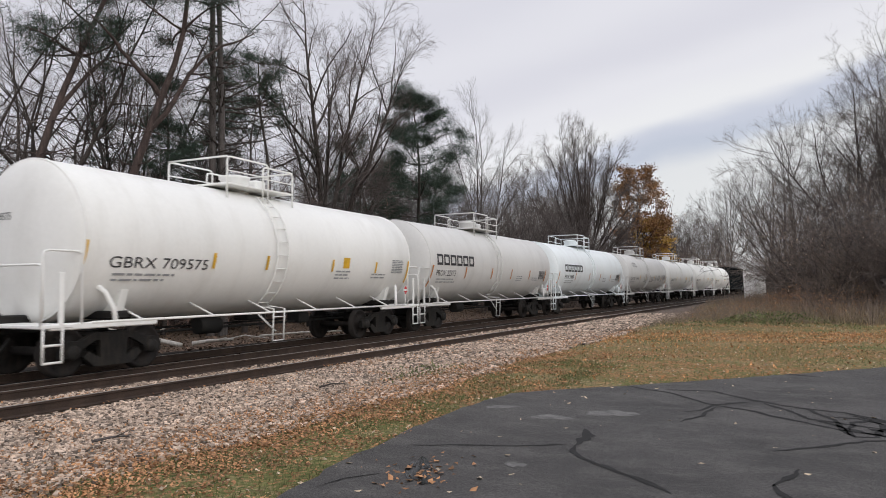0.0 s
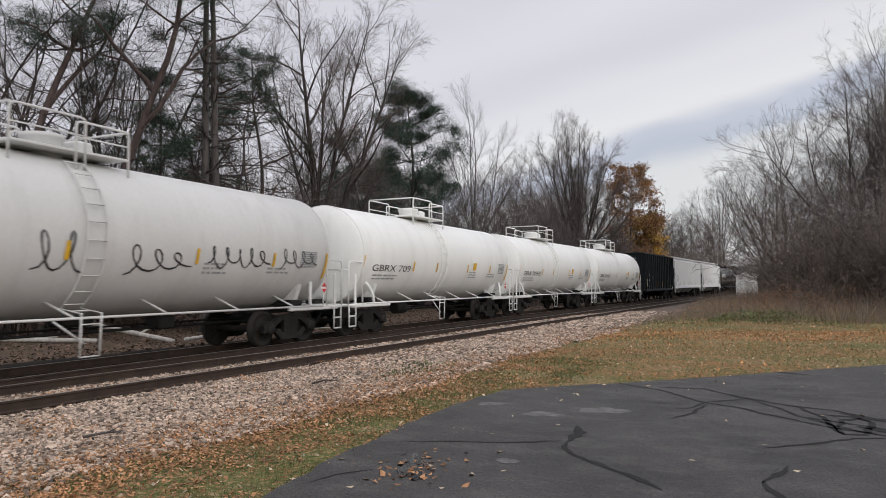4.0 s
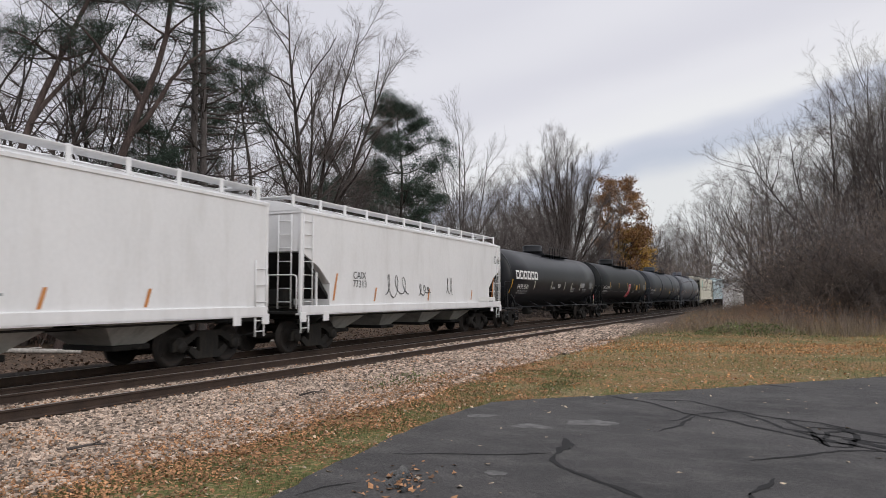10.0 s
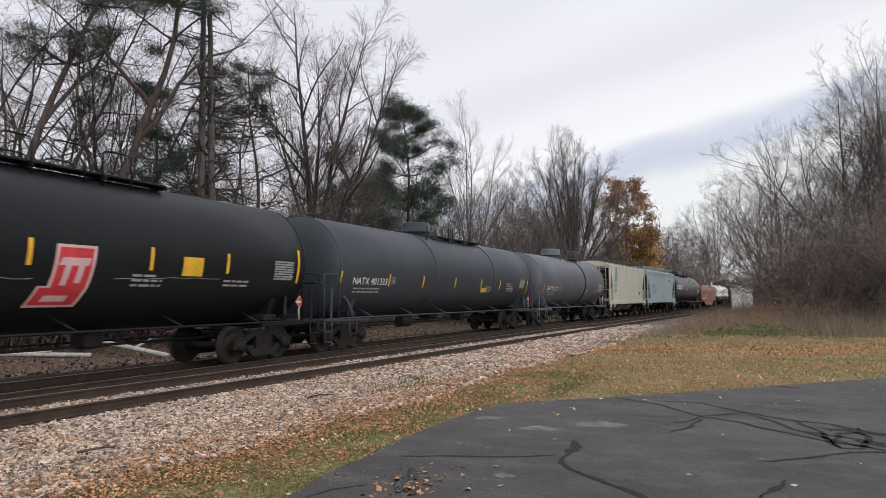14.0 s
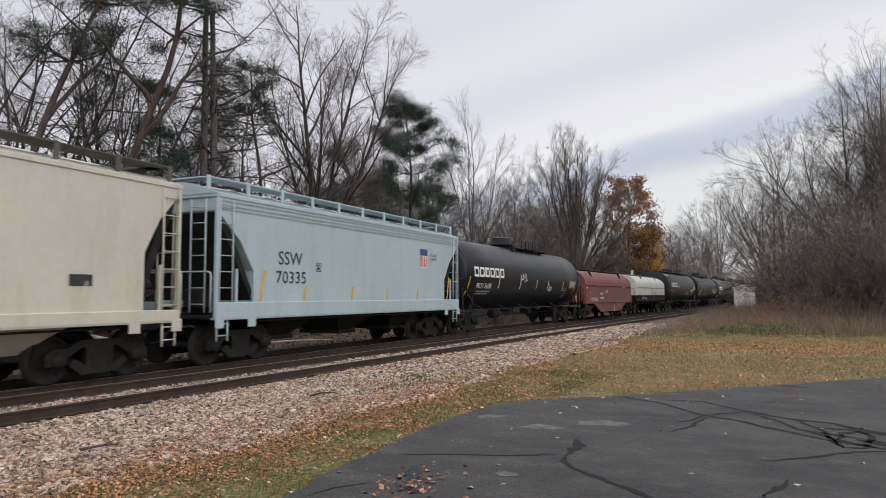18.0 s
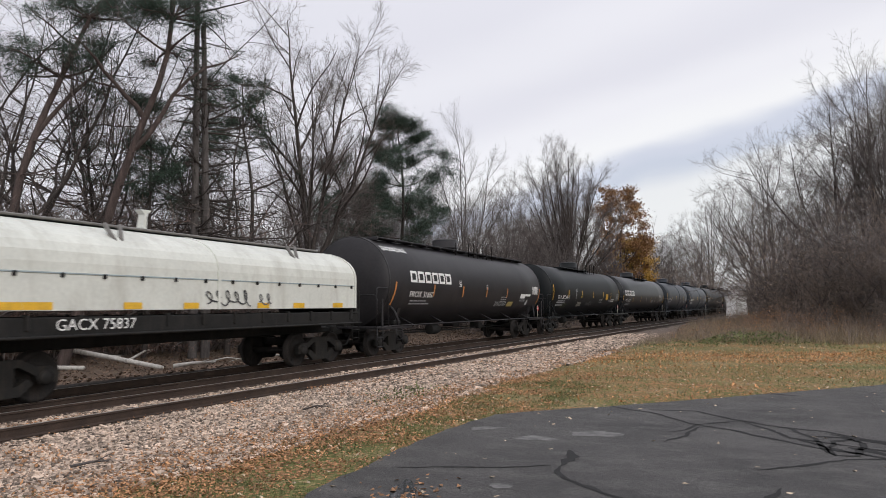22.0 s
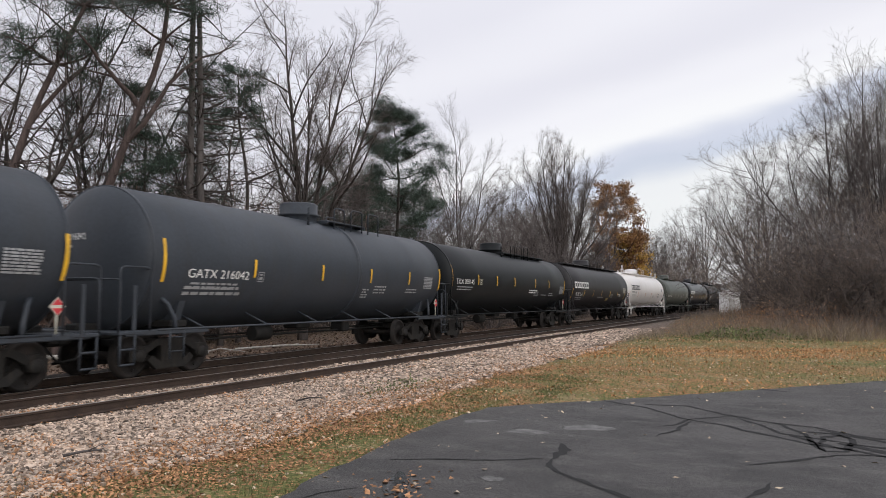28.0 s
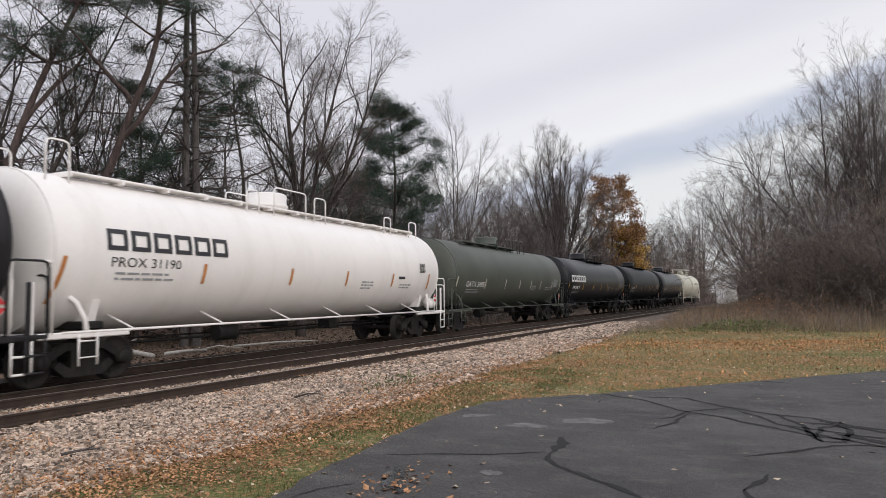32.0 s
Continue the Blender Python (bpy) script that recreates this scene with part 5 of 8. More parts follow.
# ---- the high-sided black gondola ----
def gondola_car(s):
    half = (s["far"] - s["near"]) / 2
    w, sb, tp = 1.55, 0.92, 4.50
    car = thing("gondola_car", s["label"], "gondola car", pose(0, 0, 0), "freight train cars")
    bx = Geo()
    for sx in (-1, 1):
        bx.box((sx * (w - 0.04), 0, (sb + tp) / 2), (0.08, 2 * half, tp - sb), 0.01)
    for sg in (-1, 1):
        bx.box((0, sg * (half - 0.04), (sb + 0.4 + tp) / 2), (2 * w - 0.2, 0.08, tp - sb - 0.4), 0.01)
    bx.box((0, 0, 1.1), (2 * w - 0.2, 2 * half - 0.2, 0.1))
    part("body", bx, "gondola_paint", car)
    tops = Geo()
    for sx in (-1, 1):
        tops.box((sx * w, 0, tp + 0.04), (0.16, 2 * half + 0.04, 0.14), 0.03)
    for sg in (-1, 1):
        tops.box((0, sg * (half - 0.02), tp + 0.04), (2 * w, 0.16, 0.14), 0.03)
    part("top_chord", tops, "gondola_paint", car)
    for u in (-0.985, -0.925, -0.843, -0.725, -0.607, -0.489, -0.362, -0.245, -0.125, -0.004, 0.12, 0.24, 0.355, 0.466, 0.58, 0.71, 0.82, 0.90, 0.985):
        y = u * half
        for sx in (-1, 1):
            rb = Geo()
            rb.prism([(sx * w, y - 0.045), (sx * (w + 0.085), y - 0.035), (sx * (w + 0.085), y + 0.035), (sx * w, y + 0.045)], "z", sb + 0.05, tp - 0.02)
            part("side_rib", rb, "gondola_paint", car)
    sl = Geo()
    for sx in (-1, 1):
        sl.box((sx * (w + 0.03), 0, sb), (0.16, 2 * half, 0.24), 0.03)
    sl.box((0, 0, 0.92), (0.36, 2 * half - 0.4, 0.36), 0.03)
    part("side_sill", sl, "gondola_paint", car)
    ldr = random.Random(5)
    lo_ = Geo()
    for i in range(170):
        lo_.box((ldr.uniform(-1.25, 1.25), ldr.uniform(-half + 0.3, half - 0.3), tp + ldr.uniform(-0.25, 0.10)), (ldr.uniform(0.15, 0.8), ldr.uniform(0.2, 1.3), ldr.uniform(0.1, 0.25)), 0.0, Euler((ldr.uniform(-0.3, 0.3), ldr.uniform(-0.3, 0.3), ldr.uniform(0, 3))).to_matrix())
    part("load", lo_, "tie_wood", car, "jumbled dark scrap heaped to the rim")["kind"] = "stuff"
    ld = Geo()
    for sg in (-1, 1):
        ladder(ld, (w + 0.14, sg * (half - 0.38), 0.5), (w + 0.14, sg * (half - 0.38), 3.2), 0.42, 1, 8)
    part("end_ladder", ld, "gondola_paint", car)
    add_couplers(car, half)
    add_trucks(car, half - 1.45)
    sh = Sheet(x=w + 0.001)
    sh.text("CABX", -0.707 * half, 2.32, 0.24, "white_mark", width=0.62)
    sh.text("580", -0.707 * half, 1.81, 0.22, "white_mark", width=0.50)
    sh.text("6", -0.707 * half + 0.55, 1.81, 0.22, "white_mark")
    sh.text("59", -0.595 * half, 1.81, 0.22, "white_mark", width=0.30)
    sh.bars(-0.68 * half, 1.32, 0.4, 2, "grey_mark", 0.05, 0.1, 4)
    sh.bars(-0.59 * half, 1.30, 0.5, 2, "grey_mark", 0.05, 0.1, 5)
    sh.rect(-0.834 * half, 1.29, 0.50, 0.72, "card_white", "card", lift_by=0.02)
    for k in range(11):
        sh.rect(-0.834 * half + 0.06, 1.50 + k * 0.044, 0.38, 0.016, "ochre_mark", "small_print", lift_by=0.026, cuts=1)
    sh.rect(-0.834 * half + 0.08, 1.34, 0.32, 0.10, "ochre_mark", "small_print", lift_by=0.026, cuts=1)
    for u, zz, hh in ((-0.905, 1.25, 1.05), (-0.20, 1.24, 0.56), (0.18, 1.24, 0.56), (0.46, 1.24, 0.56), (0.845, 1.24, 1.04)):
        sh.rect(u * half, zz, 0.09, hh, "orange_tape", "reflective_stripe", lift_by=0.02)
    sh.bars(-0.435 * half, 2.26, 0.22, 3, "grey_mark", 0.05, 0.1, 8)
    sh.rect(0.83 * half, 1.0, 0.26, 0.20, "white_mark", "panel", lift_by=0.12)
    sh.rect(0.768 * half, 1.19, 0.18, 0.22, "ochre_mark", "panel", lift_by=0.02)
    for k in range(3):
        sh.rect(0.706 * half, 1.17 + k * 0.14, 0.42, 0.02, "grey_mark", "panel", lift_by=0.02)
    sh.hang(car)
    # lettering on the end
    for word, zz, wd, mat in (("CABX", 3.95, 0.42, "white_mark"), ("580659", 3.62, 0.62, "white_mark")):
        vv, ff = glyphs(word, 0.25)
        k = wd / max(a for a, _ in vv)
        eg = Geo()
        eg.add([(0.75 - wd / 2 + a * k, -half - 0.012, zz + b) for a, b in vv], ff)
        part("lettering", eg, mat, car)
    ep = Geo()
    for x in (-1.3, -0.45, 0.35, 1.3):
        ep.box((x, -half - 0.02, 2.7), (0.08, 0.08, 3.4), 0.01)
    ep.box((0, -half - 0.03, 2.5), (2.9, 0.1, 0.14), 0.02)
    part("end_rib", ep, "gondola_paint", car)
    return car


# ---- coil cars with round hoods ----
def coil_car(s):
    half = (s["far"] - s["near"]) / 2
    red = s["red"]
    paint = s["paint"]
    car = thing("coil_car", s["label"], "coil car", pose(0, 0, 0), "freight train cars")
    w = 1.48
    e0, e1 = (1.66, 2.42) if red else (1.64, 2.62)
    crown = 3.60 if red else 3.62
    hood = [(-w, e0)]
    for i in range(17):
        a = math.pi * (1 - i / 16)
        hood.append((w * math.cos(a), e1 + (crown - e1) * math.sin(a) ** 0.9))
    hood.append((w, e0))
    hd = Geo()
    hd.prism(hood, "y", -half + 0.25, half - 0.25)
    hood_part = part("hood", hd, paint, car)
    ys = [-half + 0.25, half - 0.25] + ([0.0] if not red else [])
    outer = [(p[0] * 1.018, p[1] + 0.018 if p[1] > 2.6 else p[1]) for p in hood]
    for y in ys:
        rim2 = Geo()
        rim2.prism(outer, "y", y - 0.05, y + 0.05)
        part("hood_rim", rim2, paint, hood_part)
    for y in ((-half * 0.62, half * 0.60) if red else (-half * 0.41, half * 0.534)):
        for sy in (-0.22, 0.18):
            lug = Geo()
            lug.tube([(1.25, y + sy * 0.2, crown - 0.55), (1.02, y + sy, crown - 0.02)], 0.045, 6)
            part("lifting_lug", lug, "underframe" if red else "lug_grey", hood_part)
    ridge = Geo()
    ridge.box((0.25, 0, crown + 0.03), (0.5, 2 * half - 1.6, 0.06), 0.02)
    part("ridge_plate", ridge, "underframe" if red else "lug_grey", hood_part)
    if not red:
        st2 = Geo()
        st2.prism([(-half * 0.14 - 0.16, crown + 0.62), (-half * 0.14 + 0.16, crown + 0.62), (-half * 0.14 + 0.05, crown + 0.5), (-half * 0.14 + 0.02, crown), (-half * 0.14 - 0.10, crown), (-half * 0.14 - 0.03, crown + 0.5)], "x", -0.1, 0.1)
        part("lifting_post", st2, "pale_green_white", hood_part)
    dk = Geo()
    if red:
        belly = [(-half, 1.0), (-half + 2.2, 1.0), (-half + 3.9, 0.34), (half - 3.9, 0.34), (half - 2.2, 1.0), (half, 1.0), (half, 1.68), (-half, 1.68)]
        for sx in (-1, 1):
            dk.prism(belly, "x", sx * 1.40, sx * 1.52)
            dk.box((sx * 1.53, 0, 1.09), (0.10, 2 * half, 0.09), 0.02)
            dk.box((sx * 1.52, 0, 2.40), (0.07, 2 * half - 0.6, 0.06), 0.02)
        dk.box((0, 0, 1.3), (2.7, 2 * half, 0.25), 0.02)
    else:
        for sx in (-1, 1):
            dk.box((sx * 1.44, 0, 1.30), (0.14, 2 * half, 0.42), 0.02)
            dk.box((sx * 1.48, 0, 1.12), (0.22, 2 * half, 0.06), 0.02)
            for i in range(12):
                dk.box((sx * 1.50, -half + 0.6 + (2 * half - 1.2) * i / 11, 1.40), (0.10, 0.08, 0.30), 0.01)
        dk.box((0, 0, 1.3), (2.6, 2 * half, 0.25), 0.02)
    part("deck", dk, paint if red else "underframe", car)
    eb = Geo()
    for sg in (-1, 1):
        eb.box((0, sg * (half - 0.1), 1.9 if red else 1.5), (2.9, 0.16, 0.9 if red else 0.3), 0.03)
        ladder(eb, (1.52, sg * (half - 0.3), 0.45), (1.52, sg * (half - 0.3), 1.6), 0.4, 1, 4)
        eb.tube(rounded([(1.4, sg * (half + 0.15), 1.2), (1.4, sg * (half + 0.15), 2.3), (-1.4, sg * (half + 0.15), 2.3), (-1.4, sg * (half + 0.15), 1.2)], 0.1), 0.022, 6)
    eb.box((0, 0, 0.95), (0.4, 2 * half - 0.3, 0.36), 0.03)
    part("end_frame", eb, paint if red else "underframe", car)
    if not red:
        for i in range(14):
            cl = Geo()
            y = -half + 0.5 + (2 * half - 1.0) * i / 13
            cl.box((w + 0.02, y, 2.36), (0.05, 0.07, 0.10), 0.01)
            part("hood_clip", cl, "underframe", hood_part)
        lip = Geo()
        lip.box((w + 0.006, 0, 2.40), (0.02, 2 * half - 0.5, 0.035), 0.005)
        part("hood_lip", lip, "seam_grey", hood_part)
    add_couplers(car, half)
    add_trucks(car, half - 1.5)
    # the hood's near end: a slot and sprayed strokes
    eg = Geo()
    if red:
        er = random.Random(8)
        for i in range(7):
            p = [(-0.95 + i * 0.26 + er.uniform(-0.05, 0.15), 2.95 + er.uniform(-0.28, 0.28)) for _ in range(4)]
            for (ax, az), (bx_, bz) in zip(p, p[1:]):
                d = Vector((bx_ - ax, bz - az)).normalized() * 0.035
                eg.add([(ax - d.y, -half + 0.19, az + d.x), (ax + d.y, -half + 0.19, az - d.x), (bx_ + d.y, -half + 0.19, bz - d.x), (bx_ - d.y, -half + 0.19, bz + d.x)], [(0, 1, 2, 3)])
        part("graffiti", eg, "white_mark", car)
        for k, (zz, wd) in enumerate(((2.50, 1.0), (2.36, 0.75))):
            lg = Geo()
            lg.box((-0.1, -half + 0.19, zz), (wd, 0.008, 0.09))
            part("small_print", lg, "pale_pink_mark", car)
    else:
        eg.box((-0.15, -half + 0.19, 2.94), (1.42, 0.02, 0.19), 0.02)
        part("hood_slot", eg, "underframe", hood_part, "dark slot in the end of the hood")
        lg = Geo()
        vv, ff = glyphs("GACX 75837", 0.22)
        k = 1.15 / max(a for a, _ in vv)
        lg.add([(-0.35 + a * k, -half - 0.005, 1.42 + b) for a, b in vv], ff)
        part("lettering", lg, "white_mark", car)
    sh = Sheet(x=w + 0.002, deck=(1.64, 1.53 if red else 1.556))
    for extra in s["extra"]:
        extra(sh, half, 0)
    sh.hang(car)
    return car


# ---- the train, from the front: near and far ends of each body along the line at the start ----
def yellow_panel(u, z, w=0.34, h=0.34):
    return lambda sh, half, zc: sh.rect(u * half, zc + z, w, h, "yellow_tape", "panel")


def tags(u, z, w, h, mat, seed):
    return lambda sh, half, zc: sh.scribble(u * half, zc + z, w, h, mat, seed)


def dark_panel(u, z, w, h, mat="black_mark"):
    return lambda sh, half, zc: sh.rect(u * half, zc + z, w, h, mat, "panel")


def wording(txt, u, z, h, mat, width=None):
    return lambda sh, half, zc: sh.text(txt, u * half, zc + z, h, mat, width=width)


def tri_logo(sh, half, zc):
    y = -0.77 * half
    sh.fresh()
    sh.rect(y, 2.92, 0.13, 1.2, "teal_mark", "emblem", 0.45)
    sh.rect(y + 0.20, 2.92, 0.13, 1.15, "teal_mark", "emblem", 0.34, 0.015)
    sh.rect(y + 0.44, 4.0, 0.22, 0.14, "teal_mark", "emblem", 0.0, 0.018)
    sh.rect(y + 0.42, 2.98, 0.11, 0.9, "teal_mark", "emblem", 0.10, 0.024)
    sh.rect(y + 0.76, 2.92, 0.13, 1.2, "teal_mark", "emblem", -0.22, 0.021)
    sh.rect(y + 0.94, 2.92, 0.13, 1.1, "teal_mark", "emblem", -0.24)
    sh.rect(y + 0.80, 2.88, 0.26, 0.12, "teal_mark", "emblem", 0.0, 0.018)


def shield(sh, half, zc):
    y, z = half * 0.503, 2.77
    sh.rect(y, z + 0.50, 0.60, 0.26, "blue_mark", "emblem")
    sh.rect(y + 0.02, z, 0.56, 0.48, "white_mark", "emblem")
    for k in range(4):
        sh.rect(y + 0.04 + k * 0.14, z + 0.02, 0.07, 0.44, "red_mark", "emblem", lift_by=0.016)
    sh.text("BUILDING", y + 0.80, z + 0.50, 0.11, "dark_tag", width=0.62)
    sh.text("AMERICA", y + 0.80, z + 0.33, 0.11, "dark_tag", width=0.62)


def red_panel(sh, half, zc):
    """A red sprayed block with pale bands and a pale rim."""
    y = half * 0.055
    sh.rect(y - 0.05, 1.46, 1.06, 0.42, "pale_pink_mark", "panel", 0.12, 0.012)
    sh.rect(y + 0.26, 1.86, 0.86, 0.86, "pale_pink_mark", "panel", 0.06, 0.012)
    sh.rect(y + 0.02, 1.51, 0.92, 0.34, "red_mark", "panel", 0.10, 0.017)
    sh.rect(y + 0.33, 1.84, 0.72, 0.82, "red_mark", "panel", 0.05, 0.017)
    sh.rect(y + 0.38, 2.30, 0.62, 0.16, "pale_pink_mark", "panel", 0.06, 0.022)
    sh.rect(y + 0.48, 1.90, 0.13, 0.40, "pale_pink_mark", "panel", 0.04, 0.022)
    sh.rect(y + 0.76, 1.95, 0.13, 0.35, "pale_pink_mark", "panel", 0.04, 0.022)
    sh.rect(y + 0.22, 1.58, 0.50, 0.12, "pale_pink_mark", "panel", 0.05, 0.022)


def marks_white(half):
    return [(-half + 0.02, 1.77, 0.87, 0.20)] + [(u * half, 2.13, 0.38, 0.02) for u in (-0.475, -0.19, 0.26, 0.64)] + [(half * 0.975, 1.8, 0.8, 0.0)]


def marks_black(half):
    return [(-half + 0.10, 1.56, 0.96, 0.33)] + [(u * half, 1.97, 0.50, 0.03) for u in (-0.57, -0.24, 0.03, 0.265, 0.48, 0.76)] + [(half * 0.965, 1.8, 0.85, 0.05)]


def upright(first, us, last, zlo=2.27, hgt=0.52):
    """Plain upright stripes along a tank, the end ones taller."""
    return lambda half: [(first[0] * half, first[1], first[2], first[3])] + [(u * half, zlo, hgt, 0.02) for u in us] + [(last[0] * half, last[1], last[2], last[3])]


def square(u, z, mat="grey_mark"):
    """A small framed box of print."""
    def draw(sh, half, zc):
        sh.fresh()
        for y0, z0, a, b in ((0, 0, 0.24, 0.02), (0, 0.26, 0.24, 0.02), (0, 0, 0.02, 0.28), (0.22, 0, 0.02, 0.28), (0.06, 0.06, 0.12, 0.08), (0.06, 0.18, 0.12, 0.04)):
            sh.rect(u * half + y0, z + z0, a, b, mat, "emblem", cuts=1)
    return draw


def small_lines(u, z, w, n, mat="grey_mark", size=0.07, seed=3):
    return lambda sh, half, zc: sh.bars(u * half, z, w, n, mat, size, size * 1.8, seed)


def drip_line(u0, u1, z, mat, seed):
    """A thin wavering chalk line along the tank."""
    def draw(sh, half, zc):
        r = random.Random(seed)
        sh.fresh()
        y, zz = u0 * half, z
        while y < u1 * half:
            st = r.uniform(0.15, 0.4)
            dz = r.uniform(-0.03, 0.03)
            sh.put("graffiti", mat, [(0, 0), (st, dz), (st, dz + 0.012), (0, 0.012)], [(0, 1, 2, 3)], y, zz)
            y, zz = y + st, zz + dz
    return draw


GBRX = dict(kind=tank_car, paint="white_paint", white=True, ink="black_mark", tape="yellow_tape", text=(-0.895, 2.09, 0.25, 2.57), label="clean white tank car with a railed platform and yellow stripes", top="crate", top_y=-0.11, faint="grey_mark", extra=[yellow_panel(0.352, -0.60)], stripes=marks_white)
LPG = dict(kind=tank_car, paint="black_paint", top="house", top_y=-0.07, placard="red_mark", text=(-0.86, 1.99, 0.26, 1.66), logo=(-0.90, 2.55, 3.5, 0.48), label="glossy black pressure tank car with white block lettering", walk=(-0.1, 0.48), stripes=marks_black)
WHITE = dict(kind=tank_car, white=True, reservoir=True, ink="black_mark", top="crate", top_y=-0.05, faint="grey_mark", tape="orange_tape", stripes=upright((-0.978, 1.55, 0.97, 0.30), (-0.545, -0.158, 0.18, 0.54), (0.89, 1.9, 0.66, 0.06), 2.0, 0.5), logo=(-0.815, 2.54, 3.40, 0.46), logo_ink="black_mark", text=(-0.815, 2.09, 0.25, 1.64), table=(0.755, 2.02, 0.92, 0.47), table_ink="black_mark")
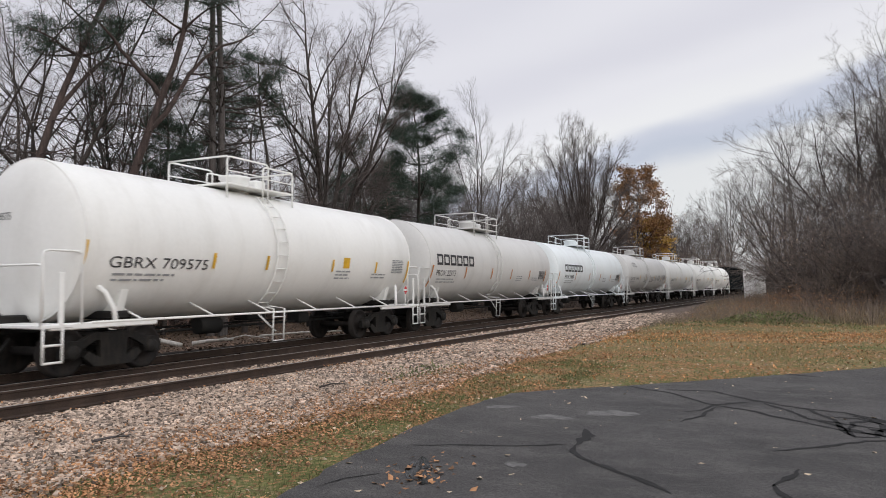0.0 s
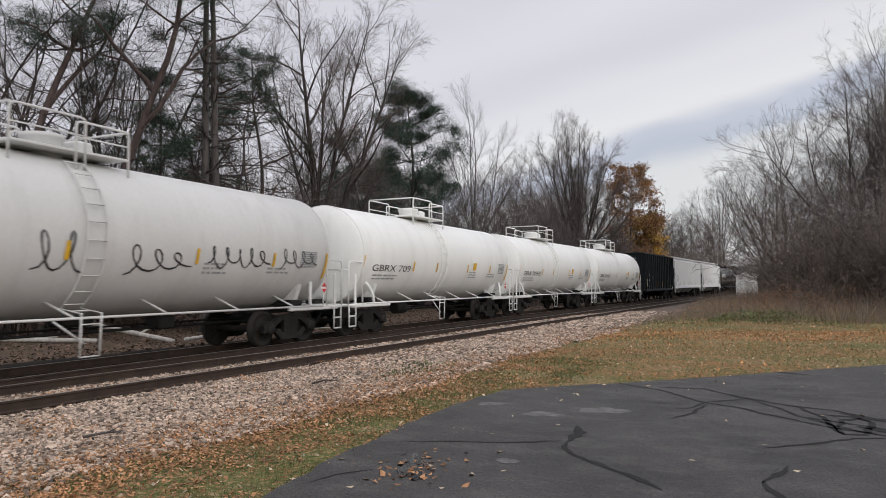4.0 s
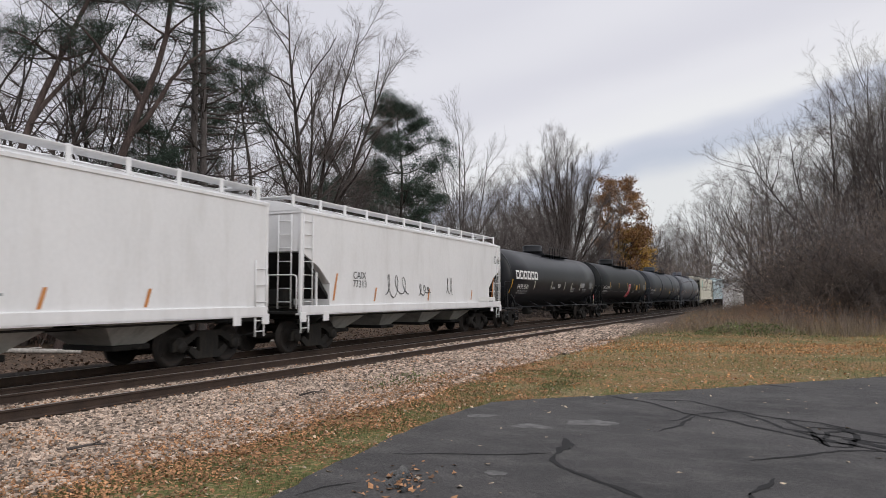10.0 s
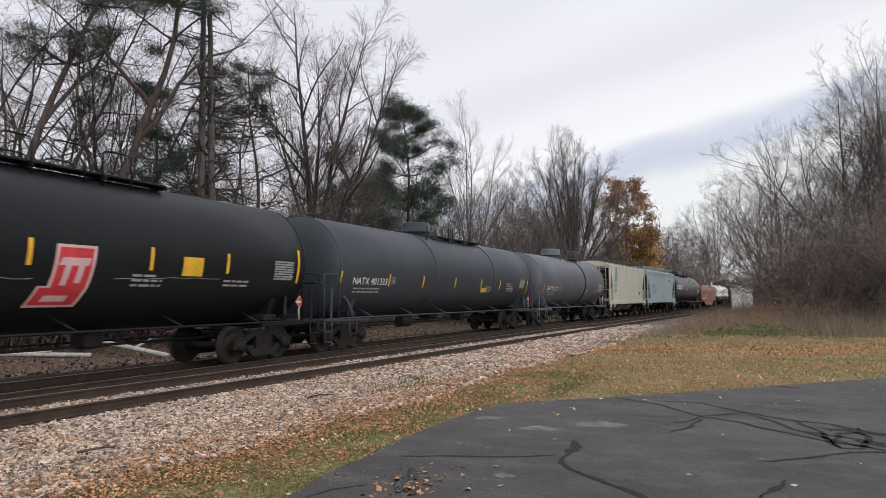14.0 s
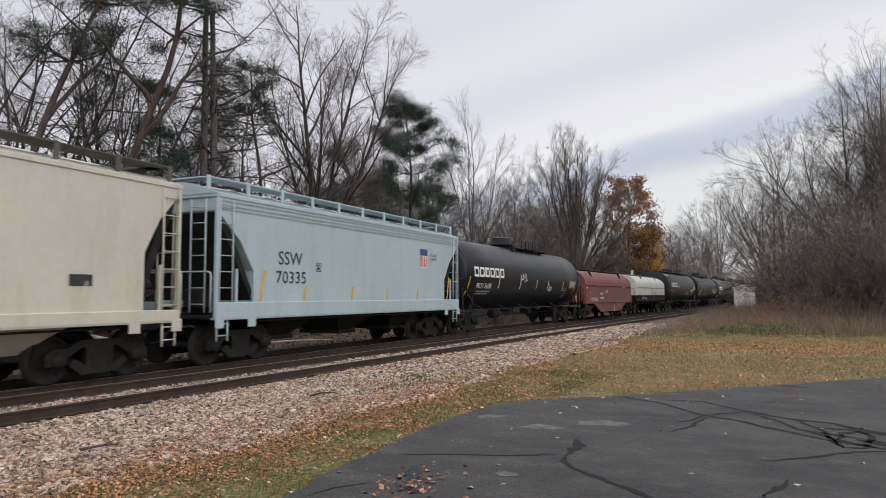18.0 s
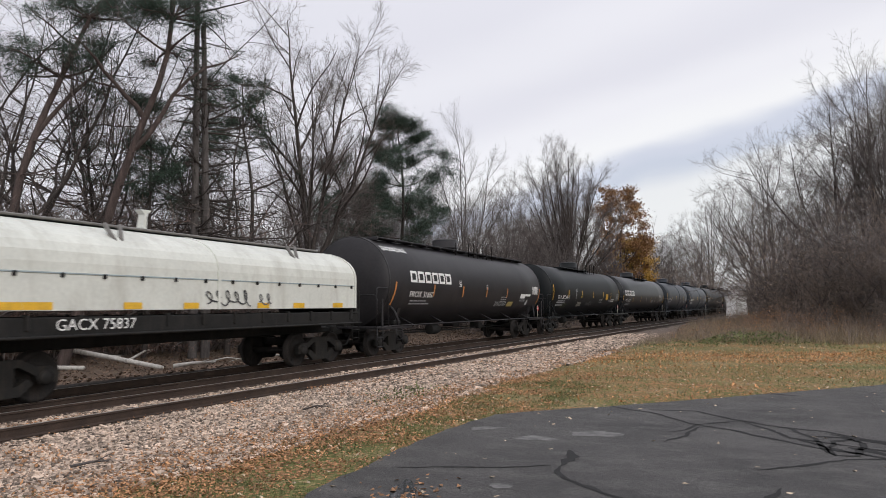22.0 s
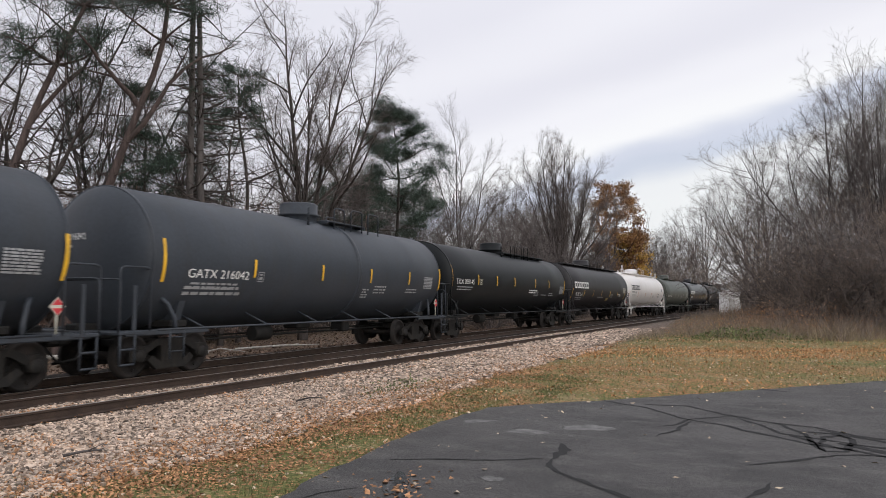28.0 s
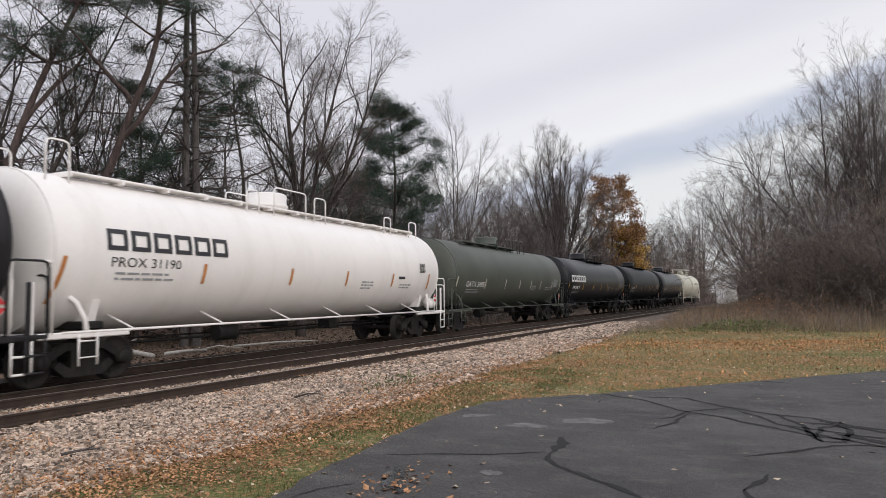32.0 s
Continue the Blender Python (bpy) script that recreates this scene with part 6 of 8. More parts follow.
CARS = [
    {**GBRX, "near": 7.88, "far": 20.17, "marks": "GBRX 709575", "seed": 1},
    {**WHITE, "near": 21.84, "far": 35.27, "paint": "grey_white_paint", "marks": "PROX 22373", "logo": (-0.905, 2.54, 3.40, 0.46), "text": (-0.905, 2.09, 0.25, 1.64), "seed": 2, "label": "greyish white tank car with dark block lettering and a railed platform"},
    {**WHITE, "near": 36.75, "far": 50.75, "paint": "blue_white_paint", "marks": "PROX 24088", "seed": 3, "label": "cool white tank car with dark block lettering and a railed platform"},
    {**GBRX, "near": 52.91, "far": 66.69, "paint": "grey_white_paint", "marks": "GATX 1494", "seed": 4, "label": "grimy white tank car sprayed with graffiti", "extra": [tags(-0.80, 0.30, 1.5, 0.55, "black_mark", 3), tags(-0.30, -1.0, 1.1, 0.9, "black_mark", 5), tags(-0.02, -1.05, 1.7, 0.8, "black_mark", 6), tags(0.30, -0.9, 2.2, 0.8, "black_mark", 7), tags(0.68, -0.8, 1.6, 0.7, "dark_tag", 8)]},
    {**GBRX, "near": 68.62, "far": 81.08, "marks": "GBRX 709", "seed": 5},
    {**GBRX, "near": 82.83, "far": 95.33, "marks": "GBRX 709592", "seed": 6},
    {**GBRX, "near": 97.12, "far": 109.61, "marks": "GBRX 709584", "seed": 7},
    dict(kind=gondola_car, near=111.07, far=124.70, label="tall black ribbed gondola car"),
    dict(kind=hopper_car, near=125.74, far=142.34, paint="hopper_white", cut=(0.12, 2.3), cut_top=1.75, knee=1.4, bays=4, bay_paint="bay_grey", hatches=9, end_ladder=False, ladder_top=2.6, end_marks=(("PLCX", 4.02), ("47710", 3.74)), label="plain white covered hopper car with four bays",
         stripes=[(-0.935, 1.36, 0.95), (-0.654, 1.34, 0.43), (-0.38, 1.34, 0.43), (-0.05, 1.34, 0.43), (0.24, 1.34, 0.43), (0.52, 1.34, 0.43)],
         extra=[wording("PLCX", -0.882, 2.29, 0.30, "black_mark", 0.81), wording("47710", -0.885, 1.83, 0.28, "black_mark", 0.81), square(-0.764, 2.06), lambda sh, half, zc: sh.bars(-0.80 * half, 1.45, 0.9, 2, "grey_mark", 0.05, 0.12, 5), lambda sh, half, zc: sh.bars(-0.42 * half, 1.7, 0.6, 2, "grey_mark", 0.05, 0.1, 6), lambda sh, half, zc: sh.bars(0.1 * half, 1.7, 0.6, 2, "grey_mark", 0.05, 0.1, 7), dark_panel(-0.99, 2.64, 0.40, 0.13)]),
    dict(kind=hopper_car, near=143.76, far=159.44, paint="hopper_white", cut=(1.5, 2.0), cut_top=3.0, knee=2.0, bays=4, bay_paint="bay_grey", hatches=9, label="white covered hopper car with slanted ends and black graffiti",
         stripes=[(-0.80, 1.45, 0.9), (-0.5, 1.4, 0.5), (0.0, 1.4, 0.5), (0.533, 1.4, 0.5), (0.853, 1.55, 0.97)],
         extra=[wording("CAIX", -0.66, 2.2, 0.26, "black_mark"), wording("77313", -0.66, 1.9, 0.26, "black_mark"), wording("CAI", 0.893, 3.30, 0.42, "dark_tag", 0.66), tags(-0.42, 1.5, 1.7, 1.0, "black_mark", 11), tags(-0.1, 1.55, 1.0, 0.6, "black_mark", 12), tags(0.2, 1.6, 0.7, 0.9, "black_mark", 13), lambda sh, half, zc: sh.rect(0.64 * half, 1.34, 2.1, 0.20, "white_mark", "panel", lift_by=0.06)]),
    {**LPG, "near": 161.11, "far": 177.32, "marks": "PROX 93921", "seed": 8, "stripes": upright((-0.982, 1.68, 0.88, 0.30), (-0.558, -0.205, 0.11, 0.29, 0.535), (0.92, 1.85, 0.70, 0.05), 2.0, 0.53), "pale": (1, 2, 3, 4, 5, 6), "head_disc": (0.55, 2.95, 0.55), "text": (-0.855, 2.03, 0.25, 1.58), "logo": (-0.897, 2.58, 3.45, 0.50), "extra": [tags(-0.05, -0.72, 0.5, 0.3, "white_mark", 21), small_lines(-0.17, 2.05, 0.5, 1, "grey_mark", 0.12), dark_panel(0.56, -0.65, 0.9, 0.32, "grey_mark")]},
    {**LPG, "near": 179.12, "far": 195.41, "paint": "dark_grey_paint", "logo": None, "text": (-0.905, 2.20, 0.25, 1.94), "stripes": upright((-1.004, 2.08, 1.02, 0.0), (-0.667, -0.332, 0.025, 0.345, 0.62), (0.955, 2.08, 0.98, 0.05)), "table": (0.84, 2.16, 0.82, 0.56), "marks": "GATX 219854", "seed": 9, "label": "charcoal black pressure tank car with yellow stripes and a red panel", "extra": [red_panel, yellow_panel(0.457, -0.68, 0.62, 0.46), square(-0.642, 2.18), wording("NON-ODORIZED", 0.65, 2.17, 0.12, "white_mark", 1.05), wording("LIQUEFIED PETROLEUM GAS", 0.645, 2.01, 0.09, "grey_mark", 1.15), drip_line(-0.75, 0.04, 1.95, "grey_mark", 5), drip_line(0.25, 0.6, 2.05, "grey_mark", 6), small_lines(-0.91, 1.92, 1.6, 2, "dark_tag", 0.07)]},
    {**LPG, "near": 197.27, "far": 214.59, "paint": "slate_paint", "logo": None, "text": (-0.90, 2.10, 0.25, 2.08), "stripes": upright((-0.992, 1.67, 0.86, 0.26), (-0.66, -0.385, -0.073, 0.234, 0.495), (0.93, 1.8, 0.8, 0.1), 2.05, 0.46), "top_y": -0.12, "marks": "NATX 401333", "seed": 10, "label": "dark slate tank car with white lettering and yellow stripes", "extra": [dark_panel(0.255, -0.97, 0.62, 0.22, "yellow_tape"), square(-0.635, 2.14), small_lines(0.60, 2.3, 0.9, 3, "grey_mark")], "bands": (-0.26, 0.42), "walk": (-0.1, 0.4)},
    {**LPG, "near": 216.41, "far": 229.38, "paint": "grey_paint", "logo": None, "text": (-0.84, 2.05, 0.27, 2.0), "stripes": upright((-0.95, 1.6, 0.86, 0.2), (-0.49, -0.2, 0.2, 0.625), (0.935, 1.5, 0.92, 0.18), 1.93, 0.51), "table": (0.773, 2.04, 1.0, 0.54), "table_ink": "pale_tape", "marks": "GATX 2173", "seed": 11, "label": "mid grey insulated tank car with a dark band round it", "bands": (0.28,), "band_paint": "underframe", "tape": "orange_tape", "walk": (0.1, 0.45), "placard": "grey_mark"},
    dict(kind=hopper_car, near=230.92, far=243.01, paint="hopper_beige", cut=(1.0, 2.3), cut_top=4.1, knee=2.6, bays=3, bay_paint="hopper_beige", hatches=7, label="beige covered hopper car with a teal emblem",
         stripes=[(-0.862, 1.58, 0.93), (-0.577, 1.55, 0.44), (-0.205, 1.55, 0.44), (0.19, 1.55, 0.44), (0.60, 1.5, 0.44)],
         extra=[tri_logo, wording("ASHX", -0.789, 2.50, 0.27, "black_mark", 0.92), wording("1059", -0.795, 2.03, 0.27, "black_mark", 0.75), square(-0.408, 2.38), dark_panel(0.566, 1.83, 0.5, 0.24)], boards="board_dark", tape="pale_tape", end_marks=(("ASHX", 4.06), ("1059", 3.84))),
    # bays take near-black truck_steel: the shadow below the sill is in their colour
    dict(kind=hopper_car, near=244.10, far=257.55, paint="hopper_blue", cut=(1.35, 2.3), cut_top=3.85, knee=2.3, sill_h=0.46, tape="yellow_tape", bays=3, bay_paint="truck_steel", hatches=8, label="pale blue covered hopper car with a shield emblem", sill="hopper_blue",
         stripes=[(-0.78, 1.45, 0.9), (-0.517, 1.42, 0.5), (-0.172, 1.42, 0.5), (0.138, 1.42, 0.48), (0.46, 1.42, 0.48), (0.833, 1.46, 0.97)],
         extra=[shield, wording("SSW", -0.673, 2.54, 0.40, "black_mark", 1.05), wording("70335", -0.688, 2.0, 0.36, "black_mark", 1.33), square(-0.43, 2.38, "black_mark"), dark_panel(-0.60, 1.12, 0.3, 0.2, "grey_mark")] + [(lambda q: lambda sh, half, zc: sh.rect(-half + 0.15, q, 2 * half - 0.3, 0.035, "seam_grey", "trim", lift_by=0.03))(q) for q in (3.88, 3.98, 4.10)]),
    {**LPG, "near": 258.69, "far": 274.96, "marks": "PROX 34706", "seed": 12, "extra": [tags(-0.80, -0.35, 0.6, 0.5, "white_mark", 31), tags(-0.25, -0.45, 1.0, 0.5, "white_mark", 32), tags(0.30, -0.95, 0.6, 0.4, "white_mark", 33), wording("NOT ODORIZED", 0.563, 2.05, 0.10, "white_mark", 0.85), wording("LIQUEFIED PETROLEUM GAS", 0.555, 1.88, 0.10, "white_mark", 1.5), square(0.69, 1.52)], "table": (0.781, 2.13, 1.05, 0.48), "table_ink": "pale_tape", "stripes": upright((-0.975, 1.65, 0.9, 0.3), (-0.57, -0.24, 0.05, 0.28, 0.61), (0.90, 1.67, 0.96, 0.34), 2.0, 0.53), "pale": (1, 2, 3, 4)},
    dict(kind=coil_car, near=276.47, far=289.51, paint="red_oxide", red=True, label="rust-red coil steel car with a round hood",
         extra=[wording("GTW 188283", -0.825, 1.22, 0.26, "white_mark", 1.80), dark_panel(-0.955, 2.14, 0.52, 0.12, "yellow_tape"), tags(-0.86, 1.72, 1.7, 0.45, "rust_tag", 41), tags(-0.44, 1.68, 0.8, 0.2, "white_mark", 42), tags(-0.23, 1.82, 0.75, 0.28, "white_mark", 43), tags(0.10, 0.30, 0.3, 0.55, "white_mark", 44), square(0.33, 0.70), lambda sh, half, zc: sh.bars(0.56 * half, 2.30, 0.9, 1, "white_mark", 0.10, 0.2, 9), lambda sh, half, zc: sh.bars(-0.45 * half, 1.45, 0.9, 2, "white_mark", 0.06, 0.1, 10)]),
    dict(kind=coil_car, near=291.11, far=303.62, paint="pale_green_white", red=False, label="pale green-white coil steel car with clamped hoods on a dark deck",
         extra=[wording("GACX 75837", -0.664, 1.24, 0.24, "white_mark", 1.80), tags(-0.08, 1.70, 1.6, 0.5, "black_mark", 51), tags(0.21, 1.72, 0.55, 0.4, "dark_tag", 52)] + [dark_panel(u, 1.66, w_, 0.15, "yellow_tape") for u, w_ in ((-0.84, 0.55), (-0.755, 0.58), (-0.425, 0.47), (-0.174, 0.47), (0.217, 0.48), (0.453, 0.53), (0.76, 0.56))]),
    {**LPG, "near": 305.56, "far": 321.92, "paint": "weathered_black", "marks": "PROX 31660", "logo": (-0.80, 2.66, 3.56, 0.47), "text": (-0.80, 2.06, 0.25, 1.93), "seed": 13, "stripes": upright((-0.945, 1.75, 0.9, 0.22), (-0.58, -0.257, 0.055, 0.375), (0.965, 1.8, 0.9, 0.28), 2.12, 0.50), "pale": (), "table": (0.841, 2.36, 0.95, 0.47), "table_ink": "white_mark", "extra": [tags(-0.96, 1.02, 1.8, 0.22, "white_mark", 62), square(-0.30, 2.58, "white_mark"), dark_panel(0.427, -1.2, 0.8, 0.26, "ochre_mark"), tags(0.215, -1.2, 1.6, 0.32, "grey_mark", 61), dark_panel(0.624, -0.62, 1.6, 0.12, "white_mark"), dark_panel(0.624, -0.74, 0.7, 0.14, "white_mark"), square(0.75, 1.75, "white_mark"), small_lines(0.05, 2.7, 0.3, 3, "grey_mark", 0.05)], "tape": "orange_tape", "walk": (-0.95, 0.9)},
    {**LPG, "near": 324.05, "far": 340.51, "paint": "dark_grey_paint", "logo": None, "text": (-0.842, 2.14, 0.25, 1.95), "top_y": 0.01, "walk": (-0.5, 0.25), "stripes": upright((-0.955, 2.04, 1.02, 0.0), (-0.605, -0.26, 0.076, 0.398, 0.668), (0.985, 2.04, 0.95, 0.05), 2.24, 0.50), "table": (0.886, 2.1, 0.75, 0.57), "marks": "TILX 309344", "seed": 14, "label": "charcoal black pressure tank car with yellow stripes and graffiti", "extra": [yellow_panel(0.507, -0.74, 0.64, 0.48), square(-0.593, 2.12), tags(-0.435, -0.85, 0.38, 1.1, "grey_mark", 71), tags(-0.335, -1.25, 0.95, 0.35, "pale_tape", 72), tags(-0.715, -1.35, 1.0, 0.4, "olive_mark", 73), tags(-0.097, -1.2, 1.5, 0.35, "dark_tag", 74), small_lines(-0.84, 1.84, 1.5, 2, "grey_mark", 0.10), small_lines(0.70, 2.1, 1.0, 2, "white_mark", 0.07)]},
    {**LPG, "near": 342.07, "far": 359.64, "marks": "PROX 36905", "pale": (3, 5, 6), "seed": 15, "extra": [tags(0.73, -0.4, 0.7, 0.3, "white_mark", 81)]},
    {**LPG, "near": 361.57, "far": 374.38, "paint": "slate_paint", "logo": None, "text": (-0.85, 2.2, 0.23, 1.9), "stripes": upright((-0.965, 2.06, 1.02, 0.0), (-0.56, -0.16, 0.22, 0.60), (0.985, 2.04, 0.95, 0.05), 2.27, 0.50), "marks": "GATX 215", "seed": 16, "label": "dark slate tank car with a jacket seam and yellow stripes", "bands": (0.20,), "walk": (-0.1, 0.3)},
    {**LPG, "near": 376.43, "far": 390.70, "paint": "slate_paint", "logo": None, "text": (-0.844, 2.21, 0.23, 2.06), "stripes": upright((-0.945, 2.08, 1.04, 0.0), (-0.546, -0.138, 0.246, 0.629), (0.995, 2.04, 0.98, 0.05), 2.28, 0.50), "extra": [square(-0.52, 2.16), small_lines(-0.845, 1.92, 1.9, 2, "grey_mark", 0.08), small_lines(0.2, 2.0, 0.4, 4, "grey_mark", 0.05)], "top_y": 0.0, "marks": "GATX 216042", "seed": 17, "label": "dark slate tank car with white lettering and yellow stripes", "bands": (0.155,), "walk": (0.05, 0.36)},
    {**LPG, "near": 392.09, "far": 408.64, "logo": None, "top_y": -0.02, "paint": "dark_grey_paint", "walk": (-0.06, 0.73), "stripes": upright((-0.985, 2.3, 1.0, 0.0), (-0.66, -0.39, -0.103, 0.294, 0.59), (0.97, 2.02, 0.96, 0.12), 2.43, 0.50), "table": (0.87, 2.1, 0.8, 0.5), "pale": (), "extra": [square(-0.63, 2.44, "pale_tape"), small_lines(0.185, 2.2, 1.4, 2, "white_mark", 0.07), small_lines(0.45, 1.95, 1.0, 1, "grey_mark", 0.05)], "text": (-0.93, 2.43, 0.25, 1.9), "marks": "TILX 308145", "seed": 18, "label": "black pressure tank car with small white lettering"},
    {**LPG, "near": 410.14, "far": 426.50, "paint": "weathered_black", "marks": "PROX 31104", "seed": 19, "walk": (-0.95, 0.9), "stripes": upright((-0.975, 1.6, 0.95, 0.3), (-0.62, -0.335, -0.06, 0.258, 0.57), (0.88, 1.69, 0.72, 0.3), 1.96, 0.48), "pale": (), "table": (0.802, 2.3, 0.95, 0.48), "table_ink": "pale_tape", "extra": [dark_panel(0.16, -1.25, 0.72, 0.23, "ochre_mark"), square(0.677, 1.95, "white_mark"), wording("IN CASE OF EMERGENCY", -0.148, 1.98, 0.09, "grey_mark", 1.7), small_lines(-0.15, 1.83, 1.6, 1, "grey_mark", 0.09), small_lines(0.575, 2.12, 1.2, 1, "white_mark", 0.08)]},
    {**WHITE, "near": 427.41, "far": 443.98, "paint": "cream_white_paint", "logo": (-0.85, 2.70, 3.53, 0.47), "table": (0.80, 2.6, 0.5, 0.4), "text": (-0.84, 2.34, 0.22, 1.85), "top_y": -0.05, "marks": "PROX 31190", "seed": 20, "top": "house", "label": "clean white pressure tank car with dark block lettering", "walk": (-0.9, 0.9), "hoops": ((-1.9, -1.4, 0.35), (-0.75, 0.75, 0.55), (1.2, 1.8, 0.5), (5.6, 6.1, 0.35), (7.6, 8.2, 0.35), (-7.6, -7.1, 0.55)), "extra": [dark_panel(0.60, -0.55, 0.5, 0.1)]},
    {**LPG, "near": 445.90, "far": 461.36, "paint": "green_grey_paint", "logo": None, "text": (-0.84, 2.05, 0.27, 2.3), "marks": "GATX 34854", "seed": 21, "label": "olive grey weathered tank car", "tape": "pale_tape", "walk": (-0.7, 0.2)},
    {**LPG, "near": 463.14, "far": 479.50, "marks": "PROX 3", "seed": 22},
    {**LPG, "near": 481.32, "far": 496.15, "paint": "dark_grey_paint", "logo": None, "text": (-0.84, 2.05, 0.27, 2.3), "marks": "GATX 2", "seed": 23, "label": "charcoal black tank car of plain finish"},
    {**LPG, "near": 498.07, "far": 511.37, "logo": None, "text": (-0.84, 2.05, 0.27, 2.3), "marks": "TILX 3", "seed": 24, "label": "plain black tank car with small lettering"},
    {**WHITE, "near": 513.28, "far": 526.78, "paint": "hopper_beige", "marks": "", "logo": None, "text": (-0.84, 2.05, 0.27, 2.3), "seed": 25, "label": "dusty cream tank car with a railed platform"},
]
def fit_body(car, along):
    """Brings a car's body to its true length and height over the rails; the trucks keep their size."""
    for ob in car.children_recursive:
        if ob.type == "MESH" and ob.data not in (WHEELSET, SIDEFRAME, SPRINGS, BOLSTER):
            ob.data.transform(Matrix(((1, 0, 0, 0), (0, along, 0, 0), (0, 0, 0.875, 0.2025), (0, 0, 0, 1))))
        elif ob.data == BOLSTER:
            ob.location.y *= along


TRAIN = []
for s in CARS:
    if s["kind"] is tank_car:
        car = tank_car(s)
    else:
        car = s["kind"]({**s, "near": 0.0, "far": (s["far"] - s["near"]) / 0.957})
        fit_body(car, 0.957)
    TRAIN.append((car, (s["near"] + s["far"]) / 2))


# ---- trees ----
class Tubes:
    """Many thin tapered tubes, gathered as arrays."""

    def __init__(self):
        self.v, self.f, self.n, self.wait = [], [], 0, {}

    def add(self, pts, r0, r1, k):
        self.wait.setdefault((len(pts), k), []).append((pts, r0, r1))

    def bulk(self, p, r0, r1, k):
        """Tubes round the lines p (n x m x 3), tapering from the radii r0 to r1."""
        n, m = p.shape[:2]
        d = np.empty_like(p)
        d[:, 1:-1] = p[:, 2:] - p[:, :-2]
        d[:, 0], d[:, -1] = p[:, 1] - p[:, 0], p[:, -1] - p[:, -2]
        d /= np.linalg.norm(d, axis=2)[..., None] + 1e-9
        ref = np.where((np.abs(d[:, :1, 0:1]) < 0.7), np.array([1.0, 0.3, 0.1]), np.array([0.1, 1.0, 0.2]))
        a = np.cross(d, np.broadcast_to(ref, d.shape))
        a /= np.linalg.norm(a, axis=2)[..., None] + 1e-9
        b = np.cross(d, a)
        ang = np.arange(k) * 2 * np.pi / k
        rr = (r0[:, None] + (r1 - r0)[:, None] * np.linspace(0, 1, m)[None])[:, :, None, None]
        ring = p[:, :, None] + rr * (a[:, :, None] * np.cos(ang)[:, None] + b[:, :, None] * np.sin(ang)[:, None])
        i = np.arange(m - 1)[:, None] * k
        j = np.arange(k)[None]
        q = np.stack([i + j, i + (j + 1) % k, i + k + (j + 1) % k, i + k + j], -1).reshape(-1, 4)
        self.v.append(ring.reshape(-1, 3))
        self.f.append((q[None] + (np.arange(n) * m * k)[:, None, None]).reshape(-1, 4) + self.n)
        self.n += n * m * k

    def flush(self):
        """Builds all waiting tubes of one kind at once."""
        for (m, k), rows in self.wait.items():
            self.bulk(np.array([q[0] for q in rows], float), np.array([q[1] for q in rows]), np.array([q[2] for q in rows]), k)
        self.wait = {}

    def quads(self, verts):
        """verts: m x 4 x 3."""
        m = len(verts)
        self.v.append(np.asarray(verts).reshape(-1, 3))
        self.f.append(np.arange(m * 4).reshape(m, 4) + self.n)
        self.n += m * 4

    def mesh(self, name, mat, smooth=True):
        self.flush()
        v, f = np.concatenate(self.v), np.concatenate(self.f)
        me = bpy.data.meshes.new(name)
        me.vertices.add(len(v))
        me.vertices.foreach_set("co", v.ravel())
        me.loops.add(f.size)
        me.loops.foreach_set("vertex_index", f.ravel().astype(np.int32))
        me.polygons.add(len(f))
        me.polygons.foreach_set("loop_start", np.arange(0, f.size, 4, dtype=np.int32))
        me.polygons.foreach_set("use_smooth", np.full(len(f), smooth))
        me.materials.append(mat)
        me.update(calc_edges=True)
        return me


def unit(v):
    return v / (np.linalg.norm(v) + 1e-9)


def limb(r, start, way, length, segs, wander, up):
    """A wandering line that starts along way and tends upwards."""
    pts = [np.array(start)]
    d = unit(np.array(way, float))
    for _ in range(segs):
        d = unit(d + r.normal(0, wander, 3) + np.array([0, 0, up]))
        pts.append(pts[-1] + d * length / segs)
    return pts


def rows_unit(d):
    return d / (np.linalg.norm(d, axis=-1, keepdims=True) + 1e-9)


def sprout(r, start, way, length, segs, wander, up):
    """Many wandering lines at once; up bends them towards the sky, or to the ground below nought."""
    p, d = np.asarray(start, float), rows_unit(np.asarray(way, float))
    pts, step = [p], (np.asarray(length) / segs)[:, None]
    for _ in range(segs):
        d = rows_unit(d + r.normal(0, wander, d.shape) + np.array([0, 0, 1.0]) * up)
        p = p + d * step
        pts.append(p)
    return np.stack(pts, 1)


def offshoots(r, p, ln, rad, count, lo, hi, angle, ratio, segs, wander, up, least=0.0):
    """Side branches along every line of p, shorter towards its tip."""
    n, m = len(p), p.shape[1] - 1
    own = np.repeat(np.arange(n), count)
    t = lo + (hi - lo) * (np.tile(np.arange(count), n) + r.uniform(0, 1, n * count)) / count
    q = np.minimum(t, 0.9999) * m
    j = q.astype(int)
    f = (q - j)[:, None]
    at = p[own, j] * (1 - f) + p[own, j + 1] * f
    tan = rows_unit(p[own, j + 1] - p[own, j])
    side = r.normal(0, 1, tan.shape)
    side = rows_unit(side - tan * (side * tan).sum(1, keepdims=True))
    a = np.radians(angle) * r.uniform(0.6, 1.3, len(t))[:, None]
    new_ln = np.maximum(ln[own] * ratio * (1.1 - 0.6 * t), least) * r.uniform(0.55, 1.2, len(t))
    new_rad = np.maximum(rad[own] * (1 - 0.8 * t) * 0.62, 0.0045)
    return sprout(r, at, tan * np.cos(a) + side * np.sin(a), new_ln, segs, wander, up), new_ln, new_rad


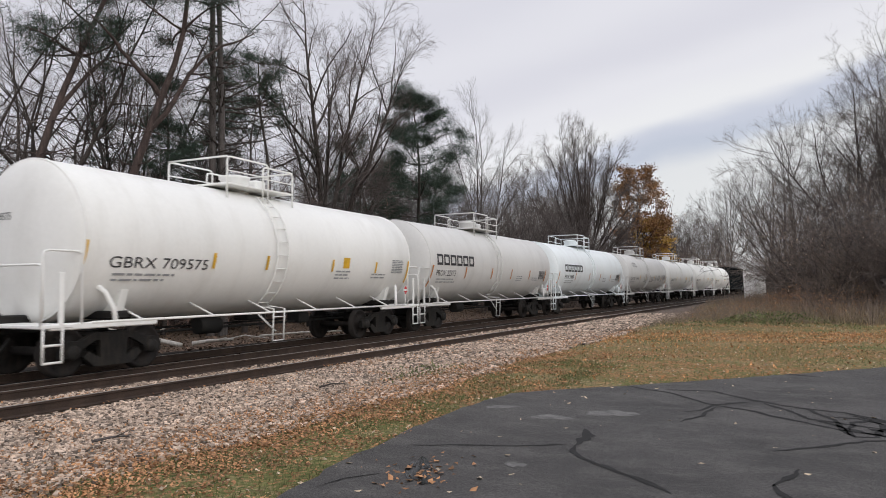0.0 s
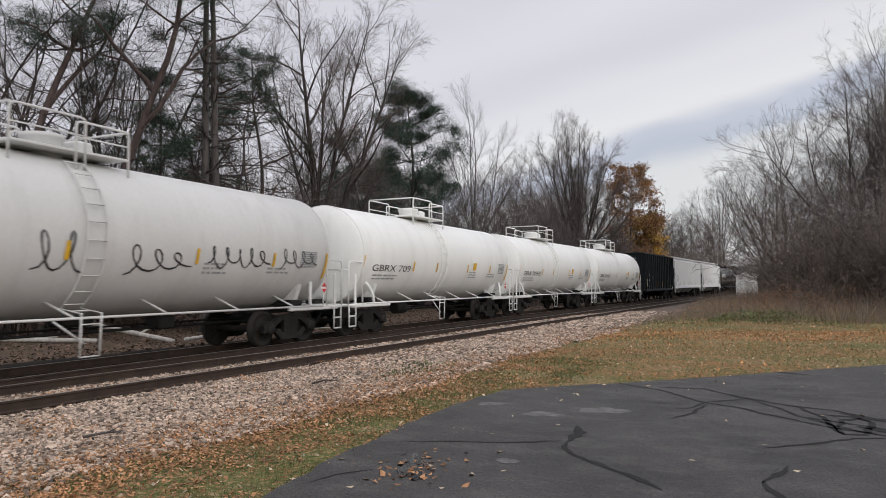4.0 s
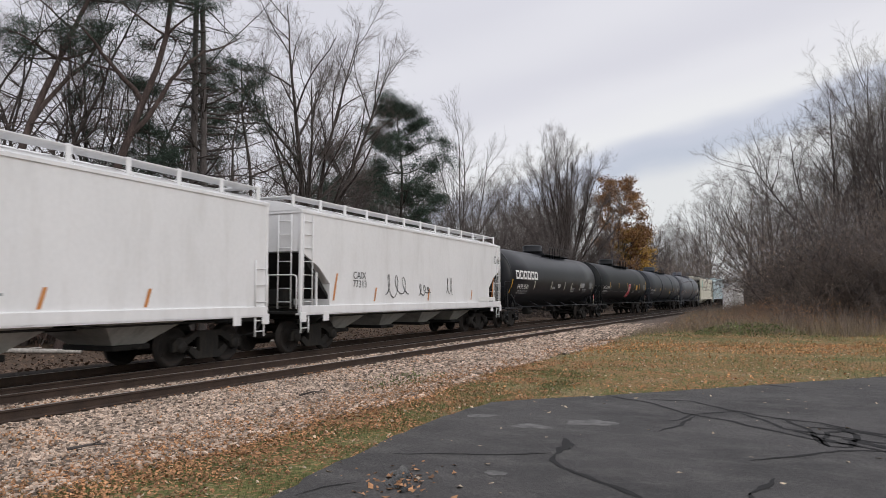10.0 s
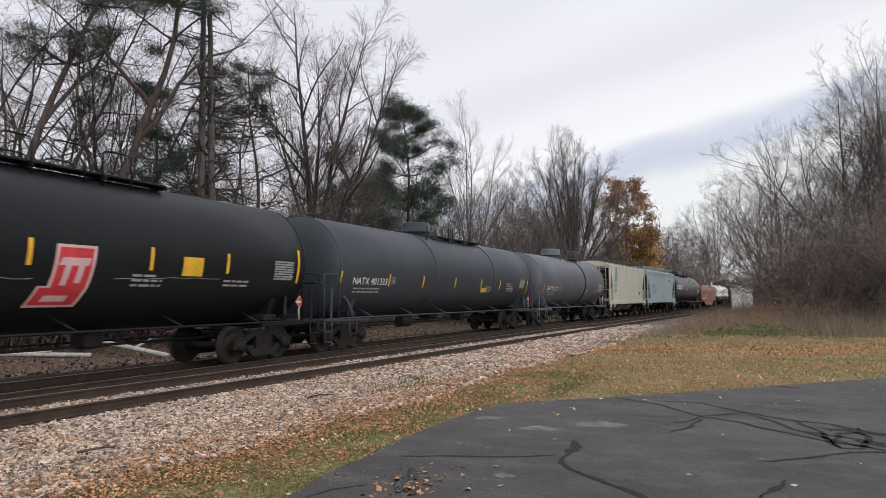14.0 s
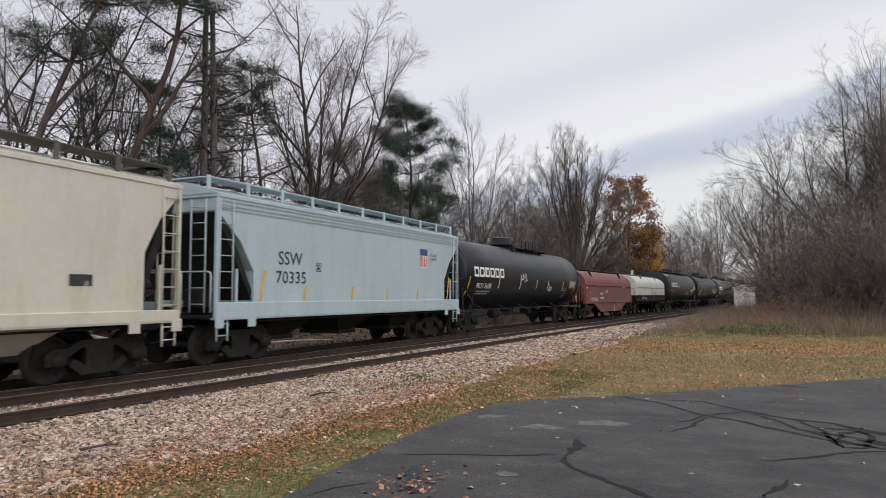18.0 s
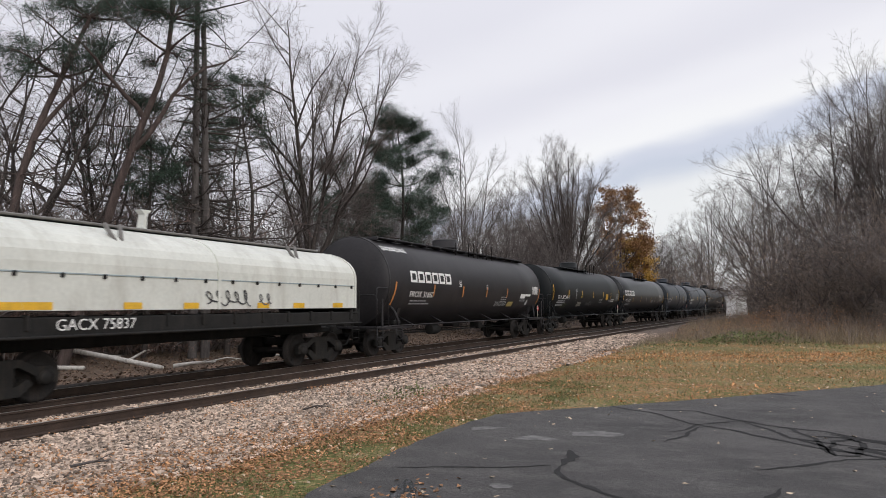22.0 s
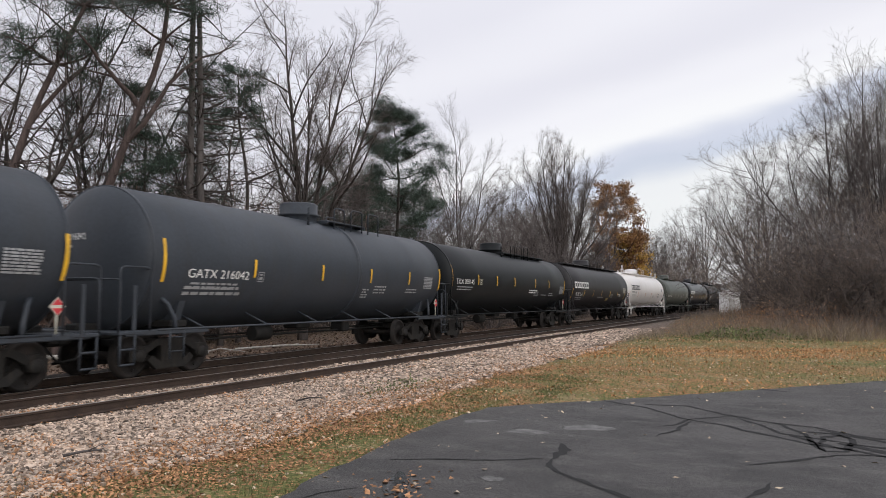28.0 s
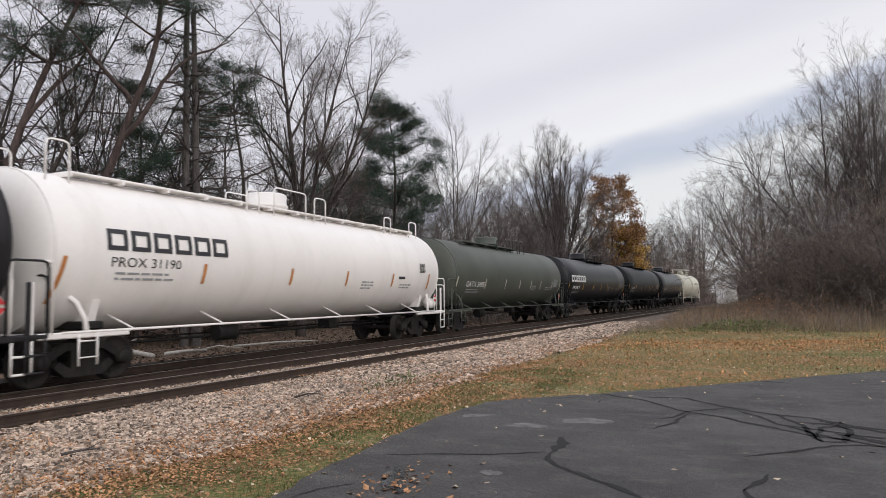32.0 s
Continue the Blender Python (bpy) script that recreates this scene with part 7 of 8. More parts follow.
# each level: branches on a line, from and to, angle, length to the parent's, pieces, wander, rise
OPEN = ((10, 0.16, 0.98, 38, 0.48, 6, 0.09, 0.04, 1.5), (7, 0.15, 1, 38, 0.46, 4, 0.11, 0.03, 0.9), (5, 0.15, 1, 36, 0.52, 3, 0.11, 0.02, 0.65), (2, 0.2, 1, 34, 0.62, 2, 0.10, 0.01, 0.45))
CROOKED = ((9, 0.2, 0.98, 60, 0.50, 7, 0.20, 0.02, 1.5), (6, 0.18, 1, 52, 0.48, 5, 0.22, 0.01, 0.9), (4, 0.2, 1, 48, 0.50, 3, 0.19, 0.0, 0.6), (2, 0.2, 1, 42, 0.6, 2, 0.14, 0.0, 0.4))
FAN = ((10, 0.2, 0.98, 30, 0.40, 5, 0.08, 0.03, 1.6), (8, 0.15, 1, 34, 0.50, 4, 0.10, 0.02, 1.1), (7, 0.15, 1, 34, 0.60, 2, 0.10, 0.01, 0.8))
THICKET = ((7, 0.18, 1, 50, 0.42, 4, 0.19, 0.0), (5, 0.15, 1, 46, 0.52, 3, 0.18, 0.0), (3, 0.2, 1, 40, 0.6, 2, 0.14, 0.0))


def branching(r, wood, fine, p, ln, rad, plan):
    for i, level in enumerate(plan):
        p, ln, rad = offshoots(r, p, ln, rad, *level)
        (wood if i == 0 else fine).bulk(p, rad, np.maximum(rad * 0.3, 0.003), 5 if i == 0 else 3)


def stemmed_tree(seed, height, girth, stems, plan, fork=0.2, crook=0.06, lean=(0, 0)):
    """A trunk that parts into given stems (foot as a share of the trunk, bearing, tilt in degrees, length, girth, rise), then side branches."""
    r = np.random.RandomState(seed)
    wood, fine = Tubes(), Tubes()
    top = height * (fork + 0.04)
    trunk = sprout(r, [(0, 0, -0.25)], [(lean[0], lean[1], 1)], np.array([top + 0.25]), 6, 0.03, 0.02)
    wood.bulk(trunk, np.array([girth]), np.array([girth * 0.66]), 10)
    foot = np.array([trunk[0, min(6, max(1, int(round(6 * q[0]))))] for q in stems])
    way = np.array([(math.sin(radians(q[2])) * math.cos(radians(q[1])) + lean[0], math.sin(radians(q[2])) * math.sin(radians(q[1])) + lean[1], math.cos(radians(q[2]))) for q in stems])
    ln, rad = np.array([q[3] for q in stems], float), np.array([q[4] for q in stems], float)
    p = sprout(r, foot, way, ln, 10, crook, np.array([[q[5]] for q in stems]))
    wood.bulk(p, rad, rad * 0.08 + 0.004, 7)
    branching(r, wood, fine, p, ln, rad, plan)
    return wood, fine


def bare_tree(seed, height, girth, stems=4, tilt=(4, 38), fork=0.2, crook=0.07, plan=OPEN, rise=0.03, lean=(0, 0), dome=None):
    """A leafless tree with stems spread evenly round the trunk, the outer ones lower and shorter; dome: a half-width that the stems fill as a rounded crown."""
    r = np.random.RandomState(seed + 500)
    out = []
    for k in range(stems):
        c = k / max(1, stems - 1)
        ti = tilt[0] + (tilt[1] - tilt[0]) * c
        ln = height * (1 - fork) * (1.02 - 0.10 * c) * r.uniform(0.86, 1.0)
        if dome:
            z0, zm = height * fork * 0.6, height * 0.50
            sn, cs, rz = math.sin(radians(ti)) / dome, math.cos(radians(ti)), height * 0.47
            qa, qb, qc = sn * sn + (cs / rz) ** 2, (z0 - zm) * cs / rz ** 2, ((z0 - zm) / rz) ** 2 - 1
            ln = (-qb + math.sqrt(max(0.0, qb * qb - qa * qc))) / qa * r.uniform(0.86, 1.0)
        out.append((0.95 - 0.45 * c * r.uniform(0.5, 1), 137.5 * k + r.uniform(-25, 25), ti, ln, girth * r.uniform(0.45, 0.62) * (0.6 if dome else 1.0), rise))
    return stemmed_tree(seed, height, girth, out, plan, fork, crook, lean)


def leaf_quads(r, centres, size, flat=0.4):
    """Small bent quads at the centres, turned at random."""
    m = len(centres)
    a = r.normal(0, 1, (m, 3))
    a /= np.linalg.norm(a, axis=1)[:, None]
    b = r.normal(0, 1, (m, 3))
    b -= a * (a * b).sum(1)[:, None]
    b /= np.linalg.norm(b, axis=1)[:, None]
    s = size * r.uniform(0.6, 1.3, (m, 1))
    c = np.asarray(centres)
    return np.stack([c - a * s, c - b * s * flat, c + a * s, c + b * s * flat], 1)


def pine(seed, height, girth, lo=0.55, lean=(0.1, 0), whorls=6, reach=0.2, needles=26000, limbs=(), crook=0.05, tuft=0.6):
    """A pine: bare below, with separate flattened tufts of needles along crooked boughs. limbs: big bare limbs (share of the height, bearing, tilt, length) that carry tufts too."""
    r = np.random.RandomState(seed)
    wood, nd = Tubes(), Tubes()
    st = sprout(r, [(0, 0, -0.2)], [(lean[0], lean[1], 1)], np.array([height * math.hypot(1, *lean)]), 12, crook, 0.0)
    wood.bulk(st, np.array([girth]), np.array([girth * 0.22]), 9)
    foot, way, ln, rad = [], [], [], []
    for i in range(whorls):
        t = lo + (0.98 - lo) * i / max(1, whorls - 1)
        a0 = r.uniform(0, 360)
        for b in range(r.randint(4, 7)):
            a = radians(a0 + b * 75 + r.uniform(-25, 25))
            foot.append(st[0, min(12, int(t * 12 + 0.5))])
            way.append((math.cos(a), math.sin(a), r.uniform(-0.05, 0.55)))
            ln.append(height * reach * (1.0 - 0.55 * ((t - lo) / (1 - lo)) ** 2) * r.uniform(0.45, 1.1))
            rad.append(girth * 0.24)
    for t, a, ti, length in limbs:
        foot.append(st[0, int(t * 12)])
        way.append((math.sin(radians(ti)) * math.cos(radians(a)), math.sin(radians(ti)) * math.sin(radians(a)), math.cos(radians(ti))))
        ln.append(length)
        rad.append(girth * 0.5)
    ln, rad = np.array(ln), np.array(rad)
    p = sprout(r, foot, way, ln, 7, 0.17, 0.05)
    wood.bulk(p, rad, rad * 0.2 + 0.004, 5)
    q, l2, r2 = offshoots(r, p, ln, rad, 6, 0.35, 1.0, 50, 0.42, 4, 0.18, 0.05)
    wood.bulk(q, r2, r2 * 0.3 + 0.002, 4)
    cen = np.concatenate([q[:, -1], q[:, 2], p[:, -1], st[0, -2:]])
    per = max(4, needles // len(cen))
    size = r.uniform(0.35, 0.8, len(cen)) * tuft
    spots = cen[:, None] + r.normal(0, 1, (len(cen), per, 3)) * size[:, None, None] * np.array([0.75, 0.75, 0.42])
    nd.quads(leaf_quads(r, spots.reshape(-1, 3), 0.13, 0.07))
    m = whorls * 5
    k = r.randint(2, max(3, int(lo * 12)), m)
    a = r.uniform(0, 2 * np.pi, m)
    dead = sprout(r, st[0, k], np.stack([np.cos(a), np.sin(a), r.uniform(-0.3, 0.25, m)], 1), r.uniform(0.7, 2.6, m), 5, 0.17, 0.02)
    wood.bulk(dead, np.full(m, 0.028), np.full(m, 0.008), 4)
    tw, _, rt = offshoots(r, dead, r.uniform(0.7, 2.4, m), np.full(m, 0.02), 4, 0.3, 1, 50, 0.5, 3, 0.2, 0.0)
    wood.bulk(tw, rt * 0.7, rt * 0.3, 3)
    return wood, nd


def snag(seed, height, girth):
    """A dead conifer: two close poles, one broken off lower, with long bare crooked branches that turn up at the ends."""
    r = np.random.RandomState(seed)
    wood, fine = Tubes(), Tubes()
    for k, (dx, dy, top) in enumerate(((0, 0, height), (0.40, 0.36, height * 0.935))):
        st = sprout(r, [(dx, dy, -0.2)], [(0.0 if k == 0 else -0.005, 0, 1)], np.array([top]), 12, 0.010, 0.0)
        wood.bulk(st, np.array([girth]), np.array([girth * 0.50]), 9)
        m = 70
        t = np.sort(r.uniform(0.12, 0.99, m))
        j = np.minimum((t * 12).astype(int), 11)
        f = (t * 12 - j)[:, None]
        at = st[0, j] * (1 - f) + st[0, j + 1] * f
        a = r.uniform(0, 2 * np.pi, m)
        ln = r.uniform(0.5, 1.0, m) ** 1.3 * (5.4 - 2.6 * t) * np.where(r.uniform(0, 1, m) < 0.3, 0.4, 1.0)
        rad = r.uniform(0.032, 0.056, m)
        br = sprout(r, at, np.stack([np.cos(a), np.sin(a), r.uniform(-0.30, 0.15, m)], 1), ln, 7, 0.11, 0.05)
        fine.bulk(br, rad, rad * 0.4, 5)
        p2, l2, r2 = offshoots(r, br, ln, rad, 5, 0.25, 0.98, 52, 0.34, 4, 0.18, 0.03)
        fine.bulk(p2, r2, r2 * 0.4, 4)
        p3, _, r3 = offshoots(r, p2, l2, r2, 4, 0.2, 1, 48, 0.5, 3, 0.16, 0.0)
        fine.bulk(p3, r3 * 0.8, r3 * 0.3, 3)
    return wood, fine


def make_tree(name, label, category, wood, fine, wood_mat, fine_mat, at, fine_name="crown", smooth=True):
    t = thing(name, label, category, at)
    part("trunk", wood.mesh("trunk", M[wood_mat]), "", t)
    part(fine_name, fine.mesh(fine_name, M[fine_mat], smooth), "", t)
    return t


def placed(x, y, s=1.0, rz=0.0):
    return pose(x, y, lift(x, y), 0, 0, rz) @ Matrix.Diagonal((s, s, s, 1))


def bearing(a, d):
    """The place d metres off, a degrees left of the line's direction, from where one stands beside the lot."""
    return (-d * math.sin(radians(a)), d * math.cos(radians(a)))


def rightward(a, k):
    """A lean of k to the right, as seen on that bearing."""
    return (k * math.cos(radians(a)), k * math.sin(radians(a)))


# trees at the edge of the wood behind the line
make_tree("dead_conifer", "dead grey conifer with two bare broken trunks", "tree", *snag(3, 16.6, 0.215), "bark_grey", "bark", placed(-24.2, 22.8))
make_tree("bare_tree", "tall bare forked tree at the edge of the wood", "tree",
          *stemmed_tree(8, 19.0, 0.30, [(1.0, 218, 5, 14.2, 0.19, 0.02), (0.85, 38, 29, 12.0, 0.18, 0.06), (1.0, 30, 15, 12.6, 0.15, 0.03), (0.9, 215, 15, 11.0, 0.12, 0.05), (0.95, 130, 20, 11.5, 0.12, 0.04), (0.8, 300, 24, 10.5, 0.11, 0.05), (0.7, 25, 50, 6.2, 0.10, 0.08)], ((11, 0.18, 0.98, 38, 0.46, 6, 0.09, 0.04, 1.5), (8, 0.15, 1, 38, 0.46, 4, 0.11, 0.03, 0.9), (6, 0.15, 1, 36, 0.52, 3, 0.11, 0.02, 0.65), (3, 0.2, 1, 34, 0.62, 2, 0.10, 0.01, 0.45)), 0.20, 0.04),
          "bark", "twigs", placed(*bearing(37.9, 39)))
make_tree("pine_tree", "dark green pine with a leaning trunk", "tree", *pine(7, 14.6, 0.19, 0.50, rightward(30.6, 0.09), 7, 0.29, 90000, tuft=0.72), "bark", "needles", placed(*bearing(31.3, 50)), smooth=False)
make_tree("pine_tree", "low dark pine with spreading boughs", "tree", *pine(33, 11.6, 0.15, 0.55, rightward(33, -0.04), 5, 0.30, 34000, tuft=0.6), "bark", "needles", placed(*bearing(33.4, 49)), smooth=False)
make_tree("pine_tree", "tall pine with a leaning reddish trunk and dark crown", "tree", *pine(9, 18.0, 0.22, 0.70, rightward(58, 0.20), 6, 0.17, 26000, limbs=((0.5, 60, 40, 6.5),), crook=0.06), "bark_red", "needles", placed(*bearing(60.6, 31)), smooth=False)
make_tree("pine_tree", "leaning forked pine with a reddish trunk and dark crown", "tree", *pine(12, 17.6, 0.24, 0.74, rightward(54, 0.25), 5, 0.17, 22000, limbs=((0.56, 50, 42, 7.0), (0.66, 240, 40, 4.0)), crook=0.05), "bark_red", "needles", placed(*bearing(55.6, 31)), smooth=False)
make_tree("pine_tree", "dark ragged pine among bare trees", "tree", *pine(17, 14.6, 0.14, 0.52, rightward(47, 0.03), 7, 0.16, 14000, tuft=0.55), "bark", "needles", placed(*bearing(46.4, 37)), smooth=False)
make_tree("pine_tree", "dark pine with broken boughs", "tree", *pine(26, 14.0, 0.13, 0.55, rightward(52, -0.05), 5, 0.17, 9000, tuft=0.5), "bark", "needles", placed(*bearing(52.2, 39)), smooth=False)
make_tree("pine_tree", "small ragged dark pine in the wood", "tree", *pine(14, 11.4, 0.12, 0.66, rightward(50, 0.05), 4, 0.15, 16000, tuft=0.62), "bark", "needles", placed(*bearing(50.2, 34)), smooth=False)
make_tree("pine_tree", "thin leaning pine with tufts at its top", "tree", *pine(21, 14.4, 0.15, 0.74, rightward(42, 0.10), 5, 0.15, 13000, limbs=((0.6, 40, 50, 3.2),), crook=0.07, tuft=0.5), "bark", "needles", placed(*bearing(42.9, 37)), smooth=False)
make_tree("round_bare_tree", "large bare tree with a round fan of branches", "tree",
          *bare_tree(15, 21.6, 0.42, 54, (2, 76), 0.18, 0.03, ((11, 0.3, 0.98, 27, 0.26, 5, 0.08, 0.03, 1.5), (9, 0.15, 1, 34, 0.46, 3, 0.10, 0.02, 1.0), (9, 0.2, 1, 34, 0.6, 2, 0.10, 0.01, 0.8)), 0.03, dome=8.2), "bark", "twigs", placed(*bearing(16.6, 90)))
make_tree("bare_tree", "pale bare tree with upright twigs", "tree", *bare_tree(23, 20.0, 0.28, 12, (3, 52), 0.24, 0.05, FAN, 0.02, dome=4.3), "bark_grey", "twigs_grey", placed(*bearing(25.4, 68)))
make_tree("bare_tree", "bare crooked tree with wide boughs", "tree", *bare_tree(41, 17, 0.17, 4, (4, 46), 0.3, 0.12, CROOKED, 0.02, rightward(58, 0.08)), "bark", "twigs", placed(*bearing(57.8, 33)))
make_tree("bare_tree", "bare crooked tree in front of the wood", "tree", *bare_tree(43, 15, 0.15, 4, (6, 50), 0.25, 0.13, CROOKED, 0.02, rightward(45, 0.05)), "bark", "twigs", placed(*bearing(44.2, 35)))


def leafy_tree(seed, height, girth, n, mats):
    """A broad tree still in autumn leaf: limbs, and loose clumps of leaves in two colours."""
    r = np.random.RandomState(seed)
    wood, _ = bare_tree(seed, height, girth, 5, (4, 50), 0.15, 0.06, OPEN[:2])
    out = []
    for k, lo, hi in mats:
        q = Tubes()
        cen = []
        m = n
        for _ in range(150):
            z = r.uniform(lo, hi) * height
            wide = height * 0.225 * math.sin(math.pi * min(1, max(0.08, 1 - z / height)) ** 0.75) + 0.3
            a = r.uniform(0, 2 * np.pi)
            d = wide * r.uniform(0.25, 1.0) ** 0.6
            cen.append((np.array([d * np.cos(a), d * np.sin(a), z]), r.uniform(0.5, 1.25)))
        for c, s in cen:
            q.quads(leaf_quads(r, c + r.normal(0, 1, (m // 150, 3)) * s * np.array([0.6, 0.6, 0.42]), 0.14, 0.7))
        out.append((k, q))
    return wood, out


def leafy_thing(name, label, seed, height, girth, n, mats, at):
    t = thing(name, label, "tree", at)
    wood, out = leafy_tree(seed, height, girth, n, mats)
    part("trunk", wood.mesh("trunk", M["bark"]), "", t)
    for k, q in out:
        part("crown", q.mesh("crown", M[k], False), "", t)
    return t


leafy_thing("maple_tree", "maple in rust-brown and yellow autumn leaf", 52, 20.5, 0.35, 20000, [("autumn_leaf", 0.16, 1.0)], placed(*bearing(12.6, 112)))
leafy_thing("maple_tree", "low maple in bright yellow autumn leaf", 53, 13.5, 0.3, 14000, [("yellow_leaf", 0.12, 0.95)], placed(*bearing(11.6, 113)))

# prototypes copied through the woods
PROTO = []
for k, (hh, gg_, st_, tl_, fk_, cr_, pl_) in enumerate([(17, 0.20, 6, (4, 42), 0.20, 0.06, OPEN), (15, 0.14, 5, (4, 34), 0.26, 0.07, OPEN), (18, 0.22, 7, (4, 48), 0.16, 0.07, OPEN), (13, 0.11, 4, (5, 40), 0.28, 0.09, OPEN), (15, 0.13, 8, (6, 54), 0.10, 0.08, OPEN)]):
    w_, f_ = bare_tree(30 + k, hh, gg_, st_, tl_, fk_, cr_, pl_)
    PROTO.append((make_tree("bare_tree", "bare leafless tree in the autumn wood", "tree", w_, f_, "bark" if k % 2 else "bark_grey", "twigs" if k != 4 else "twigs_grey", placed(-58 - 5 * k, 70 - 8 * k)), hh * 1.0))
for k, (hh, gg_, st_, tl_) in enumerate([(16, 0.15, 3, (4, 38)), (15, 0.13, 3, (8, 52)), (17, 0.16, 4, (4, 44))]):
    w_, f_ = bare_tree(60 + k, hh, gg_, st_, tl_, 0.28, 0.11, CROOKED, 0.02, lean=(0.08, 0.05))
    PROTO.append((make_tree("bare_tree", "bare leafless tree with wide crooked boughs", "tree", w_, f_, "bark", "twigs", placed(-62 - 5 * k, 30 - 8 * k)), hh * 0.95))


def shrub(seed, height, stems, spread):
    """Many thin arching stems from one root, with a tangle of side twigs."""
    r = np.random.RandomState(seed)
    wood, fine = Tubes(), Tubes()
    a, ti = r.uniform(0, 2 * np.pi, stems), r.uniform(0.05, spread, stems)
    foot = np.stack([np.cos(a), np.sin(a), np.zeros(stems)], 1) * r.uniform(0, 0.16, (stems, 1)) * height - np.array([0, 0, 0.1])
    way = np.stack([np.cos(a) * np.sin(ti), np.sin(a) * np.sin(ti), np.cos(ti)], 1)
    ln = height * r.uniform(0.55, 1.12, stems)
    p = sprout(r, foot, way, ln, 8, 0.13, -0.03)
    rad = np.full(stems, 0.0055 * height)
    wood.bulk(p, rad, rad * 0.25, 4)
    branching(r, wood, fine, p, ln, rad, THICKET)
    return wood, fine


SHRUBS = []
for k, (hh, st_, sp_, mt) in enumerate([(4.0, 22, 0.75, "twigs"), (4.0, 24, 0.9, "twigs_red"), (4.0, 20, 0.7, "twigs_brown"), (4.0, 24, 1.05, "twigs_brown"), (4.0, 18, 0.85, "twigs_grey"), (4.0, 18, 1.15, "twigs_grey")]):
    w_, f_ = shrub(80 + k, hh, st_, sp_)
    SHRUBS.append(make_tree("shrub", "leafless tangled shrub in the undergrowth", "shrub", w_, f_, "twigs", mt, placed(-50 - 5 * k, 40)))

rng = random.Random(12)


def skyline(a):
    """How high the wood stands over the eye, as a slope, by bearing left of the line."""
    pts = [(-12, 0.36), (-4, 0.325), (-1.5, 0.28), (0.3, 0.235), (1.9, 0.205), (4.0, 0.17), (5.2, 0.14), (6.4, 0.11), (7.5, 0.09), (10, 0.085), (13, 0.09), (16, 0.10), (20, 0.13), (22, 0.18), (25, 0.22), (29, 0.22), (33, 0.25), (39, 0.25), (43, 0.30), (47, 0.36), (50, 0.46), (70, 0.50)]
    for (p, u), (q, v) in zip(pts, pts[1:]):
        if p <= a <= q:
            return u + (v - u) * (a - p) / (q - p)
    return 0.3


def plant(a, d, f, which=None):
    x, y = bearing(a, d)
    if abs(x - main_x(y)) < 5:
        return
    tree, h0 = PROTO[rng.randrange(5) if which is None else which]
    s = max(4.5, 1.7 + skyline(a) * d) * f / h0
    copy_thing(tree, placed(x, y, s, rng.uniform(0, 360)))


# the wood behind the line
for i in range(38):
    a = 66 - 56 * (i + rng.uniform(-0.4, 0.4)) / 38
    if a > 43 and i % 5 == 1:
        continue
    near = (27.0 if a > 25 else 21.5) / math.sin(radians(max(a, 12)))
    plant(a, near + (rng.choice((1, 4, 8, 13, 20, 28)) if a < 44 else rng.choice((1, 4, 9))) + rng.uniform(-0.8, 0.8), rng.uniform(0.62, 1.0), rng.choice((5, 6, 7, 5, 6, 7, 3)) if a > 40 else None)
# the wood on the near side of the line
for i in range(16):
    a = -1.0 - 12.6 * i / 16 + rng.uniform(-0.4, 0.4)
    plant(a, rng.uniform(50, 74), rng.uniform(0.5, 0.8) * (0.9 if a > -3 else 1.1), (1, 3)[i % 2] if a > -3.5 else (4, 1, 0, 3, 1, 0)[i % 6])
for a, d, f in ((2.9, 92, 0.85), (2.2, 84, 0.9), (1.5, 76, 0.85)):
    plant(a, d, f, 0)
# low growth that closes the gap under the tall crowns
for i in range(8):
    a = 28.5 + 11.5 * i / 8 + rng.uniform(-0.3, 0.3)
    plant(a, rng.uniform(56, 74), rng.uniform(0.7, 0.95), rng.choice((1, 3, 4, 6)))
for i in range(12):
    a = rng.uniform(12.5, 24)
    plant(a, rng.uniform(95, 125), rng.uniform(0.55, 0.9), rng.choice((1, 3, 4)))
# trees far beyond the bend
for i in range(30):
    a = rng.uniform(1, 22)
    plant(a, rng.uniform(150, 210), rng.uniform(0.8, 1.1))


def bush(a, d, h, k):
    x, y = bearing(a, d)
    if abs(x - main_x(y)) < 4:
        return
    copy_thing(SHRUBS[k], placed(x, y, h / 4.0, rng.uniform(0, 360)))


for i in range(76):
    a = 66 - 55 * i / 76 + rng.uniform(-0.4, 0.4)
    near = (27.5 if a > 25 else 21.0) / math.sin(radians(max(a, 12)))
    bush(a, near + rng.choice((0, 1.5, 3.5, 6, 10)) + rng.uniform(-0.5, 0.5), rng.uniform(2.4, 5.0) * (1.35 if a > 44 else 1.2), rng.choice((0, 2, 1, 1)) if a > 47 else rng.choice((0, 0, 2, 3)))
for i in range(64):
    a = 1.4 - 14.6 * i / 64 + rng.uniform(-0.4, 0.4)
    d = rng.choice((43.5, 45, 47.5, 51, 56)) + rng.uniform(-0.8, 0.8) + max(0, a) * 2.2
    bush(a, d, (1.2 + skyline(a) * d) * rng.choice((0.16, 0.24, 0.32, 0.42, 0.5)) * (1.0 if a < 0.8 else 0.6), rng.choice((0, 2, 4, 3, 3, 5)))
for i in range(46):
    a = rng.uniform(46, 67)
    bush(a, 27.5 / math.sin(radians(a)) + rng.uniform(0, 9), rng.uniform(5.5, 9), rng.choice((0, 1, 1, 2)))
for i in range(14):
    a = rng.uniform(40, 66)
    bush(a, 27.5 / math.sin(radians(a)) + rng.uniform(7, 18), rng.uniform(5, 8), rng.choice((0, 1, 2, 2)))
for i in range(16):
    bush(rng.uniform(12.5, 24), rng.uniform(95, 115), rng.uniform(4, 7), rng.choice((0, 2, 3)))
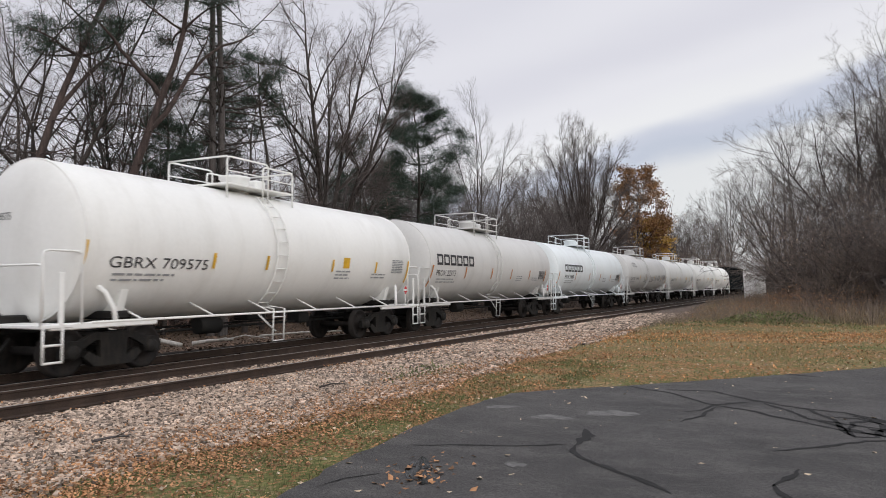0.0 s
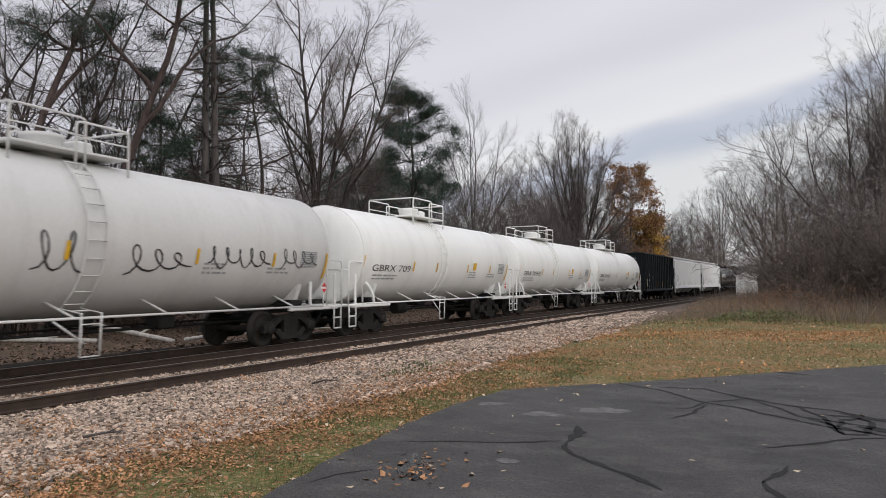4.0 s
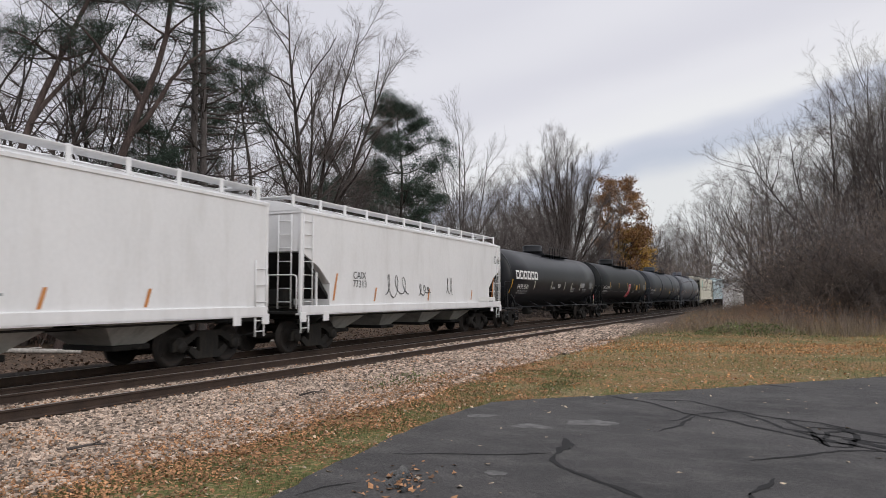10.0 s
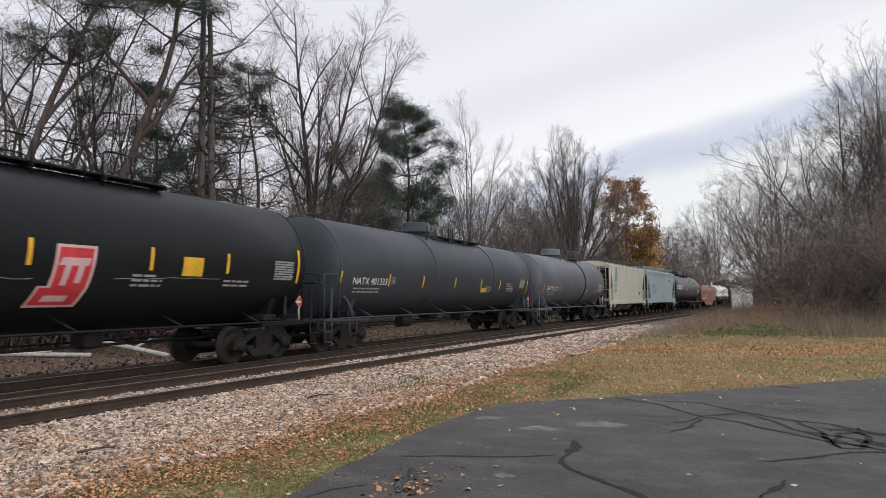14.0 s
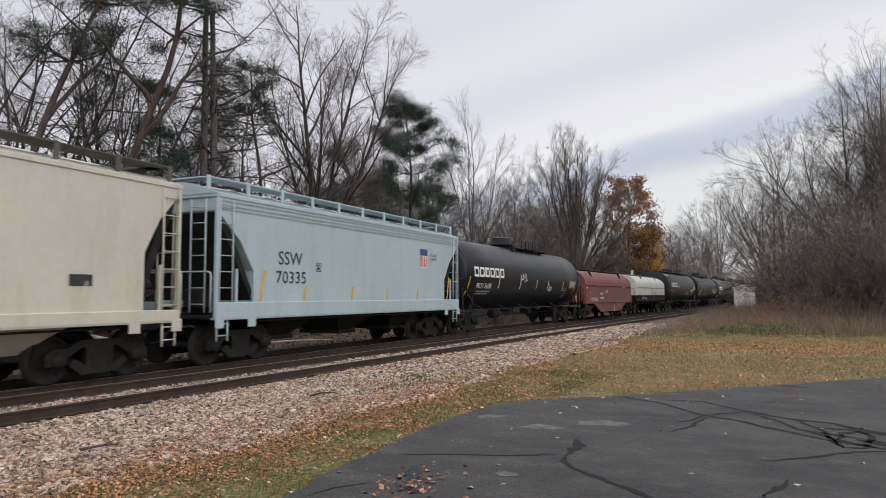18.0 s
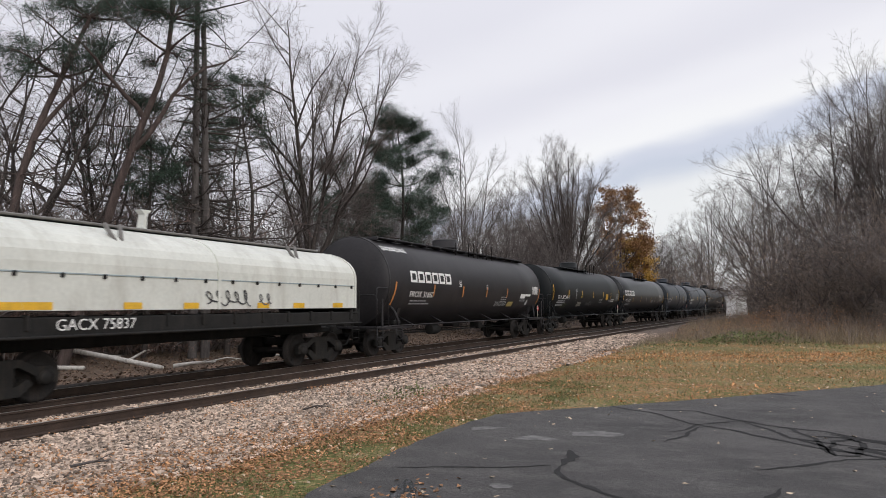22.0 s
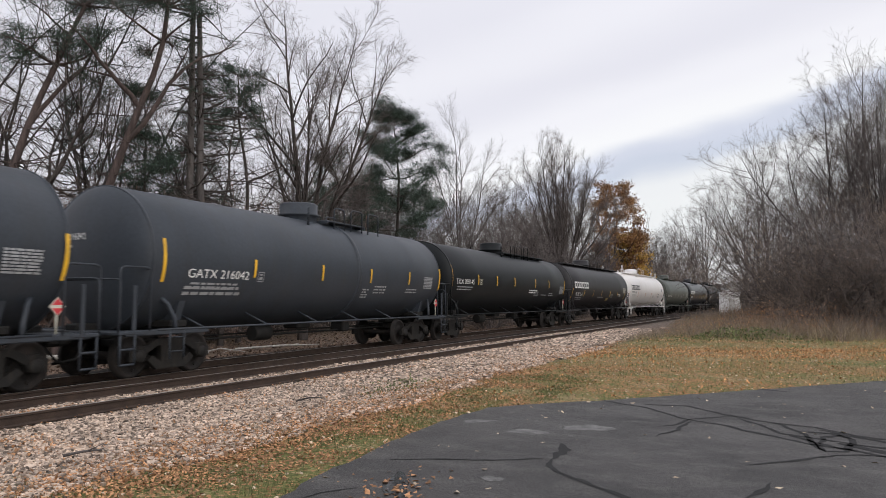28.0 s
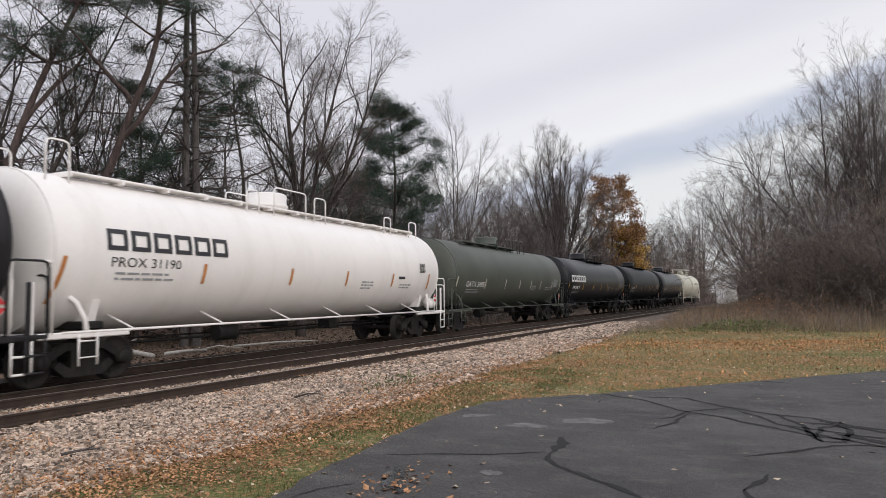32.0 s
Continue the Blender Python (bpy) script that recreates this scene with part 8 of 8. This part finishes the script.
for i in range(40):
    bush(rng.uniform(0, 14), rng.uniform(135, 165), rng.uniform(6, 10), rng.choice((0, 2, 3)))
for i in range(22):
    bush(rng.uniform(6.8, 10.5), rng.uniform(116, 134), rng.uniform(7, 9.5), rng.choice((3, 3, 2)))


# ---- loose cover of the ground ----
def scatter(name, label, mat, quads, smooth=False, kind="stuff", category="ground cover"):
    q = Tubes()
    q.quads(quads)
    return tagged(new(name, q.mesh(name, M[mat], smooth)), label, category, "", kind)


def ground_z(xy):
    return np.array([lift(x, y) for x, y in xy])


def over_lot(x, y):
    """Inside the asphalt: right of its edge."""
    if y < 10.5:
        return x > -4.0 - 0.5 * max(0, min(1, (y - 4.5) / 4))
    return y < 10.5 + (x + 4.4) * 1.18 and x < 13


nr = np.random.RandomState(77)


def stones(n, x0, x1, y0, y1, size, edge=0.0):
    """Angular stones: jittered six-sided lumps."""
    p = np.stack([nr.uniform(x0, x1, n), nr.uniform(y0, y1, n)], 1)
    if edge:
        p = p[p[:, 0] < x1 - edge * nr.uniform(0, 1, len(p)) ** 2 - 0.35 * np.sin(p[:, 1] * 1.7) * nr.uniform(0, 1, len(p))]
    p[:, 0] += np.array([bend(y) for y in p[:, 1]])
    m = len(p)
    z = ground_z(p)
    s = size * nr.uniform(0.55, 1.35, m)
    cube = np.array([(a, b, c) for a in (-1, 1) for b in (-1, 1) for c in (-1, 1)], float)
    v = cube[None] * s[:, None, None] * nr.uniform(0.55, 1.1, (m, 8, 3)) * nr.uniform(0.6, 1.2, (m, 1, 3))
    an, ti = nr.uniform(0, 2 * np.pi, m), nr.normal(0, 0.45, m)
    ca, sa, ct, st_ = np.cos(an), np.sin(an), np.cos(ti), np.sin(ti)
    x, y, w = v[..., 0], v[..., 1] * ct[:, None] - v[..., 2] * st_[:, None], v[..., 1] * st_[:, None] + v[..., 2] * ct[:, None]
    v = np.stack([x * ca[:, None] - y * sa[:, None] + p[:, 0:1], x * sa[:, None] + y * ca[:, None] + p[:, 1:2], w + z[:, None] + s[:, None] * 0.35], -1)
    faces = np.array([(0, 1, 3, 2), (4, 6, 7, 5), (0, 4, 5, 1), (2, 3, 7, 6), (0, 2, 6, 4), (1, 5, 7, 3)])
    return v.reshape(-1, 3), (faces[None] + np.arange(m)[:, None, None] * 8).reshape(-1, 4)


bt = Tubes()
for args in ((42000, -9.85, -5.75, 2.2, 13.5, 0.0235, 0.9), (18000, -9.85, -6.1, 13.5, 26, 0.036, 0.9), (7000, -9.85, -6.6, 26, 44, 0.055, 0.6), (10000, -11.45, -10.05, 2.2, 16, 0.028), (4500, -11.45, -10.05, 16, 40, 0.045)):
    v_, f_ = stones(*args)
    bt.v.append(v_)
    bt.f.append(f_ + bt.n)
    bt.n += len(v_)
tagged(new("ballast", bt.mesh("ballast", M["stone"], False)), "loose pinkish grey crushed stone beside the rails", "ballast", "", "stuff")


def flat_leaves(p, size, tilt=0.35, up=0.012):
    m = len(p)
    z = ground_z(p)
    an = nr.uniform(0, 2 * np.pi, m)
    a = np.stack([np.cos(an), np.sin(an), nr.normal(0, tilt, m)], 1)
    b = np.stack([-np.sin(an), np.cos(an), nr.normal(0, tilt, m)], 1)
    s = size * nr.uniform(0.5, 1.3, (m, 1))
    c = np.concatenate([p, (z + up + nr.uniform(0, 0.02, m))[:, None]], 1)
    k = np.array([0, 0, 1.0]) * s * nr.uniform(-0.3, 0.5, (m, 1))
    return np.stack([c - a * s + k, c - b * s * 0.7, c + a * s + k, c + b * s * 0.7], 1)


def spread_over(n, x0, x1, y0, y1, keep):
    p = np.stack([nr.uniform(x0, x1, n), nr.uniform(y0, y1, n)], 1)
    q = nr.uniform(0, 1, n)
    return p[[keep(x, y, u) for (x, y), u in zip(p, q)]]


def patchy(x, y, s, seed):
    return noise.noise((x * s, y * s, seed))


dense = spread_over(84000, -7.4, -3.8, 2.5, 18, lambda x, y, u: not over_lot(x, y) and u < 0.95 * math.exp(-((x + 6.0 + 0.1 * max(0, y - 8)) / 0.75) ** 2) + 0.30 * (patchy(x, y, 1.3, 5) > 0.0))
scatter("fallen_leaves", "brown fallen leaves drifted along the edge of the ballast", "dead_leaf", flat_leaves(dense, 0.020))
band = spread_over(150000, -9, 16, 10, 36, lambda x, y, u: not over_lot(x, y) and x > -7.6 - 0.03 * y and u < 0.035 + 0.95 * math.exp(-((y - 22.6 - 0.45 * (x + 7) - 0.3 * max(0, x)) / 2.5) ** 2) * (0.55 + 0.7 * patchy(x, y, 0.6, 9)))
scatter("leaf_drift", "orange-brown leaves strewn across the grass", "orange_leaf", flat_leaves(band, 0.028, 0.6))
mixed = spread_over(16000, -7.2, 14, 2.5, 34, lambda x, y, u: not over_lot(x, y) and u < 0.5)
scatter("pale_leaves", "pale curled leaves in the grass", "pale_leaf", flat_leaves(mixed, 0.028))
onlot = spread_over(300, -4.4, 6, 4, 17, lambda x, y, u: over_lot(x, y))
scatter("lot_leaves", "small pale leaves lying on the asphalt", "pale_leaf", flat_leaves(onlot, 0.040, 0.25, 0.014))
clump = np.stack([nr.normal(-3.3, 0.20, 110), nr.normal(5.7, 0.32, 110)], 1)
scatter("leaf_clump", "wet leaves gathered on a worn patch of the asphalt", "dead_leaf", flat_leaves(clump, 0.037, 0.3, 0.018))
verge = spread_over(60000, -11.4, -6.2, 2.5, 30, lambda x, y, u: u < 0.05 + 0.35 * (patchy(x, y, 0.8, 3) > 0.22) + 0.25 * max(0.0, (x + 8.6) / 2.2) ** 2)
scatter("ballast_leaves", "brown leaves caught among the ballast stones", "dead_leaf", flat_leaves(verge, 0.020, 0.45, 0.045))


def blades(p, h, w, lean_by=0.45):
    m = len(p)
    z = ground_z(p)
    an = nr.uniform(0, 2 * np.pi, m)
    a = np.stack([np.cos(an), np.sin(an), np.zeros(m)], 1)
    hh = h * nr.uniform(0.45, 1.2, (m, 1))
    tip = nr.normal(0, lean_by, (m, 3)) * hh
    tip[:, 2] = hh[:, 0]
    c = np.concatenate([p, z[:, None] - 0.01], 1)
    return np.stack([c - a * w, c + a * w, c + tip + a * w * 0.15, c + tip - a * w * 0.15], 1)


lawn = spread_over(60000, -7.0, -3.8, 2.5, 16, lambda x, y, u: not over_lot(x, y) and u < 0.25 + 0.75 * (patchy(x, y, 0.9, 2) > -0.05) - 0.5 * math.exp(-((x + 6.2) / 0.5) ** 2))
scatter("lawn", "short green grass along the edge of the asphalt", "grass", blades(lawn, 0.05, 0.004))
lawn2 = spread_over(60000, -8, 15, 10.5, 38, lambda x, y, u: not over_lot(x, y) and x > -7.2 - 0.03 * y and u < 0.35 + 0.5 * (patchy(x, y, 0.35, 2) > 0.0))
scatter("meadow", "thin green and dry grass of the verge", "grass", blades(lawn2, 0.06, 0.007))
dry = spread_over(30000, -8, 15, 9, 38, lambda x, y, u: not over_lot(x, y) and x > -7.2 - 0.03 * y and u < 0.6)
scatter("dry_meadow", "straw-coloured dry grass of the verge", "dry_grass", blades(dry, 0.07, 0.006))
tall = spread_over(80000, -9.4, 16, 28, 58, lambda x, y, u: x - bend(y) > -7.0 + 0.5 * patchy(x, y, 0.7, 8) and y > 35.0 - 1.5 * max(0, -4 - x) + 0.2 * x + 4.5 * patchy(x, y, 0.3, 6) + 1.5 * patchy(x, y, 1.1, 2) + 2.0 * u and u < 0.8)
def rising(p, lo, hi):
    """Growth that gets taller away from the line, in uneven clumps."""
    clumps = np.array([1 + 0.75 * patchy(x, y, 0.55, 7) + 0.45 * patchy(x, y, 1.9, 1) for x, y in p])
    return (lo + (hi - lo) * np.clip((p[:, 0] + 7.0) / 5.5, 0, 1) ** 0.8)[:, None] * np.clip(clumps, 0.35, 1.7)[:, None]


scatter("tall_grass", "tall dry grass and weeds before the thicket", "dry_grass", blades(tall[::2], rising(tall[::2], 0.15, 0.62), 0.009, 0.6))
stalks = tall[1::2]
scatter("tall_weeds", "brown seed stalks standing before the thicket", "twigs_brown", blades(stalks, rising(stalks, 0.22, 1.15), 0.006, 0.45))
heads = spread_over(30000, -6, 12, 35, 44, lambda x, y, u: u < 0.75 * (patchy(x, y, 0.5, 3) > -0.05) * math.exp(-((x + 1.0) / 3.4) ** 2) + 0.06)
hz = ground_z(heads) + rising(heads, 0.15, 1.25)[:, 0] * nr.uniform(0.2, 1.0, len(heads))
scatter("russet_weeds", "withered russet weeds standing before the thicket", "dead_leaf", leaf_quads(nr, np.concatenate([heads, hz[:, None]], 1), 0.024, 0.6))
greens = spread_over(34000, -7.5, 1.5, 31, 38, lambda x, y, u: u < (0.40 if ((x + 2.1) / 2.0) ** 2 + ((y - 33.7) / 1.6) ** 2 < 1 + patchy(x, y, 0.8, 4) else 0.05) * (patchy(x, y, 1.3, 4) > -0.15))
gz = ground_z(greens) + nr.uniform(0.03, 0.50, len(greens)) * np.clip(1.2 - ((greens[:, 0] + 1.7) / 2.4) ** 2, 0.15, 1)
scatter("green_weeds", "low green weeds before the thicket", "weed", leaf_quads(nr, np.concatenate([greens, gz[:, None]], 1), 0.045, 0.6))
hang = []
for i in range(600):
    a, d = rng.uniform(-9, 3.0), rng.uniform(44, 52)
    x, y = bearing(a, d)
    hang.append((x, y, lift(x, y) + rng.uniform(0.3, 4.2)))
scatter("withered_leaves", "withered leaves still hanging in the thicket", "pale_leaf", leaf_quads(nr, np.array(hang), 0.07, 0.7))
litter = spread_over(20000, -27, -16.2, 2, 60, lambda x, y, u: u < 0.75)
scatter("leaf_litter", "brown leaf litter on the floor of the wood", "litter_leaf", flat_leaves(litter, 0.06, 0.4))
sprig = np.array([(-6.95 + rng.gauss(0, 0.34), 12.1 + rng.gauss(0, 0.6), rng.uniform(-0.05, 0.13)) for _ in range(260)])
scatter("ballast_weed", "low green weed growing in the ballast", "weed", leaf_quads(nr, sprig, 0.032, 0.4), category="weed")

# fallen wood
for nm, label, pts, r0, r1, mat, at in (
    ("fallen_log", "long pale barkless trunk lying propped on the bank behind the line", [(-30.4, 19.3, 0.30), (-26.9, 18.7, 0.16), (-23.3, 18.0, -0.04), (-19.9, 17.4, -0.27)], 0.12, 0.08, "dead_wood", 0),
    ("fallen_log", "pale broken trunk lying on the leafy bank", [(-28.0, 14.3, -0.22), (-26.0, 15.3, -0.28), (-23.2, 16.8, -0.33)], 0.11, 0.08, "dead_wood", 0),
    ("fallen_branch", "pale bent branch lying on the bank behind the line", [(-24.2, 19.4, -0.30), (-26.0, 21.8, -0.05), (-29.0, 25.0, -0.25)], 0.06, 0.03, "dead_wood", 0),
    ("fallen_branch", "short pale branch lying on the leafy bank", [(-18.7, 16.8, -0.14), (-18.3, 17.2, -0.06), (-17.8, 17.8, -0.04)], 0.075, 0.04, "dead_wood", 0),
    ("fallen_branch", "short grey branch lying on the leafy bank", [(-20.4, 19.8, -0.30), (-19.6, 20.2, -0.10), (-18.6, 20.4, -0.20)], 0.035, 0.015, "dead_wood", 0),
    ("fallen_branch", "thin pale branch lying across the bank", [(-21.5, 23.0, -0.36), (-20.2, 24.4, -0.25), (-19.6, 26.4, -0.30)], 0.05, 0.03, "dead_wood", 0),
    ("fallen_stick", "grey stick lying on the ballast", [(-7.3, 5.15, 0.0), (-7.22, 5.35, 0.02), (-7.19, 5.55, 0.0)], 0.018, 0.010, "bark_grey", 0),
    ("fallen_stick", "dark twig lying on the ballast", [(-7.75, 9.8, -0.02), (-7.6, 10.0, 0.03), (-7.5, 10.2, 0.0)], 0.018, 0.010, "bark", 0),
):
    gg = Geo()
    gg.tube(pts, r0, 7, r1)
    a_, b_ = Vector(pts[0]), Vector(pts[-1])
    gg.tube([a_.lerp(b_, 0.55), a_.lerp(b_, 0.7) + Vector((0.2, 0.05, 0.12))], r1 * 0.7, 5, r1 * 0.3)
    tagged(new(nm, gg.mesh(nm, M[mat])), label, "branch")

# the pale shed by the line, far off
shed = thing("equipment_shed", "small pale metal shed with a shallow peaked roof", "shed", pose(*bearing(4.2, 84), 0.05, 0, 0, 8) @ Matrix.Diagonal((0.72, 0.72, 0.88, 1)))
sg_ = Geo()
sg_.box((0, 0, 1.35), (2.9, 2.4, 2.9), 0.03)
part("wall", sg_, "hopper_white", shed)
sr_ = Geo()
sr_.prism([(-1.6, 2.78), (1.6, 2.78), (1.6, 2.86), (0, 3.3), (-1.6, 2.86)], "y", -1.35, 1.35)
part("roof", sr_, "hopper_white", shed)
sd_ = Geo()
sd_.box((0.3, -1.22, 1.05), (0.9, 0.06, 2.0), 0.02)
part("door", sd_, "galvanised", shed)


# ---- motion ----
KNOTS = [(0, 12.119), (0.5, 12.353), (1, 12.54), (1.5, 12.685), (2, 12.796), (3, 12.938), (4, 13.001), (6, 13.005), (8, 12.958), (10, 12.929), (13, 12.955), (16, 13.041), (19, 13.157), (22, 13.308), (24, 13.43), (26, 13.543), (27, 13.576), (28, 13.574), (29, 13.515), (30, 13.369), (30.5, 13.252), (31, 13.099), (31.5, 12.903), (32, 12.656)]


def gone(t):
    """Metres that the train has run by t."""
    s = 0.0
    for (a, va), (b, vb) in zip(KNOTS, KNOTS[1:]):
        e = min(max(t, a), b)
        ve = va + (vb - va) * (e - a) / (b - a)
        s += (va + ve) / 2 * (e - a)
    return s


def motions():
    at = {}
    for car, mid in TRAIN:
        rows = []
        for k in range(33):
            rows.append((float(k), on_line(mid - gone(k))))
        walk(car, rows)
        at[car] = mid
    for ws, w, car in WHEELSETS:
        rows = [(0.0, 0.0)]
        spin = 0.0
        last = None
        for k in range(1, 960):
            y = at[car] - gone(k / 30)
            if -12 < y < 52:
                if last is not None:
                    spin += math.degrees((gone(k / 30) - gone(last / 30)) / 0.457)
                rows.append((k / 30, spin))
                last = k
        rows.append((32.0, spin if last is None or last < 959 else spin + math.degrees((gone(32) - gone(last / 30)) / 0.457)))
        walk(ws, [(t, pose(0, w, 0.457, a)) for t, a in rows])


motions()
